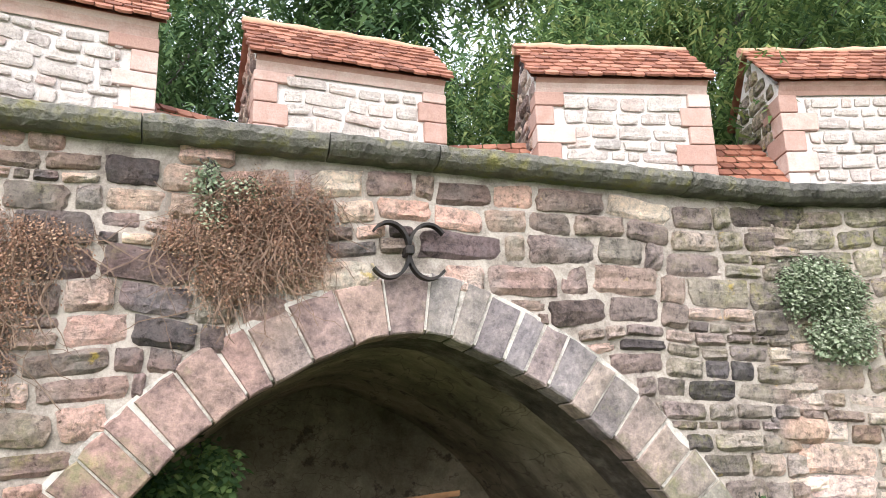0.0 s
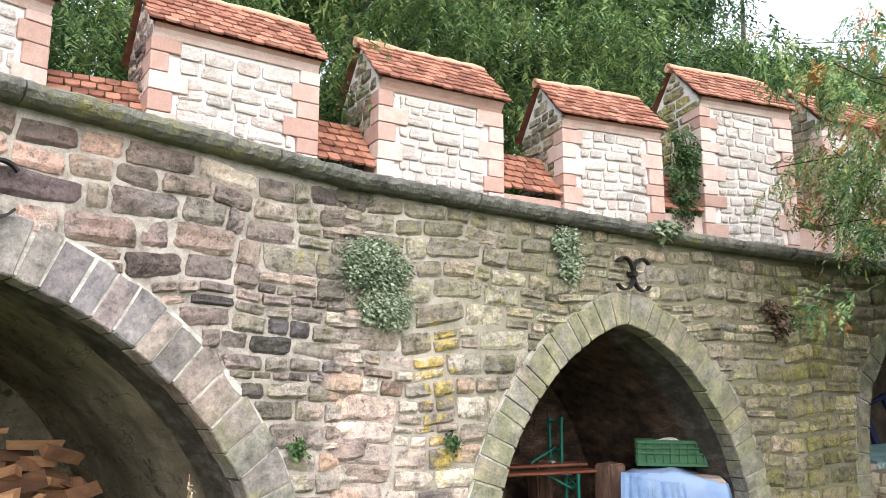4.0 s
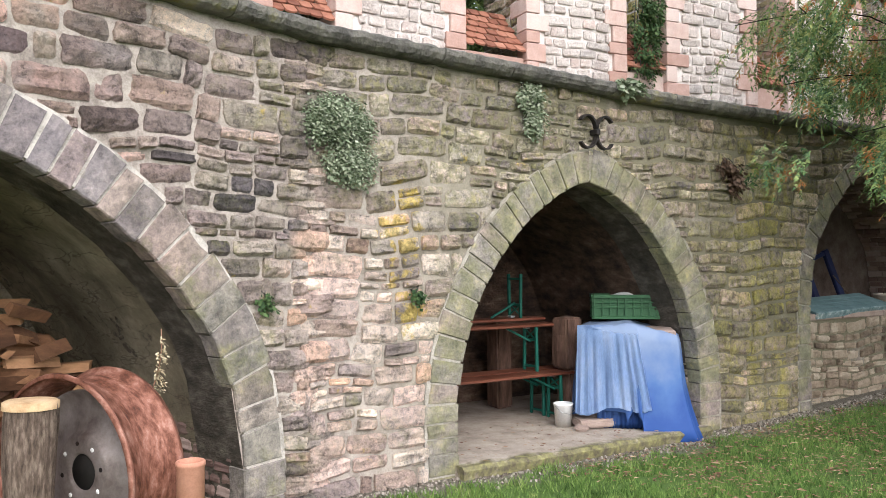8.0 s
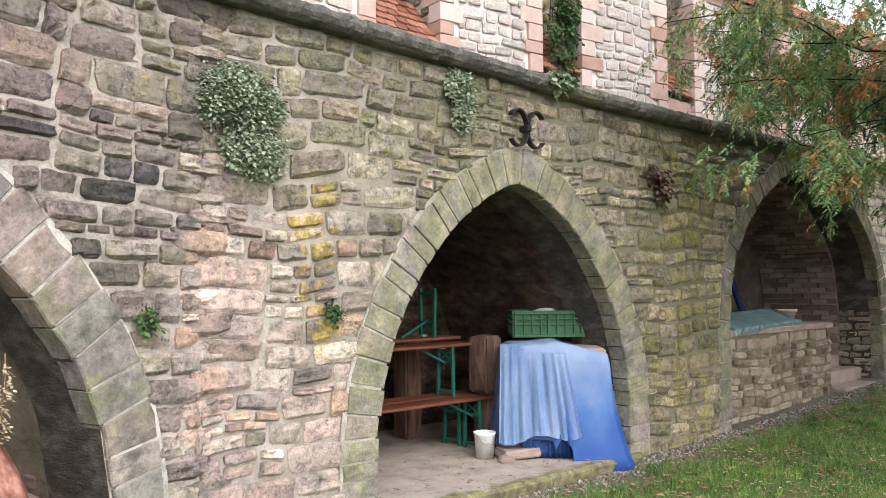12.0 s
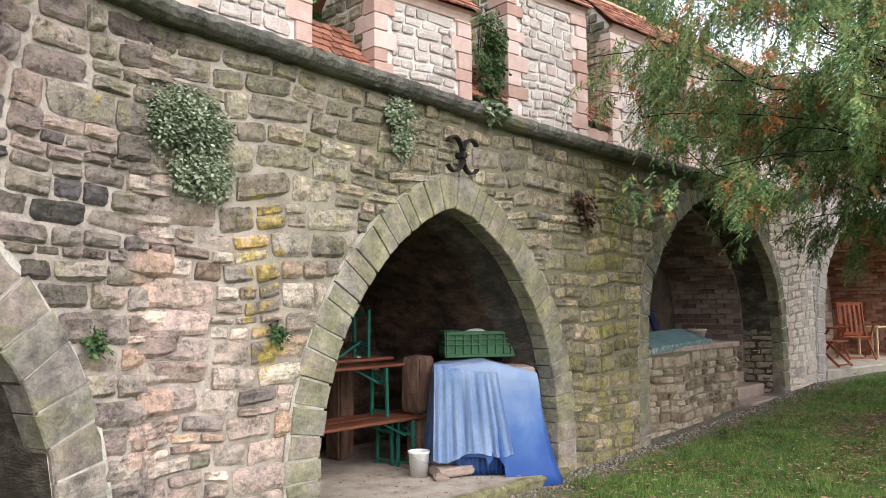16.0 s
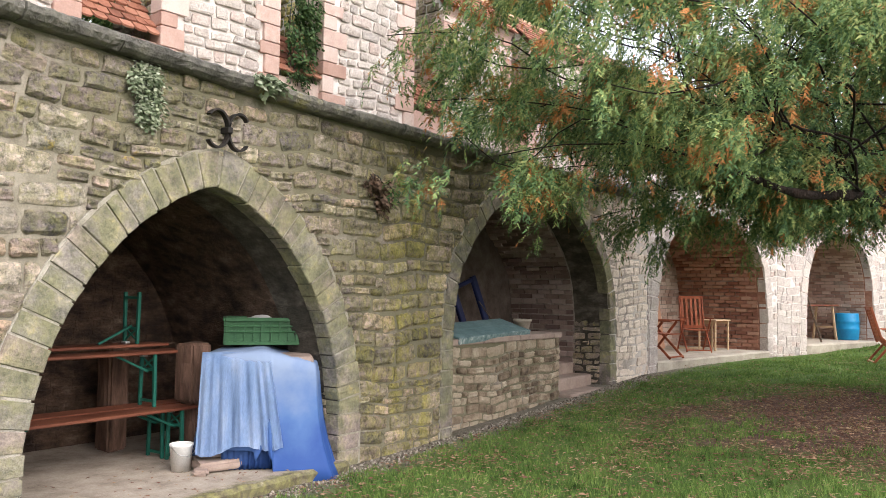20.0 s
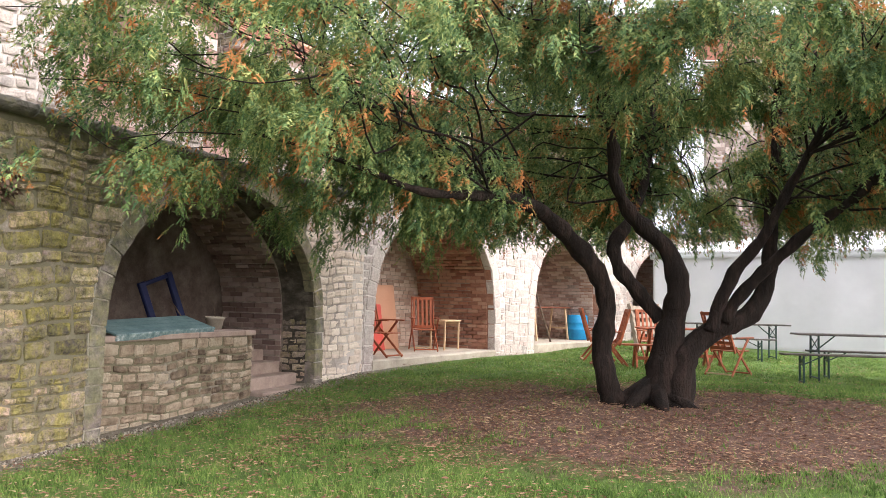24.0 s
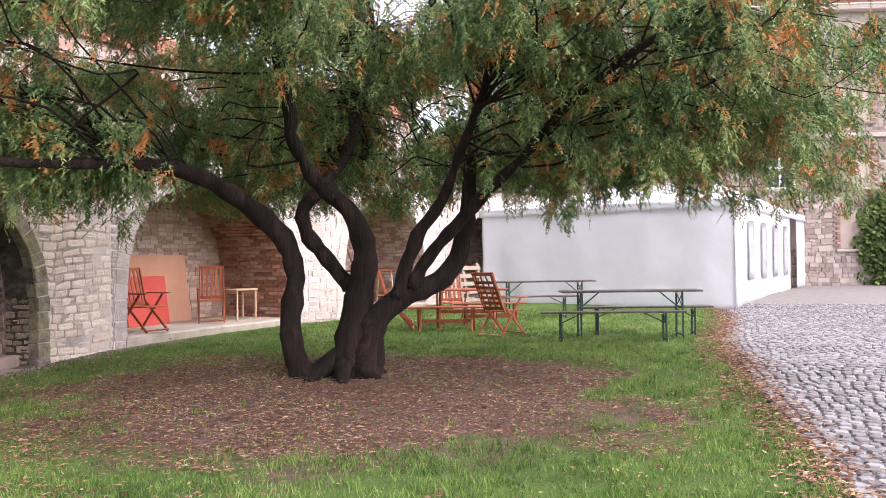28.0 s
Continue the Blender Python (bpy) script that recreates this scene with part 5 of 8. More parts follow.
# ---- more materials for the things in the bays ----
RUST = toned("rusty_steel", [(0.045, 0.018, 0.012), (0.13, 0.048, 0.028), (0.25, 0.11, 0.075), (0.38, 0.22, 0.17)], 7, 0.6, 50, 0.4, 0.004, (1.4, 1.4, 4), space="object", metal=0.3)
DULL_STEEL = toned("dull_grey_steel", [(0.10, 0.075, 0.066), (0.20, 0.165, 0.15), (0.28, 0.24, 0.225)], 6, 0.6, 60, 0.2, 0.002, metal=0.35)
# near-black, for the shade inside the wheel's hub hole
HUB_SHADE = toned("hub_shade_black", [(0.008, 0.007, 0.006), (0.02, 0.017, 0.015)], 6, 0.9)
LOG_BARK = toned("log_bark", [(0.04, 0.027, 0.02), (0.15, 0.107, 0.08), (0.32, 0.245, 0.19)], 44, 0.95, 60, 1.0, 0.035, (1, 1, 0.22))
CUT_WOOD = toned("sawn_wood", [(0.32, 0.20, 0.10), (0.50, 0.34, 0.19), (0.58, 0.42, 0.26)], 10, 0.85, 70, 0.3)
SPLIT_WOOD = toned("split_firewood", [(0.06, 0.028, 0.015), (0.16, 0.078, 0.038), (0.33, 0.18, 0.092)], 9, 0.9, 60, 0.5, 0.006, (0.3, 1, 1), mixrnd=0.5)
CLAY_PIPE = toned("terracotta_pipe", [(0.42, 0.19, 0.12), (0.50, 0.25, 0.17)], 6, 0.8, 60, 0.2)
BENCH_WOOD = toned("varnished_bench_board", [(0.085, 0.025, 0.014), (0.15, 0.05, 0.028), (0.22, 0.085, 0.05)], 9, 0.5, 60, 0.25, 0.003, (0.15, 1, 1))
GREEN_STEEL = toned("dark_green_steel", [(0.012, 0.085, 0.06), (0.02, 0.13, 0.095)], 8, 0.5, 60, 0.1)
ZINC = toned("zinc_fitting", [(0.45, 0.45, 0.45), (0.6, 0.6, 0.6)], 20, 0.4, 60, 0.1, metal=0.8)
GREEN_PLASTIC = toned("green_plastic", [(0.022, 0.075, 0.030), (0.045, 0.125, 0.052)], 6, 0.45, 60, 0.1)
WHITE_PLASTIC = toned("white_plastic", [(0.74, 0.73, 0.70), (0.84, 0.83, 0.8)], 6, 0.4, 60, 0.1)
CEMENT_RUBBLE = toned("grey_pink_stone", [(0.26, 0.19, 0.16), (0.40, 0.31, 0.26)], 6, 0.9, 60, 0.5)
TEAL_PAINT = toned("weathered_teal_paint", [(0.085, 0.145, 0.15), (0.12, 0.19, 0.195), (0.17, 0.24, 0.24)], 5, 0.6, 40, 0.3, 0.003)
TEAL_CHIPPED = toned("chipped_teal_paint", [(0.06, 0.11, 0.115), (0.12, 0.19, 0.195), (0.22, 0.29, 0.29), (0.6, 0.62, 0.6)], 14, 0.7, 40, 0.4, 0.004)
NAVY = toned("dark_blue_enamel", [(0.008, 0.012, 0.05), (0.016, 0.025, 0.10)], 5, 0.4, 60, 0.1)
RED_WOOD = toned("red_brown_teak", [(0.15, 0.038, 0.018), (0.28, 0.075, 0.032), (0.38, 0.12, 0.055)], 9, 0.55, 60, 0.2, 0.003, (1, 1, 0.3))
PALE_WOOD = toned("pale_wood", [(0.45, 0.31, 0.18), (0.58, 0.43, 0.28)], 8, 0.7, 60, 0.2)
TAN_BOARD = toned("tan_board", [(0.46, 0.24, 0.15), (0.54, 0.30, 0.20)], 2, 0.8, 60, 0.15)
RED_BOARD = toned("red_board", [(0.48, 0.06, 0.045), (0.56, 0.10, 0.075)], 2, 0.6, 60, 0.1)
BLUE_PLASTIC = toned("blue_barrel_plastic", [(0.01, 0.16, 0.36), (0.02, 0.26, 0.50)], 4, 0.4, 60, 0.1)


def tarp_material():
    m = Mat("graded_blue_tarpaulin", 0.6)
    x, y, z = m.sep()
    # blue that turns paler with height and towards smaller x, broken by noise
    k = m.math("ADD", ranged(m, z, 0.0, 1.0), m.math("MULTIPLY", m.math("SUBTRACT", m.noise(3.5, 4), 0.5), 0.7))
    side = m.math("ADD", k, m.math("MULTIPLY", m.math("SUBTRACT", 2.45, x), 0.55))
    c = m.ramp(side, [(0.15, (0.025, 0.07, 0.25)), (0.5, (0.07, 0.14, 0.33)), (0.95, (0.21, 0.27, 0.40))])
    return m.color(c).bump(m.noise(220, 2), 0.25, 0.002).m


TARP = tarp_material()
TARP_FADED = toned("faded_blue_cloth", [(0.20, 0.31, 0.54), (0.31, 0.43, 0.66), (0.46, 0.55, 0.72)], 6, 0.65, 90, 0.2, 0.003, (1, 1, 0.25))


def floor_material():
    """Dusty concrete whose front edge is grown with moss."""
    m = Mat("mossy_concrete", 0.95)
    x, y, z = m.sep()
    c = m.ramp(m.noise(3.5, 6, 0.7), [(0.3, (0.24, 0.195, 0.155)), (0.5, (0.40, 0.335, 0.275)), (0.7, (0.50, 0.43, 0.365))])
    edge = m.math("ADD", m.math("SUBTRACT", -0.02, y), m.math("MULTIPLY", m.math("SUBTRACT", m.noise(5, 5, 0.7), 0.5), 0.5))
    c = m.mix(m.math("MULTIPLY", ranged(m, edge, 0.0, 0.10), 0.85), c, m.ramp(m.noise(14, 4), [(0.35, (0.07, 0.06, 0.035)), (0.55, (0.16, 0.15, 0.05)), (0.7, (0.27, 0.26, 0.08))]))
    g = m.noise(50, 5, 0.8)
    c = m.mix(0.5, c, m.ramp(g, [(0.3, (0.6, 0.6, 0.6)), (0.7, (1.25, 1.25, 1.25))]), "MULTIPLY")
    return m.color(c).bump(m.math("ADD", g, m.noise(12, 4)), 0.7, 0.012).m


FLOOR_MOSS = floor_material()

# ---- floors of the bays ----
def slab_with_edge(name, m, sx, sy, sz, mat, label):
    """A floor slab with a ragged, broken front edge."""
    r = random.Random(sx)
    bm = bmesh.new()
    n = 24
    rows = []
    for i in range(n + 1):
        x = sx * i / n
        k = r.uniform(-0.02, 0.02)
        rows.append([bm.verts.new(p) for p in ((x, sy, 0), (x, k + 0.03, r.uniform(-0.004, 0.004)), (x, k, -0.03), (x, k + 0.02 + r.uniform(-0.01, 0.01), -sz * 0.5), (x, k + 0.05, -sz), (x, sy, -sz))])
    for a, b in zip(rows, rows[1:]):
        for j in range(5):
            bm.faces.new((a[j], b[j], b[j + 1], a[j + 1]))
    bm.faces.new(rows[0])
    bm.faces.new(rows[-1][::-1])
    bmesh.ops.recalc_face_normals(bm, faces=bm.faces)
    return tagged(from_bm(name, bm, mat, m=m), label, "floor", kind="structure")


slab_with_edge("floor_bay_2", pose(0.02, -0.16, 0.0), 2.86, 2.6, 0.3, FLOOR_MOSS, "bare concrete floor of the bay with a mossy edge")
slab_with_edge("floor_bay_1", M1 @ pose(1.9, 0.0, -0.08), 3.85, 3.1, 0.2, CONCRETE, "dusty floor of the wide bay")
slab_with_edge("floor_bay_4", M4 @ pose(0.26, -0.05, 0.42), 4.28, 2.1, 0.5, CONCRETE, "raised pale stone floor of the bay")
slab_with_edge("floor_bay_5", M5 @ pose(1.1, -0.05, 0.50), 3.1, 2.1, 0.5, CONCRETE, "raised pale stone floor of the bay")
slab_with_edge("floor_bay_6", M6 @ pose(0.2, -0.05, 0.55), 3.1, 2.1, 0.5, CONCRETE, "raised pale stone floor of the bay")


# ---- first bay: firewood, log, wheel rim, pipe ----
def firewood():
    r = random.Random(31)
    t = thing("firewood_stack", M1 @ pose(3.80, 0.95, -0.08), "stack of split reddish firewood against the vault", "firewood")
    shapes = []
    for k in range(8):
        q = random.Random(700 + k)
        n = q.choice((3, 3, 4, 5))
        ring = []
        a0 = q.random() * 6.28
        for i in range(n):
            a = a0 + 2 * math.pi * i / n + q.uniform(-0.25, 0.25)
            ring.append((0.5 * math.cos(a) * q.uniform(0.8, 1.1), 0.5 * math.sin(a) * q.uniform(0.45, 1.0)))
        vs = [(-0.5 + q.uniform(-0.03, 0.03), y, z) for y, z in ring] + [(0.5 + q.uniform(-0.03, 0.03), y * q.uniform(0.8, 1.1), z * q.uniform(0.8, 1.1)) for y, z in ring]
        fs = [tuple(range(n))[::-1], tuple(range(n, 2 * n))] + [(i, (i + 1) % n, n + (i + 1) % n, n + i) for i in range(n)]
        me = bpy.data.meshes.new("log")
        me.from_pydata(vs, [], fs)
        me.materials.append(SPLIT_WOOD)
        shapes.append(me)
    rows = np.arange(0.05, 1.62, 0.066)
    for z in rows:
        x = r.uniform(-0.12, 0.05)
        while x < 1.42:
            L = r.uniform(0.22, 0.38)
            top = float(np.interp(x + L / 2, (-0.1, 0.15, 0.4, 1.0, 1.2, 1.42), (1.15, 1.5, 1.58, 1.36, 1.0, 0.55)))
            if z < top:
                ob = new("log", shapes[r.randrange(8)])
                ob.parent = t
                ob.matrix_basis = Matrix.Translation((x + L / 2, r.uniform(-0.09, 0.05), z)) @ Matrix.Rotation(r.gauss(0, 0.22), 4, "Y") @ Matrix.Rotation(r.gauss(0, 0.5), 4, "Z") @ Matrix.Rotation(r.uniform(0, 6.28), 4, "X") @ Matrix.Diagonal((L, r.uniform(0.09, 0.16), r.uniform(0.065, 0.125), 1))
            x += L * 0.9
    part("core", box_bm((1.15, 0.6, 1.2), (0.58, 0.38, 0.6), 0.05), SPLIT_WOOD, t)
    return t


firewood()
pole = thing("round_pole", pose(0, 0, 0), "grey barked round pole leaning on the firewood", "pole")
part("stem", tube_bm([(-4.0, -0.75, 0.02), (-3.6, -0.70, 0.16), (-3.05, -0.62, 0.34)], [0.055, 0.052, 0.045], 10), LOG_BARK, pole)

log = thing("upright_log", pose(-3.03, -0.72, -0.11, 0, 1.0, 20), "upright sawn log with rough grey bark", "log")
rl = random.Random(4)
bm = tube_bm([(0, 0, 0.99 * k / 9) for k in range(10)], [0.128 * rl.uniform(0.95, 1.05) for _ in range(10)], 26, cap=False)
for v in bm.verts:
    d = Vector((v.co.x, v.co.y, 0)).normalized()
    v.co += d * 0.022 * noise.noise(Vector((math.atan2(d.y, d.x) * 5, 0, v.co.z * 2.5)))
part("bark", bm, LOG_BARK, log)
part("cut_face", lathe_bm([(0.0, 1.0), (0.07, 1.002), (0.122, 0.998), (0.137, 0.990), (0.137, 0.955)], 26), CUT_WOOD, log, "fresh pale sawn face")
part("heartwood", lathe_bm([(0.0, 0.03), (0.12, 0.03), (0.12, 0.0)], 18), CUT_WOOD, log)


def wheel_rim():
    ax = Vector((-0.86, -0.51, 0)).normalized()
    m = Matrix.Translation((-2.88, -0.66, 0.45)) @ ax.to_track_quat("Z", "Y").to_matrix().to_4x4()
    t = thing("wheel_rim", m, "large rusty tractor wheel rim with a dull grey disc", "wheel rim")
    R, Wd = 0.55, 0.36
    prof = [(R - 0.02, 0.0), (R, 0.0), (R + 0.008, -0.012), (R - 0.005, -0.03), (R - 0.03, -0.05), (R - 0.035, -0.10), (R - 0.06, -0.14), (R - 0.062, -0.20), (R - 0.04, -0.235), (R - 0.035, -0.29), (R - 0.005, -0.315), (R + 0.008, -0.328), (R, -Wd), (R - 0.02, -Wd)]
    inner = [(q - 0.014, z) for q, z in reversed(prof)]
    part("barrel", lathe_bm(prof + inner[1:-1] + [prof[0]], 56), RUST, t, "rust-brown steel barrel")
    disc = [(0.098, -0.20), (0.10, -0.15), (0.112, -0.142), (0.19, -0.142), (0.205, -0.150), (0.23, -0.185), (0.30, -0.21), (0.38, -0.215), (0.43, -0.19), (0.45, -0.16)]
    back = [(q, z - 0.014) for q, z in reversed(disc)]
    part("disc", lathe_bm(disc + back + [disc[0]], 48), DULL_STEEL, t, "dull grey dished steel disc")
    # added cap that closes the hole; its black colour imitates the shade within
    part("hub", lathe_bm([(0.0, -0.165), (0.0995, -0.163), (0.0995, -0.175), (0.0, -0.177)], 24), HUB_SHADE, t, "near-black cap painted as the shade inside the hub hole")
    for k in range(8):
        a = 2 * math.pi * k / 8 + 0.2
        part("bolt_hole", lathe_bm([(0.0, 0.0), (0.012, 0.0), (0.014, -0.004)], 10, at=(0.158 * math.cos(a), 0.158 * math.sin(a), -0.1395)), WHITE_PLASTIC if k % 2 else BARK, t)
    return t


wheel_rim()
pipe = thing("clay_pipe", pose(-2.29, -1.06, -0.11), "terracotta drain pipe standing upright", "pipe")
part("tube", lathe_bm([(0.06, 0), (0.072, 0), (0.072, 0.63), (0.077, 0.635), (0.077, 0.655), (0.07, 0.66), (0.06, 0.655), (0.06, 0)], 28), CLAY_PIPE, pipe)


# ---- beer benches, built once ----
def bench(name="beer_bench", board=(2.2, 0.25), height=0.48, label="narrow folding bench with a red-brown board and green steel legs", category="bench", wood=None, boards=1, steel=None, m=Matrix.Identity(4)):
    wood, steel = wood or BENCH_WOOD, steel or GREEN_STEEL
    t = thing(name, m, label, category)
    L, Wd = board
    for k in range(boards):
        w = Wd / boards - (0.006 if boards > 1 else 0)
        part("board", box_bm((L, w, 0.028), (0, -Wd / 2 + Wd / boards * (k + 0.5), height - 0.014), 0.006), wood, t)
    for s in (-1, 1):
        x = s * L * 0.36
        hw = Wd * 0.42
        for y in (-hw, hw):
            part("leg", bar_bm((x, y, 0), (x, y * 0.9, height - 0.03), 0.028, 0.028, 0.003), steel, t)
        for z in (0.06, 0.62):
            part("crossbar", bar_bm((x, -hw, height * z + 0.02), (x, hw, height * z + 0.02), 0.022, 0.022), steel, t)
        for q in (-1, 1):
            part("cross_brace", bar_bm((x, -hw * q, height * 0.64), (x, hw * 0.95 * q, height - 0.05), 0.012, 0.012), steel, t)
        part("brace", bar_bm((x, 0, height * 0.62), (x - s * L * 0.14, 0, height - 0.035), 0.018, 0.018), steel, t)
        part("fitting", box_bm((0.05, 0.06, 0.02), (x - s * 0.05, 0, height - 0.04), 0.003), ZINC, t)
    return t


b0 = bench(m=pose(1.10, 1.02, 0.0, 0, 0, 0))
b1 = copy_thing(b0, pose(1.10, 1.30, 0.0))
b2 = copy_thing(b0, pose(0.92, 1.18, 0.482))
b3 = copy_thing(b0, pose(0.86, 1.36, 1.468, 180, 0, 0))
for b in (b0, b1, b2, b3):
    b["group"] = "stacked beer benches"
b2["label"] = "folding bench stacked on two others"
b3["label"] = "upturned folding bench with its green legs in the air"


def crate(m):
    t = thing("plastic_crate", m, "green vented plastic crate on the blue tarpaulin", "crate")
    L, Wd, H = 0.66, 0.42, 0.25
    part("base", box_bm((L - 0.03, Wd - 0.03, 0.012), (0, 0, 0.008)), GREEN_PLASTIC, t)
    for y in (-Wd / 2, Wd / 2):
        for z, h in ((0.015, 0.03), (0.12, 0.016), (0.17, 0.016), (H - 0.02, 0.035)):
            part("rail", box_bm((L, 0.028 if z < H - 0.05 else 0.040, h), (0, y * 1.01, z), 0.004), GREEN_PLASTIC, t)
        part("side_panel", box_bm((L - 0.03, 0.006, H - 0.03), (0, y * 0.93, H / 2), 0.0), GREEN_PLASTIC, t)
        for k in range(9):
            x = -L / 2 + 0.02 + (L - 0.04) * k / 8
            part("rib", box_bm((0.014 if k % 4 else 0.030, 0.026, H - 0.03), (x, y, H / 2)), GREEN_PLASTIC, t)
    for x in (-L / 2, L / 2):
        for z, h in ((0.015, 0.03), (0.12, 0.016), (0.17, 0.016), (H - 0.02, 0.035)):
            part("rail", box_bm((0.028 if z < H - 0.05 else 0.040, Wd, h), (x, 0, z), 0.004), GREEN_PLASTIC, t)
        part("end_panel", box_bm((0.006, Wd - 0.03, H - 0.03), (x * 0.97, 0, H / 2), 0.0), GREEN_PLASTIC, t)
        for k in range(7):
            y = -Wd / 2 + 0.02 + (Wd - 0.04) * k / 6
            part("rib", box_bm((0.026, 0.014, H - 0.03), (x, y, H / 2)), GREEN_PLASTIC, t)
    bag = bmesh.new()
    bmesh.ops.create_icosphere(bag, subdivisions=3, radius=1)
    for v in bag.verts:
        v.co = Vector((v.co.x * 0.24, v.co.y * 0.15, v.co.z * 0.07)) * (1 + 0.35 * noise.noise(v.co * 2.5))
    bmesh.ops.translate(bag, vec=(0.06, 0.02, 0.19), verts=bag.verts)
    part("liner", bag, WHITE_PLASTIC, t, "crumpled pale plastic bag")
    return t


crate(pose(2.62, 0.76, 1.005, 0, 0, -39))


def tarpaulin():
    """A sheet over a low stack: a flat top, folded skirts that reach the floor, one split in front."""
    r = random.Random(9)
    t = thing("tarpaulin", pose(2.42, 0.50, 0.0, 0, 0, -42), "blue tarpaulin, paler at the top, draped over a covered object", "tarpaulin")
    # half sizes of the top; the front is -y
    a, b = 0.475, 0.36
    n = 260
    rings = []
    top_z = lambda x: 1.0 - 0.10 * max(0, x / a) - 0.03 * max(0, -x / a)
    levels = [(0.0, 0.0), (0.45, 0.0), (0.85, 0.0), (1.0, 0.03), (1.04, 0.12), (1.06, 0.3), (1.09, 0.5), (1.13, 0.7), (1.17, 0.88), (1.22, 1.0)]
    bm = bmesh.new()
    for s, d in levels[1:]:
        ring = []
        for k in range(n):
            u = 2 * math.pi * k / n
            cx, cy = math.cos(u), math.sin(u)
            q = max(abs(cx), abs(cy)) ** 0.75
            x, y = a * cx / q, b * cy / q
            front = max(0.0, -cy)
            # the right half hangs lower and spreads on to the ground
            low = 0.12 + 0.05 * math.sin(u * 3 + 1) if x < 0.05 else -0.10
            if abs(x - 0.02) < 0.06 and cy < 0:
                low = 0.20 - 2.2 * abs(x - 0.02)
            z = top_z(x) - d * (top_z(x) - low)
            if d == 0.0:
                z += 0.012 * noise.noise(Vector((x * 9, y * 9, 0)))
            fold = d * ((0.034 if x > 0.05 else 0.018) * math.sin(u * 17 + 2.2 * math.sin(u * 3) + d * 1.5) + 0.014 * noise.noise(Vector((u * 9, 0, d * 0.8))) + 0.07 * noise.noise(Vector((cx * 3, cy * 3, d * 1.4))))
            spread = 1.0 + (0.16 * d * d if x > 0.05 and cy < 0 else 0.0)
            k2 = s * spread + fold
            ring.append(bm.verts.new((x * k2, y * k2, z)))
        rings.append(ring)
    c = bm.verts.new((0, 0, 1.0))
    for k in range(n):
        f = bm.faces.new((c, rings[0][k], rings[0][(k + 1) % n]))
        f.smooth = True
    for r0, r1 in zip(rings, rings[1:]):
        for k in range(n):
            f = bm.faces.new((r0[k], r1[k], r1[(k + 1) % n], r0[(k + 1) % n]))
            f.smooth = True
    bmesh.ops.recalc_face_normals(bm, faces=bm.faces)
    bmesh.ops.solidify(bm, geom=bm.faces[:], thickness=0.004)
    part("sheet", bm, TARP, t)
    # a faded apron hangs over the front, gathered in fine uneven folds
    ap = bmesh.new()
    cols, rows = 120, 14
    g = []
    for j in range(rows + 1):
        v = j / rows
        row = []
        for i in range(cols + 1):
            w = i / cols
            x = -0.50 + 0.56 * w + 0.05 * v * (w - 0.5) + 0.10 * v * w * w
            y = -0.385 - 0.035 * v - 0.05 * v * v
            y += v ** 0.6 * (0.016 * math.sin(w * 46 + 2.5 * math.sin(w * 7)) + 0.012 * noise.noise(Vector((w * 26, v * 1.2, 3))) + 0.02 * noise.noise(Vector((w * 6, v * 2, 8))))
            z = 0.93 - 0.78 * v * (1 - 0.07 * w) - 0.03 * math.sin(w * 9) * v
            if j == 0:
                y += 0.06
                z += 0.045
            row.append(ap.verts.new((x, y, z)))
        g.append(row)
    for r0, r1 in zip(g, g[1:]):
        for i in range(cols):
            ap.faces.new((r0[i], r0[i + 1], r1[i + 1], r1[i])).smooth = True
    bmesh.ops.solidify(ap, geom=ap.faces[:], thickness=0.003)
    part("apron", ap, TARP_FADED, t, "paler faded tarpaulin hanging over the front")
    part("covered_box", box_bm((0.86, 0.6, 0.93), (0.0, 0.0, 0.467), 0.02), CEMENT_RUBBLE, t)
    lb = bmesh.new()
    g = [[lb.verts.new((-0.32 + 0.5 * i / 40, -0.37 - 0.03 * (1 - j / 6) + 0.018 * math.sin(i * 1.9 + 0.6 * math.sin(i * 0.5)), 0.005 + 0.34 * j / 6)) for i in range(41)] for j in range(7)]
    for r0, r1 in zip(g, g[1:]):
        for i in range(40):
            lb.faces.new((r0[i], r0[i + 1], r1[i + 1], r1[i])).smooth = True
    bmesh.ops.solidify(lb, geom=lb.faces[:], thickness=0.003)
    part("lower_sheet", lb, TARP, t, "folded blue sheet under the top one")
    return t


tarpaulin()

bucket = thing("bucket", pose(1.70, 0.66, 0.004), "white plastic bucket with a wire handle", "bucket")
part("body", lathe_bm([(0.0, 0.005), (0.072, 0.005), (0.076, 0.0), (0.091, 0.20), (0.098, 0.204), (0.099, 0.22), (0.092, 0.223), (0.086, 0.21), (0.071, 0.016), (0.0, 0.016)], 28), WHITE_PLASTIC, bucket)
part("handle", tube_bm([(-0.098, 0, 0.2), (-0.082, -0.07, 0.15), (0, -0.105, 0.125), (0.082, -0.07, 0.15), (0.098, 0, 0.2)], 0.003, 6), ZINC, bucket, "thin wire handle")
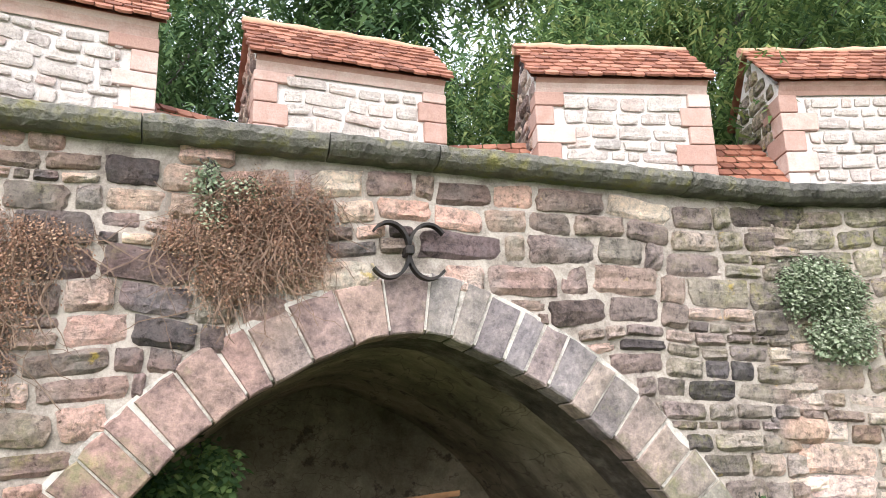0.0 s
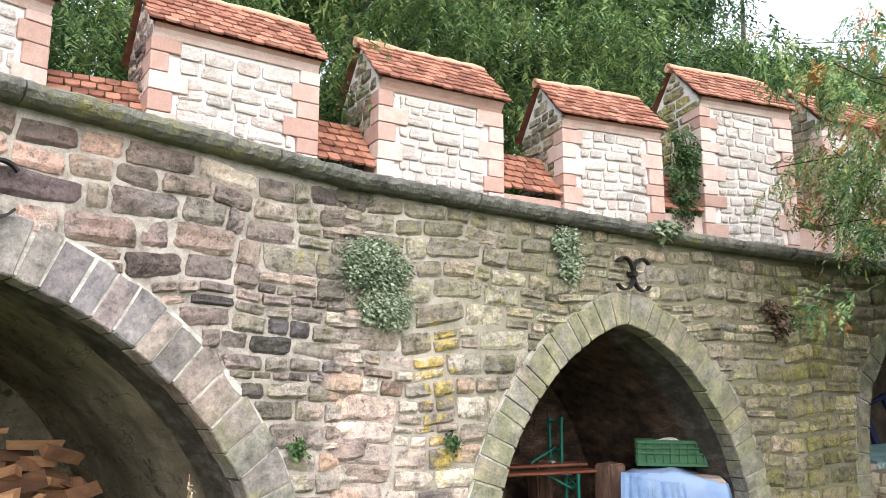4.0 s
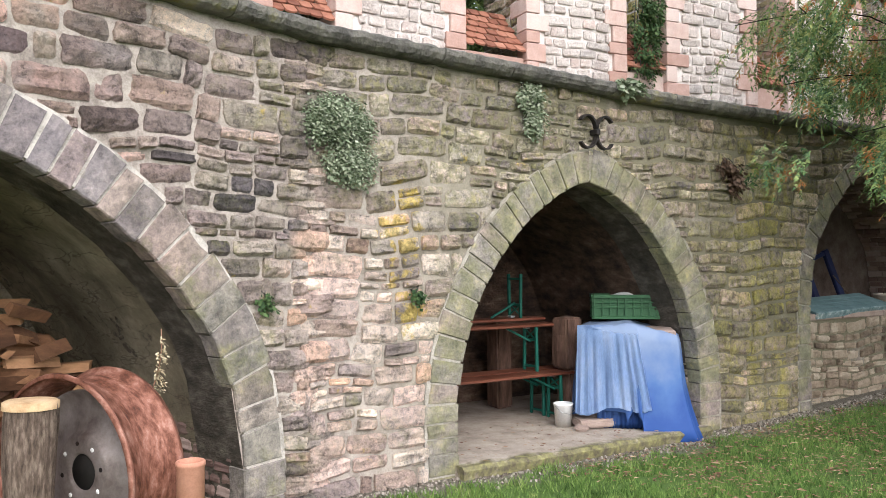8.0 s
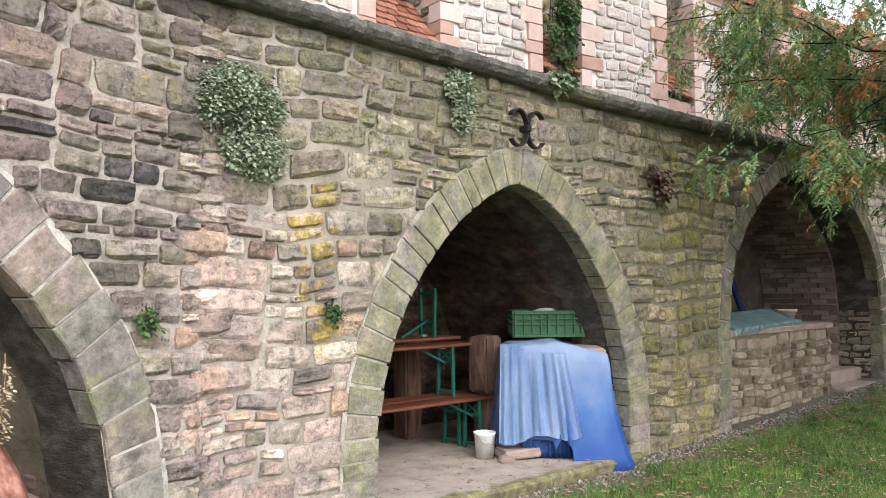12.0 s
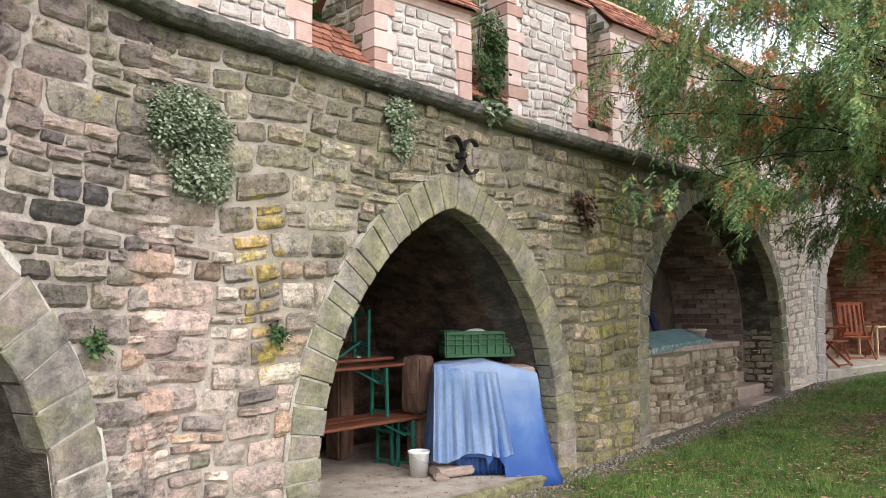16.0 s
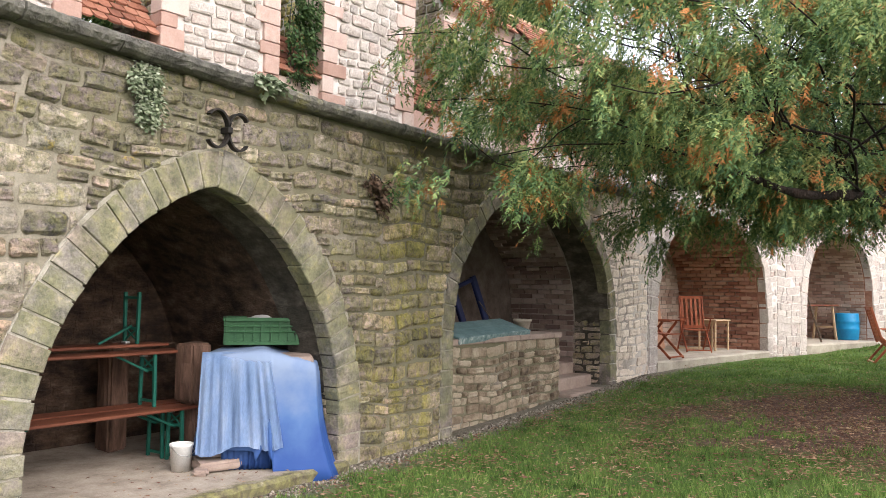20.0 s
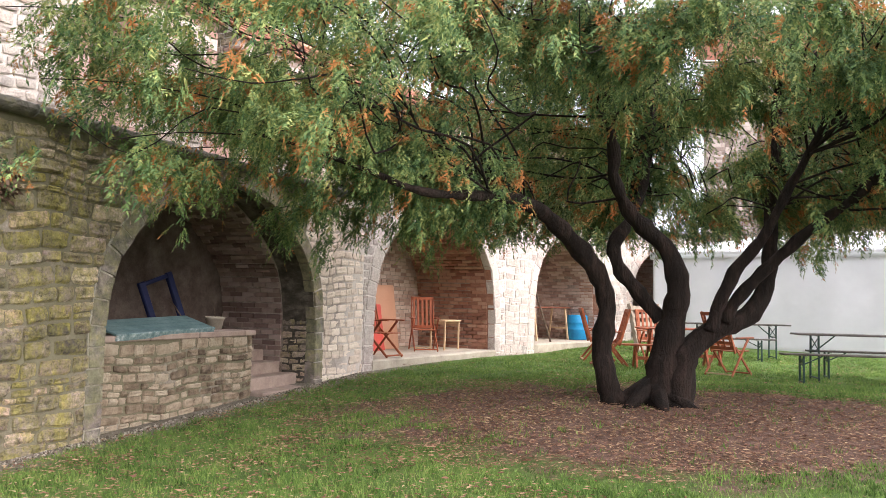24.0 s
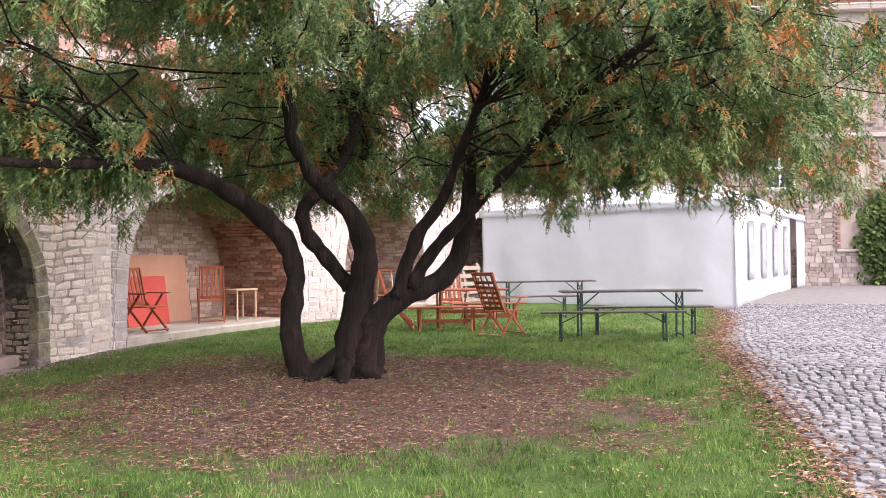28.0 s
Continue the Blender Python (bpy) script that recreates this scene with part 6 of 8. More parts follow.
# flat stones beside it
for k, (x, y, w, d, h, z, rot) in enumerate(((1.98, 0.74, 0.30, 0.2, 0.09, 0.0, 12), (1.90, 0.46, 0.36, 0.24, 0.08, 0.0, -20), (1.72, 0.42, 0.18, 0.13, 0.05, 0.0, 40))):
    bm = box_bm((w, d, h), (0, 0, h / 2), 0.02, seg=2)
    for v in bm.verts:
        v.co += Vector((1, 1, 0.6)) * 0.022 * noise.noise(v.co * 9 + Vector((k, 0, 0)))
    ob = from_bm("loose_stone", bm, CEMENT_RUBBLE, m=pose(x, y, z + 0.01, 0, 0, rot))
    tagged(ob, "loose flat building stone on the floor", "stone", "loose stones by the bucket")
# stacked wooden blocks
TIMBER = toned("red_brown_timber", [(0.05, 0.028, 0.02), (0.12, 0.068, 0.048), (0.22, 0.13, 0.095)], 14, 0.9, 60, 0.8, 0.012, (1, 1, 0.2))
for z, h, w, x in ((0.0, 0.50, 0.20, 2.10), (0.50, 0.52, 0.24, 2.06), (0.0, 1.0, 0.2, 1.80)):
    bm = box_bm((w, 0.22, h), (0, 0, h / 2), 0.02, seg=2)
    bmesh.ops.subdivide_edges(bm, edges=bm.edges[:], cuts=2, use_grid_fill=True)
    for v in bm.verts:
        v.co += Vector((1, 1, 0.3)) * 0.03 * noise.noise(v.co * 7 + Vector((0, h, 0)))
    ob = from_bm("wooden_block", bm, TIMBER, m=pose(x, 1.02 if x > 2 else 1.85, z + 0.005, 0, 0, 15 * z))
    tagged(ob, "rough weathered timber block", "timber", "stacked timber blocks")

# ---- third bay: low stone wall, steps, lid, frame, pot ----
low = from_bm("low_wall", box_bm((2.62, 1.5, 1.45), (1.31, 0.75, 0.225)), MORTAR, m=pose(4.64, 0.10, 0.0))
tagged(low, "low rubble wall of a raised basin with a flat coping", "wall", kind="structure")
r3 = random.Random(17)
x = 0.0
while x < 2.6:
    w = min(r3.uniform(0.5, 0.9), 2.66 - x)
    part("coping", box_bm((w - 0.01, 0.42, 0.07), (x + w / 2, 0.17, 0.955), 0.012), CEMENT_RUBBLE, low)
    x += w
for k in range(4):
    ob = block(f"steps_{k + 1}", pose(7.34, -0.05 + 0.30 * k, -0.2), (1.25, 0.34 + (1.2 if k == 3 else 0), 0.36 + 0.16 * k), CEMENT_RUBBLE, "worn pinkish stone step", "step", 0.015)
lid = thing("basin_cover", pose(5.64, 0.30, 1.06, 17, -1.5, 2), "weathered teal painted wooden lid lying on the low wall", "lid")
for k in range(4):
    part("plank", box_bm((1.62, 0.108, 0.03), (0, -0.165 + 0.11 * k, 0.02), 0.005), TEAL_PAINT, lid)
for x in (-0.55, 0.55):
    part("batten", box_bm((0.09, 0.42, 0.03), (x, 0, -0.012), 0.004), TEAL_PAINT, lid)
part("rim", box_bm((1.64, 0.03, 0.075), (0, -0.235, 0.0), 0.006), TEAL_CHIPPED, lid)
fr = thing("metal_frame", pose(6.95, 1.25, 0.99, -10, -17, 0), "dark blue metal frame leaning at the back of the bay", "frame")
for x in (-0.22, 0.30):
    part("upright", box_bm((0.11, 0.06, 0.70), (x, 0, 0.35), 0.012), NAVY, fr)
part("crossbar", box_bm((0.63, 0.045, 0.06), (0.04, 0, 0.66), 0.01), NAVY, fr)
pot = thing("flower_pot", pose(7.05, 0.55, 0.99), "small weathered clay flower pot with a bare stick", "flower pot")
part("pot", lathe_bm([(0.0, 0.0), (0.085, 0.0), (0.115, 0.13), (0.128, 0.132), (0.13, 0.165), (0.112, 0.165), (0.105, 0.13), (0.0, 0.125)], 22), CONCRETE, pot)
part("stick", tube_bm([(0.01, 0, 0.12), (0.0, 0.02, 0.26), (-0.02, 0.02, 0.36)], [0.008, 0.006, 0.004], 6), LOG_BARK, pot)
stk = thing("bare_stick", pose(6.82, 0.75, 0.97), "thin dry stick leaning by the pot", "stick")
part("stem", tube_bm([(0, 0, 0), (-0.06, 0.15, 0.22), (-0.12, 0.28, 0.42)], [0.012, 0.01, 0.006], 6), LOG_BARK, stk)


# ---- folding chairs, picnic set, beer table ----
def folding_chair(m, label="red-brown slatted wooden folding chair with armrests", recline=14, slats=5, horizontal=False):
    """The chair faces -y."""
    t = thing("folding_chair", m, label, "chair")
    Wd = 0.50
    tilt = math.tan(radians(recline))
    for s in (-1, 1):
        x = s * Wd / 2
        part("front_leg", bar_bm((x, 0.34, 0.02), (x, -0.16, 0.64), 0.022, 0.042, 0.004), RED_WOOD, t)
        part("back_leg", bar_bm((x * 0.92, -0.30, 0.02), (x * 0.92, 0.20, 0.50), 0.022, 0.042, 0.004), RED_WOOD, t)
        part("armrest", box_bm((0.055, 0.52, 0.024), (x, -0.06, 0.655), 0.008), RED_WOOD, t)
        part("back_post", bar_bm((x * 0.88, 0.18, 0.40), (x * 0.88, 0.18 + 0.68 * tilt, 1.08), 0.024, 0.045, 0.004), RED_WOOD, t)
    for k in range(6):
        part("seat_slat", box_bm((Wd * 0.84, 0.058, 0.018), (0, -0.24 + 0.078 * k, 0.43), 0.004), RED_WOOD, t)
    for z in (0.48, 1.05):
        part("back_rail", box_bm((Wd * 0.84, 0.022, 0.06), (0, 0.18 + (z - 0.40) * tilt, z), 0.004), RED_WOOD, t)
    if horizontal:
        for k in range(5):
            z = 0.57 + 0.085 * k
            part("back_slat", box_bm((Wd * 0.84, 0.016, 0.05), (0, 0.18 + (z - 0.40) * tilt, z), 0.004), RED_WOOD, t)
    for k in range(slats):
        x = -Wd * 0.35 + Wd * 0.70 * k / (slats - 1)
        part("back_slat", bar_bm((x, 0.18 + 0.10 * tilt, 0.50), (x, 0.18 + 0.64 * tilt, 1.04), 0.045 if not horizontal else 0.03, 0.016, 0.003, up=(0, 1, 0)), RED_WOOD, t)
    for y, z in ((0.33, 0.05), (-0.29, 0.05)):
        part("stretcher", box_bm((Wd * 0.95, 0.03, 0.025), (0, y, z), 0.004), PALE_WOOD if y > 0 else RED_WOOD, t)
    return t


G = ground_z
c1 = folding_chair(pose(11.0, 0.10, 0.42, 0, 0, -8), "red-brown folding chair seen from its side, in the bay")
c2 = folding_chair(pose(13.1, 0.22, 0.42, 0, 0, -56), "red-brown slatted folding chair in the bay")
side_table = thing("side_table", M4 @ pose(3.75, 0.75, 0.42), "small pale wooden side table", "table")
part("top", box_bm((0.62, 0.42, 0.03), (0, 0, 0.60), 0.006), PALE_WOOD, side_table)
for x in (-0.27, 0.27):
    for y in (-0.17, 0.17):
        part("leg", bar_bm((x, y, 0), (x, y, 0.585), 0.035, 0.035, 0.004), PALE_WOOD, side_table)
    part("apron", box_bm((0.02, 0.34, 0.06), (x, 0, 0.555)), PALE_WOOD, side_table)
pnl = thing("leaning_board", M4 @ pose(2.35, 1.55, 0.42, -8, 0, 0), "tan board leaning at the back of the bay", "board")
part("board", box_bm((1.75, 0.03, 1.32), (0, 0, 0.66), 0.004), TAN_BOARD, pnl)
red = thing("red_sheet", M4 @ pose(2.0, 1.36, 0.42, -9, 0, 0), "flat red sheet leaning on the tan board", "board")
part("sheet", box_bm((0.98, 0.02, 0.92), (0, 0, 0.46), 0.004), RED_BOARD, red)

c3 = folding_chair(pose(12.95, -5.55, G(12.95, -5.55) - 0.01, 0, 0, 62), "reclined red-brown folding chair with a lattice back on the grass", 26, 4, True)
c4 = folding_chair(pose(14.9, -2.9, G(14.9, -2.9) - 0.01, 0, 0, 20), "red-brown folding chair on the grass by the arcade", 16)
c5 = folding_chair(pose(15.4, -3.9, G(15.4, -3.9) - 0.01, 0, 0, -60), "red-brown folding chair beside the picnic table", 16)
c6 = folding_chair(pose(13.6, -3.35, G(13.6, -3.35) - 0.01, 0, 0, 200), "red-brown folding chair facing the picnic table", 16)
for c in (c1, c2, c3, c4, c5, c6):
    c["group"] = "folding wooden chairs"


def picnic_table(m):
    t = thing("picnic_table", m, "red-brown wooden picnic table with crossed legs", "table")
    for k in range(5):
        part("top_plank", box_bm((1.5, 0.135, 0.03), (0, -0.28 + 0.14 * k, 0.735), 0.005), RED_WOOD, t)
    for s in (-1, 1):
        x = s * 0.55
        part("leg", bar_bm((x, -0.34, 0.0), (x, 0.28, 0.72), 0.04, 0.08, 0.005), RED_WOOD, t)
        part("leg", bar_bm((x - s * 0.045, 0.34, 0.0), (x - s * 0.045, -0.28, 0.72), 0.04, 0.08, 0.005), RED_WOOD, t)
    part("stretcher", box_bm((1.1, 0.04, 0.07), (0, 0, 0.33), 0.005), RED_WOOD, t)
    return t


def picnic_bench(m):
    t = thing("picnic_bench", m, "low red-brown wooden bench beside the picnic table", "bench", "picnic benches")
    for k in range(2):
        part("seat_plank", box_bm((1.45, 0.13, 0.03), (0, -0.07 + 0.14 * k, 0.44), 0.005), RED_WOOD, t)
    for s in (-1, 1):
        x = s * 0.5
        part("leg", bar_bm((x, -0.16, 0.0), (x, 0.10, 0.43), 0.035, 0.07, 0.004), RED_WOOD, t)
        part("leg", bar_bm((x - s * 0.04, 0.16, 0.0), (x - s * 0.04, -0.10, 0.43), 0.035, 0.07, 0.004), RED_WOOD, t)
    part("stretcher", box_bm((0.95, 0.03, 0.06), (0, 0, 0.2), 0.004), RED_WOOD, t)
    return t


picnic_table(pose(14.2, -4.55, G(14.2, -4.55) - 0.01, 0, 0, 108))
picnic_bench(pose(13.55, -4.35, G(13.55, -4.35) - 0.01, 0, 0, 106))
picnic_bench(pose(14.95, -4.8, G(14.95, -4.8) - 0.01, 0, 0, 109))

DARK_BOARD = toned("dark_weathered_board", [(0.03, 0.026, 0.024), (0.07, 0.058, 0.05), (0.12, 0.10, 0.085)], 9, 0.55, 60, 0.2, 0.003, (0.2, 1, 1))
DARK_GREEN = toned("dark_green_steel", [(0.012, 0.03, 0.026), (0.022, 0.055, 0.045)], 8, 0.5, 60, 0.1)
tb = bench("beer_table", (2.2, 0.5), 0.77, "long dark folding beer table with green steel legs on the grass", "table", wood=DARK_BOARD, steel=DARK_GREEN, m=pose(12.95, -7.62, G(12.95, -7.62), 0, 0, 106))
f1 = bench(wood=DARK_BOARD, steel=DARK_GREEN, m=pose(12.36, -7.42, G(12.36, -7.42) - 0.005, 0, 0, 106))
f2 = copy_thing(f1, pose(13.55, -7.82, G(13.55, -7.82) - 0.005, 0, 0, 106))
tb2 = copy_thing(tb, pose(17.1, -5.44, G(17.1, -5.44), 0, 0, 112))
f3 = copy_thing(f1, pose(16.5, -5.2, G(16.5, -5.2), 0, 0, 112))
for b in (f1, f2, f3):
    b["group"], b["label"] = "beer benches on the lawn", "narrow folding beer bench standing on the grass"

# ---- fifth and sixth bays ----
br = thing("plastic_barrel", M5 @ pose(4.0, 0.55, 0.5), "bright blue plastic barrel in the bay", "barrel")
part("body", lathe_bm([(0.0, 0.0), (0.24, 0.0), (0.26, 0.03), (0.275, 0.25), (0.285, 0.27), (0.275, 0.29), (0.275, 0.42), (0.285, 0.44), (0.275, 0.46), (0.26, 0.62), (0.25, 0.64), (0.23, 0.64), (0.0, 0.635)], 28), BLUE_PLASTIC, br)
wk = thing("trestle_table", M5 @ pose(3.0, 0.95, 0.5), "trestle table with a dark top and pale legs", "table")
part("top", box_bm((1.7, 0.6, 0.04), (0, 0, 0.82), 0.006), BENCH_WOOD, wk)
for x in (-0.72, 0.72):
    for y in (-0.24, 0.24):
        part("leg", bar_bm((x, y * 1.2, 0), (x, y * 0.8, 0.80), 0.045, 0.045, 0.004), PALE_WOOD, wk)
    part("rail", box_bm((0.03, 0.5, 0.04), (x, 0, 0.3)), PALE_WOOD, wk)
pl_ = thing("leaning_pole", M5 @ pose(1.75, 0.25, 0.5), "long wooden pole leaning in the arch", "pole")
part("stem", tube_bm([(0.5, 0.0, 0.0), (-0.35, 0.1, 1.75)], [0.022, 0.02], 8), LOG_BARK, pl_)
GREY_WOOD = toned("weathered_grey_wood", [(0.22, 0.17, 0.13), (0.33, 0.27, 0.215)], 8, 0.8, 60, 0.3)
plt = thing("wooden_pallet", pose(17.8, -3.55, G(17.8, -3.55) + 0.0, -14, 0, -30), "grey wooden pallet leaning upright", "pallet")
for k in range(6):
    part("slat", box_bm((1.1, 0.02, 0.10), (0, -0.06, 0.08 + 0.19 * k), 0.004), GREY_WOOD, plt)
for x in (-0.5, 0, 0.5):
    part("bearer", box_bm((0.08, 0.09, 1.15), (x, 0, 0.575), 0.004), GREY_WOOD, plt)


# ---- the white party tent ----
def tent_cloth(name, col, trans):
    m = Mat(name, 0.5)
    c = m.ramp(m.noise(1.3, 4), [(0.3, tuple(k * 0.93 for k in col)), (0.7, col)])
    m.color(c)
    tr = m.n("ShaderNodeBsdfTranslucent")
    m.link(c, tr.inputs[0])
    mx = m.n("ShaderNodeMixShader")
    mx.inputs[0].default_value = trans
    m.link(m.b.outputs[0], mx.inputs[1])
    m.link(tr.outputs[0], mx.inputs[2])
    m.link(mx.outputs[0], m.t.nodes["Material Output"].inputs[0])
    m.bump(m.noise(1.1, 3, 0.45, m.pos((1, 1, 0.8))), 0.5, 0.10)
    return m.m


TENT_WHITE = tent_cloth("white_tent_fabric", (0.90, 0.90, 0.91), 0.12)
TENT_CLEAR = toned("clear_tent_film", [(0.60, 0.62, 0.65), (0.74, 0.75, 0.77)], 3, 0.3, 40, 0.2)
TENT_SHADE = toned("tent_inside_shade", [(0.16, 0.15, 0.14), (0.24, 0.22, 0.2)], 3, 0.9)
POLE_WHITE = toned("white_tube", [(0.6, 0.6, 0.6), (0.72, 0.72, 0.72)], 5, 0.4)


def cloth_panel(parent, name, a, b, z0, z1, mat, seed, wave=0.03, cols=26, rows=10):
    """A hanging cloth from a to b, with soft folds."""
    a, b = Vector(a), Vector(b)
    d = b - a
    nrm = Vector((d.y, -d.x, 0)).normalized()
    bm = bmesh.new()
    g = []
    for j in range(rows + 1):
        v = j / rows
        row = []
        for i in range(cols + 1):
            u = i / cols
            p = a + d * u
            w = wave * (0.4 + 0.8 * (1 - v)) * (math.sin(u * d.length * 4.1 + seed) * 0.5 + noise.noise(Vector((u * d.length * 1.6, v * 2.0, seed))) * 1.4)
            row.append(bm.verts.new((p.x + nrm.x * w, p.y + nrm.y * w, z0 + (z1 - z0) * v)))
        g.append(row)
    for r0, r1 in zip(g, g[1:]):
        for i in range(cols):
            f = bm.faces.new((r0[i], r0[i + 1], r1[i + 1], r1[i]))
            f.smooth = True
    bmesh.ops.solidify(bm, geom=bm.faces[:], thickness=0.006)
    return part(name, bm, mat, parent)


def tent():
    A, B = Vector((20.3, -3.2, 0)), Vector((18.75, -9.4, 0))
    along_v = (B - A).normalized()
    back = Vector((-along_v.y, along_v.x, 0))
    C, D = B + back * 10.6, A + back * 10.6
    z0, z1, zr = 0.36, 2.82, 3.75
    t = thing("party_tent", pose(0, 0, 0), "white party tent with plain side walls and a peaked roof", "tent")
    cloth_panel(t, "side_wall", A, B, z0 - 0.03, z1, TENT_WHITE, 3, 0.05, 90, 14)
    # the end with its windows and open door flap
    E1, E2 = B.lerp(C, 0.70), B.lerp(C, 0.80)
    cloth_panel(t, "end_wall", B, E1, z0 + 0.02, z1, TENT_WHITE, 7, 0.02)
    cloth_panel(t, "end_wall", E2, C, z0 + 0.15, z1, TENT_WHITE, 8, 0.02)
    # added dark sheet in the door gap, coloured as the tent's shaded inside
    cloth_panel(t, "door_opening", E1 + Vector((0, 0.15, 0)), E2 + Vector((0, 0.15, 0)), z0 + 0.1, z1, TENT_SHADE, 9, 0.0)
    for k, u in enumerate((0.12, 0.27, 0.42, 0.57)):
        p, q = B.lerp(C, u), B.lerp(C, u + 0.06)
        off = Vector((along_v.x, along_v.y, 0)) * 0.04
        w = cloth_panel(t, "window", p + off, q + off, 1.0, 2.4, TENT_CLEAR, 20 + k, 0.004, 6, 6)
        for z in (1.5, 1.9):
            part("window_bar", bar_bm((p + off * 1.4) + Vector((0, 0, z)), (q + off * 1.4) + Vector((0, 0, z)), 0.01, 0.03), TENT_WHITE, w)
    cloth_panel(t, "back_wall", C, D, z0, z1, TENT_WHITE, 11, 0.03)
    cloth_panel(t, "end_wall", D, A, z0, z1, TENT_WHITE, 12, 0.03)
    # hipped roof with a scalloped fringe
    r1, r2 = A.lerp(D, 0.5).lerp(B.lerp(C, 0.5), 0.28), A.lerp(D, 0.5).lerp(B.lerp(C, 0.5), 0.72)
    out = 0.06
    cs = [A - along_v * out - back * out, B + along_v * out - back * out, C + along_v * out + back * out, D - along_v * out + back * out]
    bm = bmesh.new()
    cv = [bm.verts.new((c.x, c.y, z1 + 0.02)) for c in cs]
    rv = [bm.verts.new((c.x, c.y, zr)) for c in (r1, r2)]
    for f in ((cv[0], cv[1], rv[1], rv[0]), (cv[1], cv[2], rv[1]), (cv[2], cv[3], rv[0], rv[1]), (cv[3], cv[0], rv[0])):
        bm.faces.new(f)
    bmesh.ops.subdivide_edges(bm, edges=bm.edges[:], cuts=5, use_grid_fill=True)
    for v in bm.verts:
        v.co.z += 0.03 * noise.noise(v.co * 1.1) - 0.02
    bmesh.ops.solidify(bm, geom=bm.faces[:], thickness=0.006)
    part("roof", bm, TENT_WHITE, t)
    for p, q in zip(cs, cs[1:] + cs[:1]):
        cloth_panel(t, "fringe", p, q, z1 - 0.16, z1 + 0.03, TENT_WHITE, 15, 0.02, 30, 2)
    for c in (A, B, C, D, A.lerp(B, 1 / 3), A.lerp(B, 2 / 3)):
        part("pole", tube_bm([c + back * 0.12 + Vector((0, 0, z0 - 0.05)), c + back * 0.12 + Vector((0, 0, z1))], 0.02, 8), POLE_WHITE, t)


tent()


# ---- the brick and stone building at the end of the yard ----
FACADE = mortar_material("facade_mortar", (0.30, 0.25, 0.22), (0.41, 0.35, 0.31))
FACADE_STONE = toned("facade_stone", [(0.24, 0.185, 0.16), (0.34, 0.275, 0.24), (0.42, 0.36, 0.315)], 3, 0.92, 50, 0.5, 0.01, mixrnd=0.6)
RED_BRICK = toned("facade_brick", [(0.30, 0.18, 0.15), (0.36, 0.225, 0.185), (0.41, 0.28, 0.235)], 4, 0.9, 60, 0.4, 0.005, mixrnd=0.6)
FILL_PLASTER = toned("window_fill_plaster", [(0.36, 0.28, 0.24), (0.44, 0.35, 0.30)], 3, 0.92, 50, 0.3)
WINDOW_GLASS = toned("dark_window_glass", [(0.02, 0.025, 0.03), (0.05, 0.055, 0.06)], 3, 0.08, 40, 0.05)
WHITE_FRAME = toned("white_window_frame", [(0.55, 0.52, 0.48), (0.65, 0.62, 0.58)], 5, 0.6)


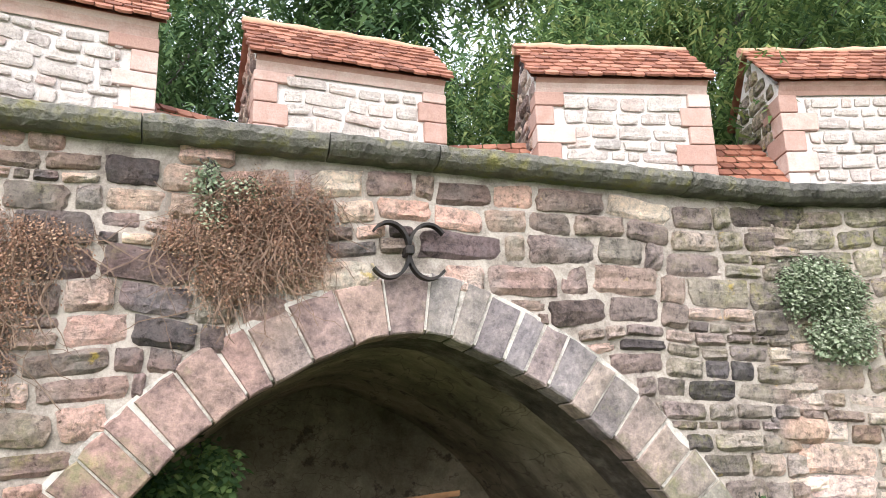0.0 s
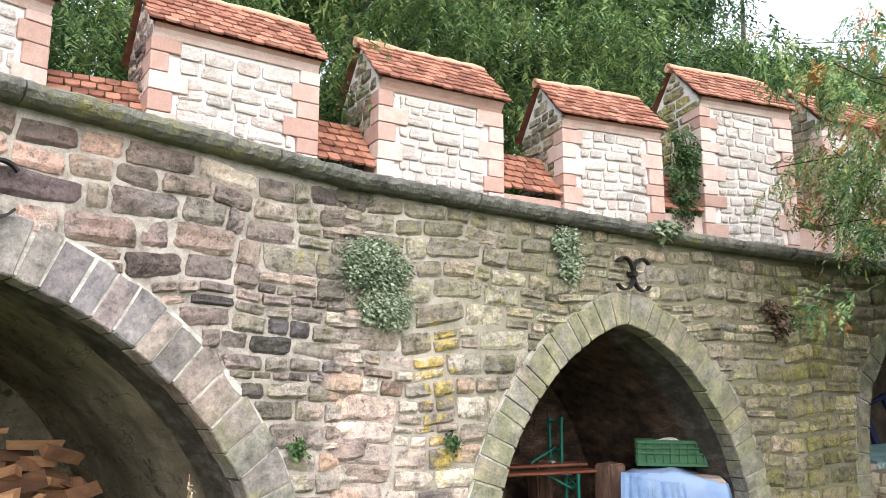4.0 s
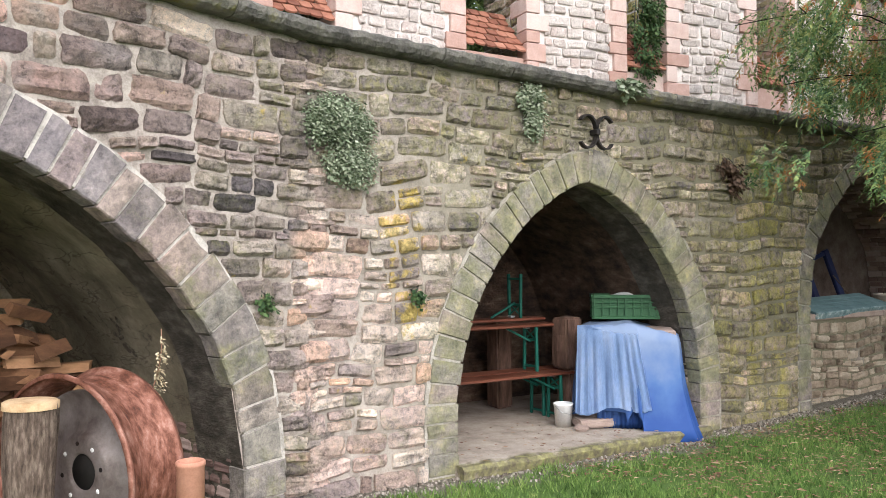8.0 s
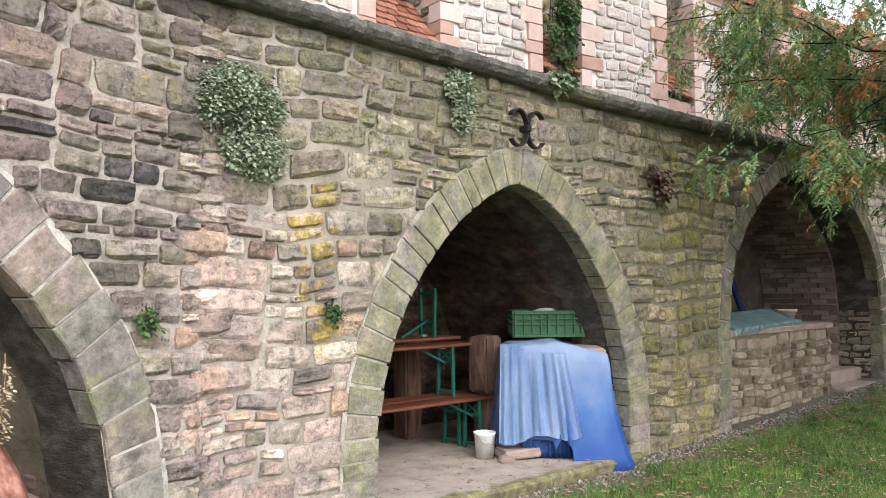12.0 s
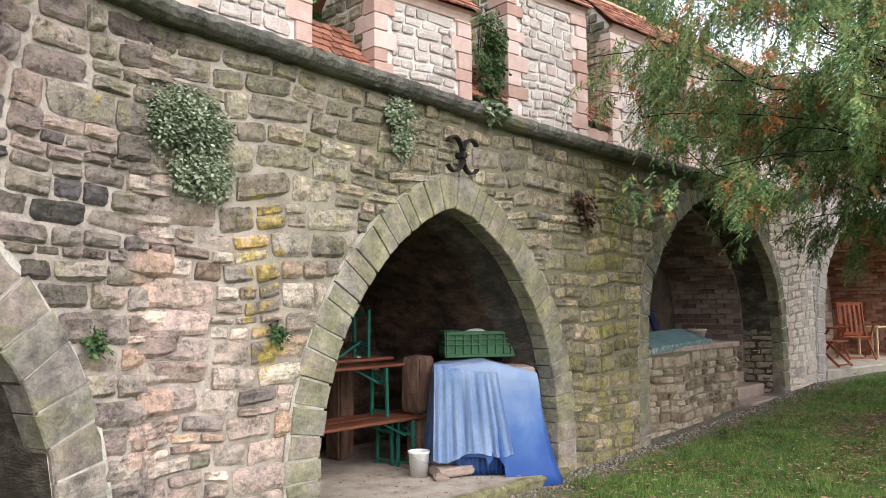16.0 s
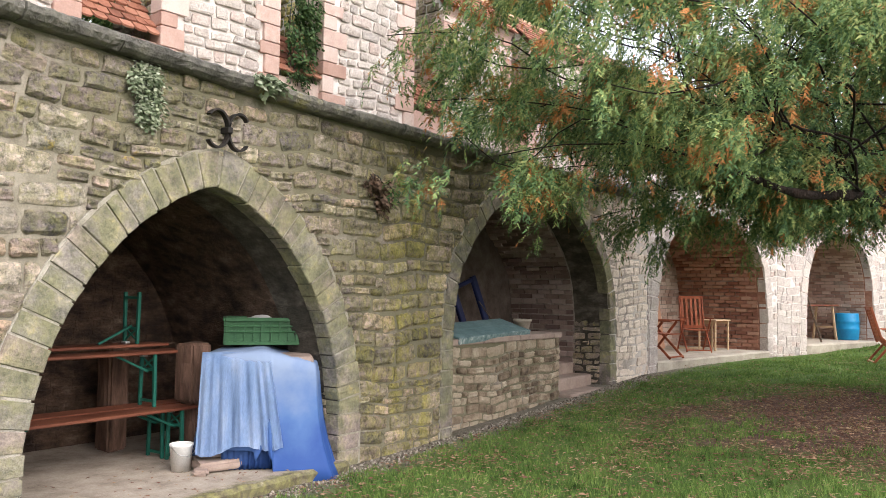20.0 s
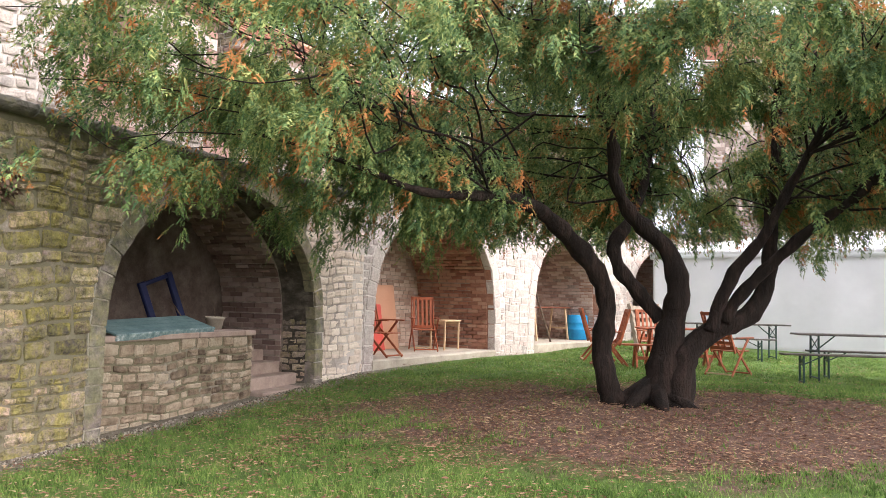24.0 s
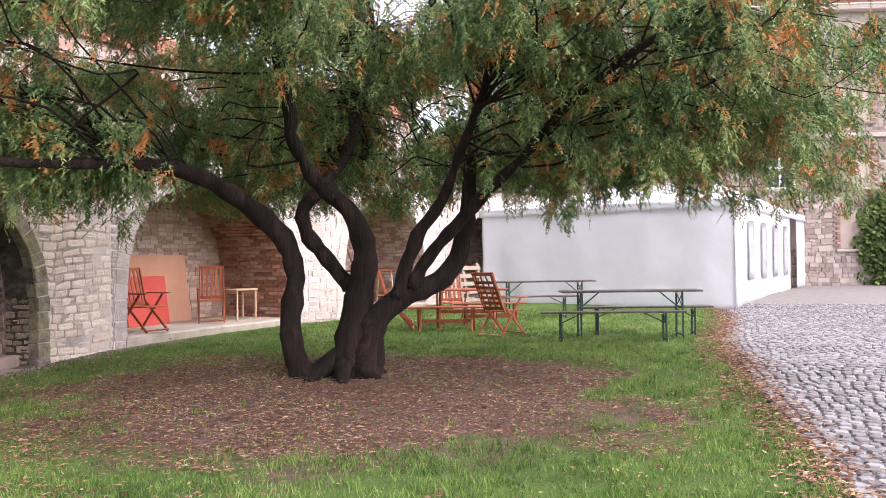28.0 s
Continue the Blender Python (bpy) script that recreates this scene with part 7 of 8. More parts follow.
def building():
    """The facade stands square to the yard; x runs along it to the right as seen."""
    m = pose(26.6, -4.0, 0.0, 0, 0, -76)
    t = thing("old_building", m, "old brick and rubble stone building with blocked arched windows", "building")
    L, H = 19.0, 9.5
    part("wall", box_bm((L, 0.5, H), (L / 2, 0.27, H / 2 + 0.2)), FACADE, t)
    r = random.Random(77)
    wins = [(x, z) for z in (1.75, 3.75, 5.9) for x in (2.4, 5.0, 7.35, 9.75, 12.2, 14.6)]
    ww, wh = 1.02, 1.25

    def blocked(a, b):
        return [(x - ww / 2 - 0.24, x + ww / 2 + 0.24) for x, z in wins if b > z - 0.06 and a < z + wh + 0.36]

    rects = rubble(0.0, L, 0.3, 8.6, blocked, (0.11, 0.22), 0.5, (1.0, 2.4), joint=0.012, seed=78, wave=0.014)
    lay_stones(t, rects, FACADE_STONE, "stone", 0.03, 120, near=lambda x, z: abs(x - 9.5) + z, plain=True)
    brick_me = shape_mesh("brick", box_shape(0.225, 0.1, 0.066), RED_BRICK)
    src = box_shape(0.225, 0.1, 0.066)

    def brick(w, V, F, near, m):
        if near:
            ob = new("brick", brick_me)
            ob.parent = w
            ob.matrix_basis = m
        else:
            o = len(V)
            V.extend(m @ Vector(q) for q in src[0])
            F.extend(tuple(i + o for i in f) for f in src[1])

    for k, (x, z) in enumerate(wins):
        fill = WINDOW_GLASS if k in (8, 14) else FILL_PLASTER
        w = part("window", box_bm((ww, 0.05, wh), (x, 0.02, z + wh / 2), 0.004), fill, t, "blocked window filled with plaster" if fill is FILL_PLASTER else "dark glazed window with white bars")
        if fill is WINDOW_GLASS:
            for dx in (-ww / 2 + 0.04, 0, ww / 2 - 0.04):
                part("frame", box_bm((0.07, 0.04, wh), (x + dx, -0.015, z + wh / 2)), WHITE_FRAME, w)
            for dz in (0.03, wh * 0.55, wh - 0.03):
                part("frame", box_bm((ww, 0.03, 0.06), (x, -0.012, z + dz)), WHITE_FRAME, w)
        part("sill", box_bm((ww + 0.3, 0.16, 0.08), (x, -0.03, z - 0.05), 0.01), FACADE_STONE, w)
        near = 4.0 < x < 13.0 and z < 5.0
        V, F = [], []
        # brick jambs and a flat arch of bricks on edge
        for side in (-1, 1):
            for j in range(int(wh / 0.078)):
                lx = 0.22 if j % 2 else 0.12
                brick(w, V, F, near, Matrix.Translation((x + side * (ww / 2 + lx / 2), -0.005, z + 0.04 + 0.078 * j)) @ Matrix.Diagonal((lx / 0.225 - 0.04, 1, 1, 1)))
        for j in range(15):
            u = -1 + 2 * j / 14
            brick(w, V, F, near, Matrix.Translation((x + u * (ww / 2 + 0.12), -0.012, z + wh + 0.09 + 0.16 * (1 - u * u))) @ Matrix.Rotation(u * 0.42, 4, "Y") @ Matrix.Rotation(math.pi / 2, 4, "Y"))
        if F:
            ob = from_lists("brick_surround", V, F, RED_BRICK, w)
            ob["kind"] = "stuff"
    part("string_course", box_bm((L, 0.14, 0.14), (L / 2, -0.03, 5.45), 0.02), FACADE_STONE, t)
    part("eave_board", box_bm((L + 0.4, 0.6, 0.2), (L / 2, 0.0, H + 0.1), 0.03), FACADE_STONE, t)
    bm = bmesh.new()
    vs = [bm.verts.new(p) for p in ((-0.3, -0.35, H + 0.2), (L + 0.3, -0.35, H + 0.2), (L + 0.3, 4.0, H + 3.2), (-0.3, 4.0, H + 3.2))]
    bm.faces.new(vs)
    bmesh.ops.solidify(bm, geom=bm.faces[:], thickness=0.08)
    part("roof", bm, ROOF_TILE, t)
    return t, m


def box_shape(w, d, h):
    x, y, z, b = w / 2, d / 2, h / 2, 0.006
    v = [(sx * (x - (b if fy else 0)), fy and -y or y, sz * (z - (b if fy else 0))) for fy in (0, 1) for sx, sz in ((-1, -1), (1, -1), (1, 1), (-1, 1))]
    return v, [(4, 5, 6, 7), (0, 1, 5, 4), (1, 2, 6, 5), (2, 3, 7, 6), (3, 0, 4, 7), (3, 2, 1, 0)]


bld, BLD_M = building()


# ---- climbing leaves on walls ----
DARK_TUFT = leaf_material("dark_withered_leaves", [(0.2, (0.05, 0.032, 0.022)), (0.5, (0.11, 0.068, 0.045)), (0.8, (0.2, 0.13, 0.09))], None, trans=0.1)
DRY_FLOWER = leaf_material("dry_blossom", [(0.2, (0.16, 0.11, 0.07)), (0.5, (0.34, 0.27, 0.16)), (0.8, (0.52, 0.45, 0.30))], None, trans=0.2)
def leaf_patch(name, m, blobs, count, mat, label, category, seed, size=1.0, deep=0.10, leaf=0.05, stems=8):
    """A mat of leaves on a wall: blobs are (x, z, rx, rz) in the wall's frame."""
    r = random.Random(seed)
    t = thing(name, m, label, category)
    places = []
    area = [a * b for _, _, a, b in blobs]
    for k in range(count):
        x, z, rx, rz = r.choices(blobs, area)[0]
        a, d = r.uniform(0, 6.28), math.sqrt(r.random()) * (1 + 0.18 * r.gauss(0, 1))
        px, pz = x + rx * d * math.cos(a), z + rz * d * math.sin(a)
        edge = max(0.1, 1 - d * 0.8)
        places.append(((px, -0.03 - deep * edge * r.random(), pz), r.uniform(-2.6, -0.5), radians(r.uniform(0, 80)), size * r.uniform(0.7, 1.3)))
    kinds = [twig(900 + seed + k, 4, 0.09, leaf, leaf * 0.75, 0.6) for k in range(6)]
    scatter_twigs("leaves", places, kinds, mat, t, seed)
    for k in range(stems):
        x, z, rx, rz = r.choices(blobs, area)[0]
        a = (x + r.uniform(-rx, rx) * 0.6, -0.03, z + rz * 0.8)
        b = (x + r.uniform(-rx, rx) * 0.8, -0.05, z - rz * 0.9)
        part("stem", tube_bm(wander(a, b, 5, r, 0.03), 0.006, 5), ASH_BARK, t)
    return t


leaf_patch("wall_ivy", M2, [(0.20, 2.68, 0.24, 0.15), (0.30, 2.60, 0.18, 0.14), (0.32, 2.35, 0.20, 0.14), (0.06, 2.62, 0.09, 0.12)], 1900, PALE_IVY, "pale variegated ivy clump growing on the wall", "ivy", 41, 0.9, 0.13, 0.028)
leaf_patch("wall_ivy", M2, [(1.98, 3.00, 0.12, 0.12), (2.01, 2.82, 0.09, 0.12)], 420, PALE_IVY, "small ivy tuft hanging below the cornice", "ivy", 42, 1.0, 0.10, 0.032)
leaf_patch("hanging_ivy", M1 @ pose(0, 0.45, 0), [(2.66, 1.40, 0.20, 0.30), (2.84, 1.62, 0.12, 0.18), (2.3, 0.9, 0.2, 0.5)], 1500, ASH, "glossy green ivy hanging in the arch", "ivy", 43)
leaf_patch("small_plant", M1, [(5.86, 1.36, 0.05, 0.06)], 40, DARK_LEAF, "small plant rooted in a wall joint", "plant", 44, 0.8, 0.05, 0.04, 2)
leaf_patch("small_plant", M2, [(0.88, 1.37, 0.05, 0.04)], 30, DARK_LEAF, "small plant rooted in a wall joint", "plant", 45, 0.8, 0.05, 0.04, 2)
leaf_patch("cornice_fern", M2 @ pose(0, -0.1, 0), [(3.0, 3.20, 0.14, 0.05)], 60, PALE_IVY, "yellow-green fern growing on the cornice", "fern", 46, 1.0, 0.06, 0.06, 3)
leaf_patch("dry_tuft", M2, [(4.46, 2.56, 0.13, 0.07), (4.53, 2.44, 0.07, 0.13)], 110, DARK_TUFT, "withered dark brown tuft growing from the wall", "plant", 47, 1.0, 0.14, 0.05, 10)
leaf_patch("facade_ivy", BLD_M, [(10.8, 2.3, 1.0, 1.3), (11.6, 2.6, 1.1, 1.5), (11.1, 1.5, 0.9, 1.0)], 2600, ASH, "bright green bushy climber on the building", "climber", 48, 2.4, 0.5, 0.07, 6)
leaf_patch("merlon_ivy", pose(3.30, 1.35, 0), [(0.22, 4.2, 0.2, 0.55), (0.30, 4.6, 0.2, 0.3)], 420, DARK_LEAF, "dark ivy filling the gap between two merlons", "ivy", 49, 1.0, 0.25)


# ---- withered creeper with a net of hanging stems ----
VINE_STEM = toned("withered_stems", [(0.08, 0.05, 0.036), (0.17, 0.11, 0.078), (0.28, 0.19, 0.135)], 12, 0.9, 60, 0.3)


def creeper(m, blobs, count, seed, label, strands):
    t = leaf_patch("dry_creeper", m, blobs, count, DRY_VINE, label, "creeper", seed, 0.85, 0.12, 0.017, 0)
    r = random.Random(seed + 1)
    V, F = [], []
    for k in range(strands):
        x, z, rx, rz = r.choices(blobs, [a * b for _, _, a, b in blobs])[0]
        p = Vector((x + r.uniform(-rx, rx), -0.03 - 0.07 * r.random(), z + rz * r.uniform(-0.2, 1.0)))
        d = Vector((r.gauss(0, 0.5), 0, -1)).normalized()
        n = r.randrange(5, 11)
        w = r.uniform(0.001, 0.0024)
        for i in range(n):
            d = (d + Vector((r.gauss(0, 0.45), r.gauss(0, 0.12), r.gauss(-0.12, 0.3)))).normalized()
            q = p + d * r.uniform(0.03, 0.07)
            if q.y > -0.02:
                q.y = -0.02
            s = Vector((d.z, 0, -d.x)) * w
            o = len(V)
            V += [p - s, p + s, q + s, q - s, p + Vector((0, w, 0)), q + Vector((0, w, 0))]
            F += [(o, o + 1, o + 2, o + 3), (o + 1, o + 4, o + 5, o + 2), (o + 4, o, o + 3, o + 5)]
            p = q
    ob = from_lists("stem_net", V, F, VINE_STEM, t)
    ob["kind"] = "stuff"
    return t


creeper(M1, [(3.08, 2.96, 0.34, 0.17), (2.78, 2.76, 0.26, 0.14), (3.16, 2.74, 0.22, 0.20), (2.86, 2.56, 0.2, 0.12)], 2700, 51, "tangle of withered brown creeper below the cornice", 260)
creeper(M1, [(1.85, 2.55, 0.22, 0.28), (1.95, 2.72, 0.30, 0.10), (1.75, 2.2, 0.18, 0.3)], 1500, 52, "tangle of withered grey-brown creeper on the wall", 200)
leaf_patch("creeper_shoots", M1, [(2.74, 3.08, 0.07, 0.12), (2.90, 3.05, 0.16, 0.05), (2.78, 2.9, 0.06, 0.08)], 150, PALE_IVY, "green ivy shoots among the withered creeper", "ivy", 53, 0.8, 0.1, 0.028)
vine = leaf_patch("hanging_vine", pose(-2.45, -0.70, 0, 0, 0, 16), [(0.085, 1.10, 0.018, 0.08), (0.06, 0.97, 0.025, 0.08), (0.02, 0.86, 0.03, 0.06), (-0.03, 0.78, 0.03, 0.04)], 70, DRY_FLOWER, "thin withered vine hanging in the arch", "vine", 54, 0.5, 0.04, 0.035, 0)
part("stem", tube_bm(smooth_path([Vector(p) for p in ((0.10, 0.0, 1.22), (0.09, -0.02, 1.1), (0.06, -0.03, 0.97), (0.01, -0.03, 0.85), (-0.05, -0.03, 0.76), (-0.06, -0.03, 0.70))]), 0.0035, 6), DRY_VINE, vine)


# ---- wrought iron anchors: two pairs of half rings back to back ----
IRON = toned("black_wrought_iron", [(0.012, 0.011, 0.011), (0.03, 0.026, 0.024), (0.06, 0.045, 0.04)], 10, 0.6, 60, 0.3, metal=0.4)


def wall_anchor(m, r=0.13):
    t = thing("wall_anchor", m, "black wrought-iron wall anchor of two back-to-back C scrolls", "wall anchor", "iron wall anchors")
    for s in (-1, 1):
        bm = bmesh.new()
        rows = []
        for k in range(25):
            a = radians(-138 + 276 * k / 24)
            cx, cz = s * r * 0.98 - s * r * math.cos(a), r * 1.36 * math.sin(a)
            nx, nz = -s * math.cos(a), math.sin(a)
            h = 0.009 * (1.0 - 0.25 * abs(k - 12) / 12)
            rows.append([bm.verts.new((cx + nx * dx, y, cz + nz * dx)) for dx, y in ((-h, -0.078), (h, -0.078), (h, -0.03), (-h, -0.03))])
        for a, b in zip(rows, rows[1:]):
            for j in range(4):
                bm.faces.new((a[j], a[(j + 1) % 4], b[(j + 1) % 4], b[j]))
        bm.faces.new(rows[0])
        bm.faces.new(rows[-1][::-1])
        bmesh.ops.recalc_face_normals(bm, faces=bm.faces)
        part("scroll", bm, IRON, t)
    part("pin", box_bm((0.045, 0.10, 0.05), (0, -0.04, 0), 0.006), IRON, t)
    return t


wall_anchor(M1 @ pose(3.80, -0.02, 2.72), 0.112)
wall_anchor(M2 @ pose(2.69, -0.02, 2.73), 0.106)


# ---- paving, grass and fallen leaves ----
COBBLE = toned("granite_cobble", [(0.17, 0.16, 0.163), (0.235, 0.222, 0.224), (0.31, 0.294, 0.293)], 2.5, 0.6, 60, 0.4, 0.006, mixrnd=0.6)
ROAD_SAND = toned("joint_sand", [(0.17, 0.152, 0.142), (0.24, 0.218, 0.205)], 6, 0.95, 60, 0.5)
LEAF_LITTER = leaf_material("fallen_leaves", [(0.15, (0.10, 0.052, 0.038)), (0.42, (0.20, 0.10, 0.07)), (0.62, (0.31, 0.18, 0.115)), (0.88, (0.48, 0.35, 0.22))], None, trans=0.15)
GRASS = leaf_material("grass_blades", [(0.36, (0.042, 0.08, 0.02)), (0.47, (0.10, 0.175, 0.042)), (0.58, (0.175, 0.275, 0.065)), (0.72, (0.31, 0.36, 0.12))], None, trans=0.25, clumps=True)


def paving():
    r = random.Random(91)
    xs = np.arange(-14, 40, 0.5)
    V = []
    nr = 24
    for x in xs:
        ry = road_y(x) - 0.02
        for j in range(nr):
            y = ry + (-26.0 - ry) * (j / (nr - 1)) ** 1.5
            V.append((x, y, G(x, y) - 0.010))
    F = [(nr * i + j + 1, nr * (i + 1) + j + 1, nr * (i + 1) + j, nr * i + j) for i in range(len(xs) - 1) for j in range(nr - 1)]
    road = from_lists("road", V, F, ROAD_SAND)
    tagged(road, "yard paved with grey granite cobbles", "paving", kind="structure")
    # cobbles in bowed rows
    v0, f0 = [], []
    n = 6
    for lv, (s, z) in enumerate(((1.0, -0.03), (1.0, 0.010), (0.92, 0.018))):
        for k in range(n):
            a = 2 * math.pi * (k + 0.5) / n
            q = max(abs(math.cos(a)), abs(math.sin(a))) ** 0.75
            v0.append((0.5 * math.cos(a) / q * s, 0.5 * math.sin(a) / q * s, z))
    for lv in range(2):
        for k in range(n):
            f0.append((lv * n + k, lv * n + (k + 1) % n, (lv + 1) * n + (k + 1) % n, (lv + 1) * n + k))
    f0.append(tuple(range(2 * n, 3 * n)))
    me = shape_mesh("cobble", (v0, f0), COBBLE)
    near, rest = [], []
    for x in np.arange(3.4, 20.0, 0.098):
        y = road_y(x) - 0.03
        k = 0
        lim = -10.9 - 0.30 * max(0, x - 4)
        while y > lim:
            w = r.uniform(0.085, 0.125)
            bow = 0.05 * math.sin(y * 2.2) + (0.05 if k % 2 else 0)
            m = Matrix.Translation((x + bow, y - w / 2, G(x, y) + r.uniform(-0.006, 0.004) - 0.004)) @ Matrix.Rotation(r.uniform(-0.22, 0.22), 4, "Z") @ Matrix.Diagonal((0.090 * r.uniform(0.84, 1.04), w - 0.010, 1, 1))
            (near if x < 6.0 and y > -10.4 else rest).append(m)
            y -= w
            k += 1
    r.shuffle(near)
    for m in near[:300]:
        ob = new("cobble", me)
        ob.parent = road
        ob.matrix_basis = m
    V, F = [], []
    for m in near[300:] + rest:
        o = len(V)
        V += [tuple(m @ Vector(q)) for q in v0]
        F += [tuple(i + o for i in f) for f in f0]
    ob = from_lists("cobble_field", V, F, COBBLE, road)
    ob["kind"] = "stuff"
    return len(near) + len(rest)


paving()


def bare(x, y):
    """How bare the ground is (0 lawn, 1 earth), for the grass."""
    d = math.hypot((x - 7.1) * 0.42, (y + 5.0) * 0.29)
    return d + 0.55 * noise.noise(Vector((x * 0.9, y * 0.9, 3))) + 0.3 * noise.noise(Vector((x * 2.3, y * 2.3, 5)))


def grass_field():
    r = random.Random(93)
    V, F = [], []
    tries = 0
    while len(F) < 270000 and tries < 520000:
        tries += 1
        x = r.uniform(-1.0, 20.5)
        y = r.uniform(-10.2, -0.12)
        dist = math.hypot(x + 1.0, y + 7.0)
        if r.random() > min(1.0, (7.0 / max(3.0, dist)) ** 1.1):
            continue
        ry = road_y(x)
        if y < ry + 0.05 + 0.12 * noise.noise(Vector((x * 3, 0, 0))):
            continue
        front = 0.0 if x < 10.1 else -math.tan(radians(11)) * (x - 10.1)
        if y > front - 0.27 - 0.22 * noise.noise(Vector((x * 2, 1, 0))):
            continue
        if 18.5 < x and y > -9.5 and y < -3.0:
            continue
        b = bare(x, y)
        if noise.noise(Vector((x * 1.6, y * 1.6, 4))) + 0.5 * noise.noise(Vector((x * 4.5, y * 4.5, 6))) < -0.12 and r.random() < 0.7:
            continue
        if b < 0.95 and r.random() > 0.05 + 0.9 * max(0, (b - 0.72)):
            continue
        z = G(x, y)
        tuft = 0.5 + 0.9 * max(0.0, noise.noise(Vector((x * 3.1, y * 3.1, 0))) + 0.35)
        for q in range(4):
            h = r.uniform(0.022, 0.075) * tuft
            a = r.uniform(0, 6.28)
            w = r.uniform(0.003, 0.006)
            px, py = x + r.gauss(0, 0.02), y + r.gauss(0, 0.02)
            dx, dy = math.cos(a), math.sin(a)
            lean = h * r.uniform(0.2, 0.9)
            la = r.uniform(0, 6.28)
            o = len(V)
            V += [(px - dx * w, py - dy * w, z - 0.004), (px + dx * w, py + dy * w, z - 0.004), (px + lean * math.cos(la), py + lean * math.sin(la), z + h)]
            F.append((o, o + 1, o + 2))
    ob = from_lists("grass", V, F, GRASS)
    tagged(ob, "short uneven green grass of the lawn", "grass", kind="stuff")


grass_field()


def fallen_leaves():
    r = random.Random(95)
    V, F = [], []

    def leaf(x, y, z, s):
        a = r.uniform(0, 6.28)
        o = len(V)
        w = s * r.uniform(0.45, 0.8)
        pts = [(-s, 0, 0), (-s * 0.2, w * 0.5, r.uniform(0, 0.35) * s), (s, 0, r.uniform(-0.1, 0.3) * s), (-s * 0.2, -w * 0.5, r.uniform(0, 0.35) * s)]
        for px, py, pz in pts:
            V.append((x + px * math.cos(a) - py * math.sin(a), y + px * math.sin(a) + py * math.cos(a), z + 0.006 + pz))
        F.append((o, o + 1, o + 2, o + 3))

    for k in range(150000):
        x, y = r.uniform(1.5, 18), r.uniform(-10, -0.25)
        b = bare(x, y)
        p = 0.95 if b < 0.95 else 0.05 + 0.3 * max(0.0, noise.noise(Vector((x * 1.1, y * 1.1, 8))))
        if 1.5 < x < 9.5 and y > -5.0:
            p = max(p, 0.35 + 0.6 * max(0.0, noise.noise(Vector((x * 1.3, y * 1.3, 9)))))
        edge = abs(y - road_y(x))
        if y < road_y(x):
            p = 0.6 * math.exp(-edge / 0.2)
        elif edge < 0.5:
            p = max(p, 0.95 * (1 - edge / 0.5))
        if y > -0.5 and x < 10:
            p = 0.35
        if r.random() < p:
            leaf(x, y, G(x, y) + (r.uniform(0.012, 0.038) if b > 0.85 and y > road_y(x) else 0.0), r.uniform(0.008, 0.024) if r.random() < 0.9 else r.uniform(0.024, 0.042))
    for k in range(9000):
        x = r.uniform(3.0, 19.0)
        y = road_y(x) + r.gauss(0.04, 0.16)
        leaf(x, y, G(x, y) + 0.012, r.uniform(0.016, 0.042))
    for k in range(26000):
        x, y = r.uniform(3.0, 12.0), r.uniform(-9.0, -1.0)
        if bare(x, y) < 0.98:
            leaf(x, y, G(x, y) + r.uniform(0.0, 0.012), r.uniform(0.010, 0.030))
    for k in range(30000):
        x, y = r.uniform(0.5, 9.5), r.uniform(-6.5, -0.25)
        if r.random() < 0.25 + 1.1 * noise.noise(Vector((x * 1.2, y * 1.2, 9))):
            leaf(x, y, G(x, y) + r.uniform(0.01, 0.035), r.uniform(0.012, 0.034))
    for k in range(130):
        x, y = r.uniform(0.15, 2.3), r.uniform(-0.1, 1.0)
        leaf(x, y, 0.002, r.uniform(0.015, 0.03))
    ob = from_lists("leaf_litter", V, F, LEAF_LITTER)
    tagged(ob, "brown and yellow fallen leaves on earth and grass", "leaves", kind="stuff")


fallen_leaves()


GRAVEL = toned("brown_grey_gravel", [(0.10, 0.08, 0.062), (0.22, 0.185, 0.15), (0.38, 0.335, 0.285)], 30, 0.9, 60, 0.3, mixrnd=0.6)


def pebbles():
    r = random.Random(97)
    s = box_shape(1, 1, 1)
    V, F = [], []
    for k in range(2600):
        x = r.uniform(-1.2, 10.0)
        y = -abs(r.gauss(0, 0.14)) - (0.17 if 0 < x < 2.9 else 0.06)
        q = r.uniform(0.008, 0.024)
        m = Matrix.Translation((x, y, G(x, y) + q * 0.3)) @ Euler((r.uniform(0, 3), r.uniform(0, 3), r.uniform(0, 3))).to_matrix().to_4x4() @ Matrix.Diagonal((q, q * 0.8, q * 0.6, 1))
        o = len(V)
        V += [tuple(m @ Vector(p)) for p in s[0]]
        F += [tuple(i + o for i in f) for f in s[1]]
    ob = from_lists("gravel", V, F, GRAVEL)
    tagged(ob, "strip of loose gravel along the wall foot", "gravel", kind="stuff")


pebbles()


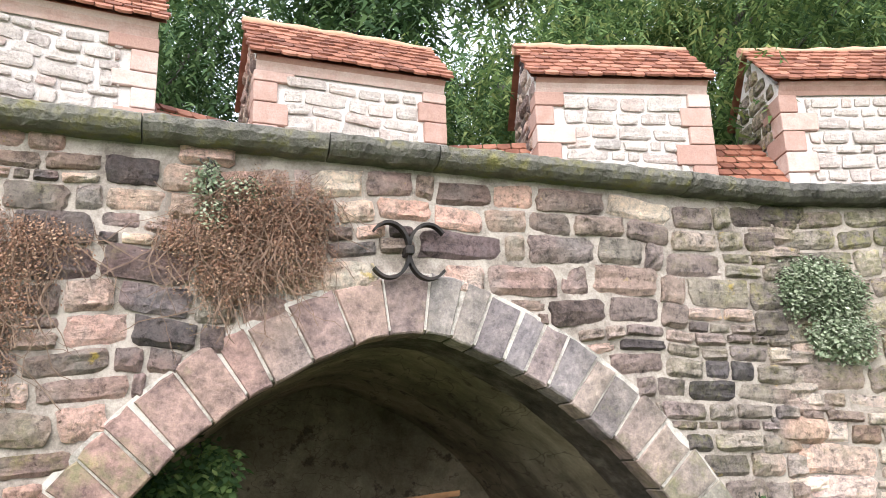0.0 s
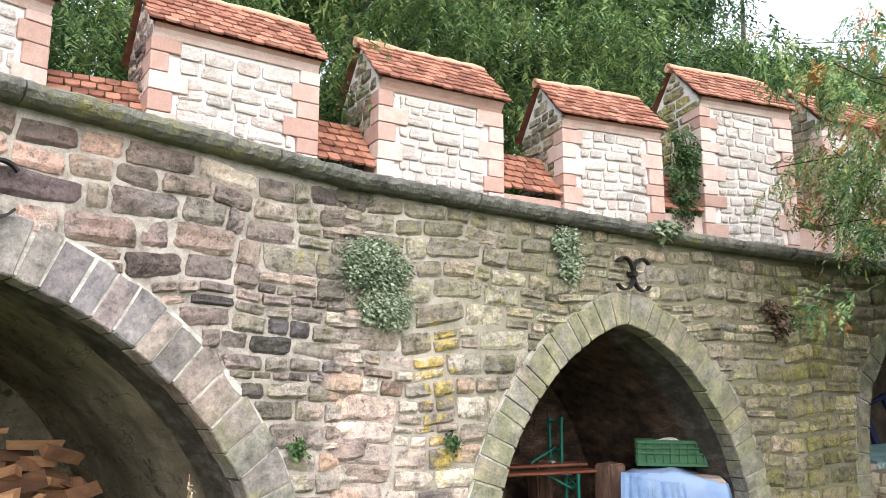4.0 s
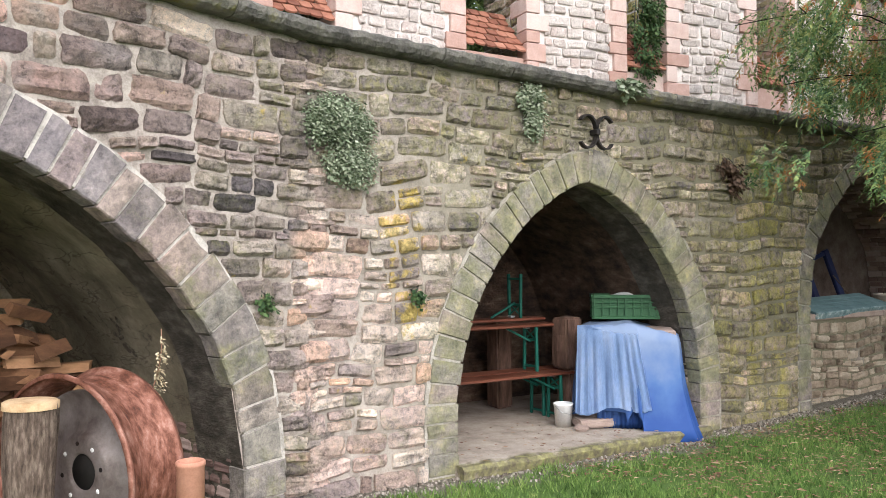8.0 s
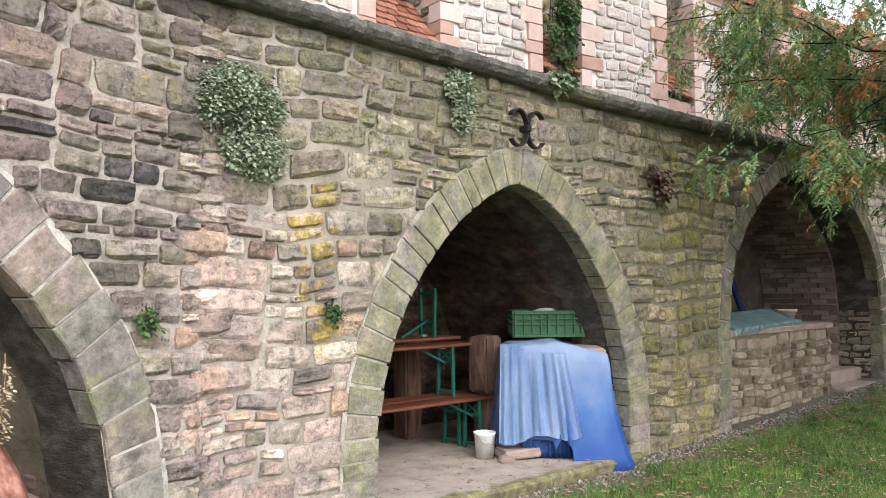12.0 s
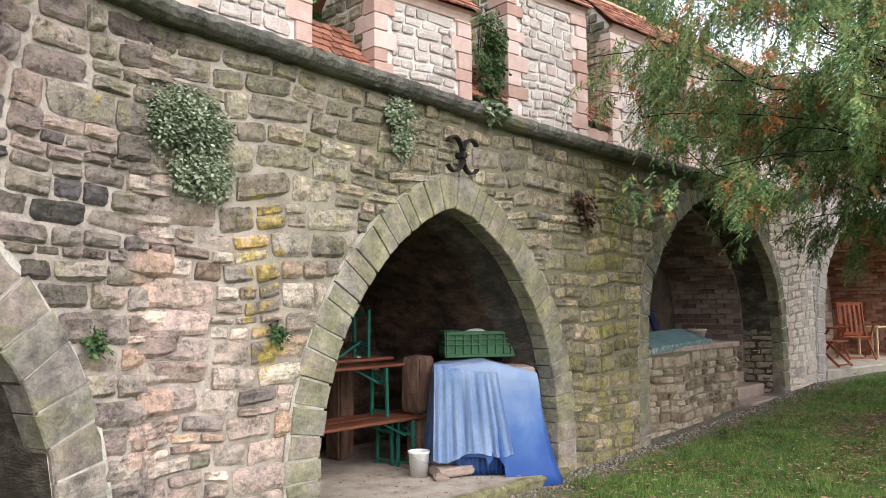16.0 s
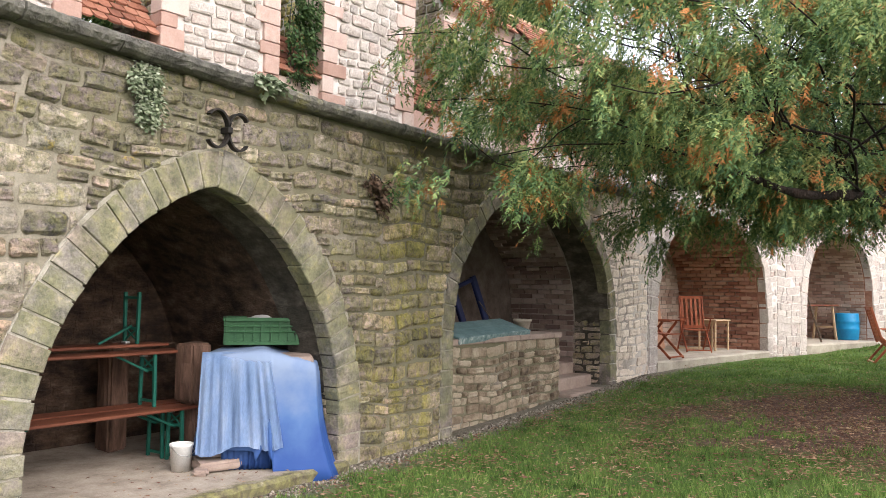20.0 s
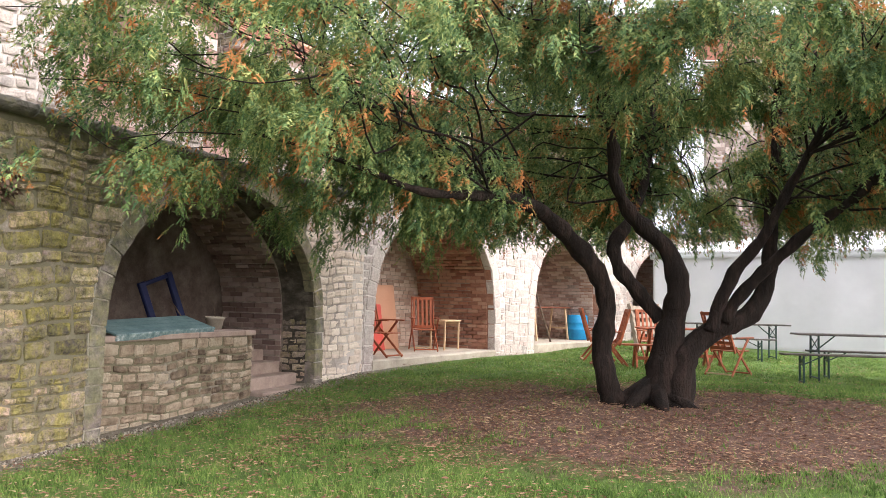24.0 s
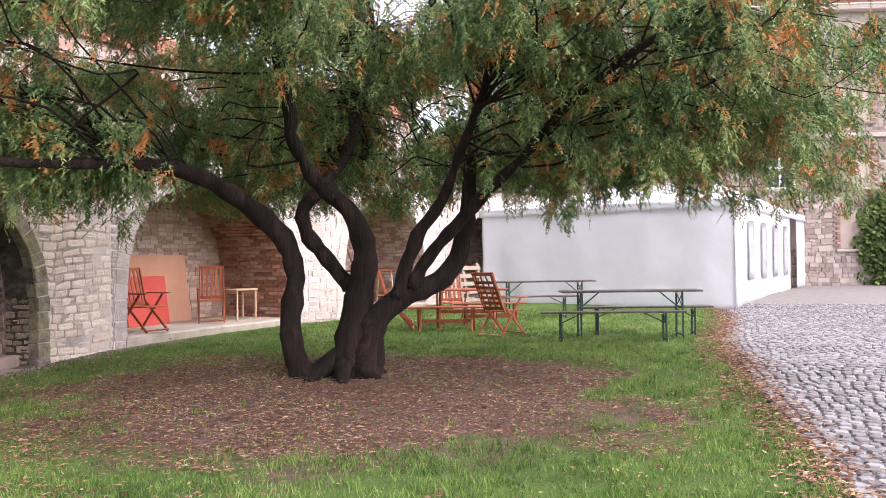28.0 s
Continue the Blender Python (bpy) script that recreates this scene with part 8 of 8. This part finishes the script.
# ---- facing stones ----
def face_wall(nm, mm, length, arches, rings, seed, mat=None, band=(0.115, 0.195), split=0.35, z0=-0.3, near=None):
    wall = WALLS[nm]
    blocked = lambda a, b: [s for ar in arches for s in ar.blocked(a, b)]
    rects = rubble(0.0, length, z0, 3.6, blocked, band, split, (1.3, 3.1), joint=0.013, seed=seed, under=0.03)
    rects = [q for q in rects if q[1] + q[3] / 2 < cornice_z(along(mm, q[0])) - 0.08]
    if nm == "wall_2":
        pier = rubble(9.52, length, z0, 3.6, blocked, (0.085, 0.15), 0.3, (1.2, 2.8), joint=0.008, seed=seed + 1, under=0.03)
        lay_stones(wall, [q for q in pier if q[1] + q[3] / 2 < 3.03], PALE_GREY, "stone", 0.035, 100)
        rects = [q for q in rects if q[0] + q[2] / 2 <= 9.58]
    lay_stones(wall, rects, mat or STONE, "stone", 0.085 if mat is None else 0.036, 300 if nm < "wall_3" else 160, near, plain=nm > "wall_3")
    for ar, n in zip(arches, rings):
        ring_stones(wall, ar, n, VOUSSOIR if mat is None else PALE, seed, mortar=RING_MORTAR if mat is None else PALE_MORTAR)


face_wall("wall_1", M1, 6.25, [ARCH_1], [40], 11, near=lambda x, z: -x)
face_wall("wall_2", M2, 11.3, [ARCH_2, ARCH_3], [44, 40], 12, near=lambda x, z: x)
face_wall("wall_3", M4, 5.0, [ARCH_4], [32], 13, PALE)
face_wall("wall_4", M5, 5.6, [ARCH_5], [28], 14, PALE)
face_wall("wall_5", M6, 7.0, [ARCH_6], [28], 15, PALE)

# the bend between the first two lengths is bonded by long stones
bend = M2 @ pose(0, -0.004, 0, 0, 0, 8)
holder = new("bend_stones")
holder.parent = WALLS["wall_2"]
holder.matrix_basis = M2.inverted() @ bend
z, r = -0.2, random.Random(68)
rects = []
while z < 3.12:
    h = r.uniform(0.10, 0.19)
    rects.append((r.uniform(-0.10, 0.10), z + h / 2, r.uniform(0.24, 0.46), h - 0.014, -0.006, r.uniform(-0.03, 0.03)))
    z += h
lay_stones(holder, rects, STONE, "stone", 0.10, 300)

# low wall of the third bay, brick backs of the bays
rects = rubble(0.0, 2.62, -0.25, 0.915, lambda a, b: [], (0.065, 0.135), 0.35, (1.3, 3.2), joint=0.013, seed=33)
lay_stones(low, rects, LOW_STONE, "stone", 0.07, 300)
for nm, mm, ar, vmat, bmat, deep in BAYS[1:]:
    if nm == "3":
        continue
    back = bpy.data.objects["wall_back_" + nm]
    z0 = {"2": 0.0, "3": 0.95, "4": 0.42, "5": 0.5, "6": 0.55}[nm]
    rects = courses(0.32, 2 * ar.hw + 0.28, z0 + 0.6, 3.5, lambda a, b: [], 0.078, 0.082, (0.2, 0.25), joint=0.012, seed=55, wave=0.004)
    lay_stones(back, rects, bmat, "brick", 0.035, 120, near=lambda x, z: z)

# stones of the arch jambs, on the sides that face down the wall
for nm, ar, mat in (("wall_1", ARCH_1, BRICK_GREY), ("wall_2", ARCH_2, STONE), ("wall_2", ARCH_3, STONE)):
    holder = new("jamb_face")
    holder.parent = WALLS[nm]
    holder.matrix_basis = Matrix.Translation((ar.c + ar.hw + 0.01, 1.5, 0)) @ Matrix.Rotation(radians(-90), 4, "Z")
    rects = courses(0.9 if ar is ARCH_3 else 0.0, 1.38, -0.1, ar.half[-2][1] + 0.1, lambda a, b: [], 0.075, 0.12, (0.14, 0.32), joint=0.01, seed=66)
    lay_stones(holder, rects, mat, "stone", 0.05, 200)


# brick barrels of the farther bays, course by course round the arch
def brick_lining(nm, ar, y0, y1, mat, seed):
    r = random.Random(seed)
    q, nrm = ar.outline(600)
    arc = np.r_[0, np.cumsum(np.linalg.norm(np.diff(q, axis=0), axis=1))]
    V, F, u, row = [], [], 0.3, 0
    while u < arc[-1] - 0.3:
        i = int(np.searchsorted(arc, u))
        n = Vector((nrm[i][0], 0, nrm[i][1])).normalized()
        axes = Matrix((Vector((0, 1, 0)), n, Vector((0, 1, 0)).cross(n))).transposed().to_4x4()
        y = y0 - (0.12 if row % 2 else 0.0)
        while y < y1 - 0.04:
            a, b = max(y, y0), min(y + r.uniform(0.225, 0.25), y1)
            y = b
            if b - a < 0.04 or r.random() < 0.012:
                continue
            at = Vector((q[i][0], (a + b) / 2, q[i][1])) - n * r.uniform(0.006, 0.02)
            m = Matrix.Translation(at) @ axes @ Matrix.Rotation(r.uniform(-0.02, 0.02), 4, "Y") @ Matrix.Diagonal((b - a - 0.014, 0.05, 0.066 + r.uniform(-0.004, 0.004), 1))
            vs, fs = BRICK_SHAPES[r.randrange(8)]
            o = len(V)
            V += [m @ Vector(v) for v in vs]
            F += [tuple(k + o for k in f) for f in fs]
        u += 0.080
        row += 1
    ob = from_lists("brick_lining", V, F, mat, bpy.data.objects["vault_" + nm])
    ob["kind"] = "stuff"


brick_lining("3", ARCH_3, 0.57, 1.66, BRICK_GREY, 81)
brick_lining("4", ARCH_4, 0.16, 1.92, BRICK, 82)
brick_lining("5", ARCH_5, 0.16, 1.87, BRICK_PALE, 83)
brick_lining("6", ARCH_6, 0.16, 1.87, BRICK_PALE, 84)
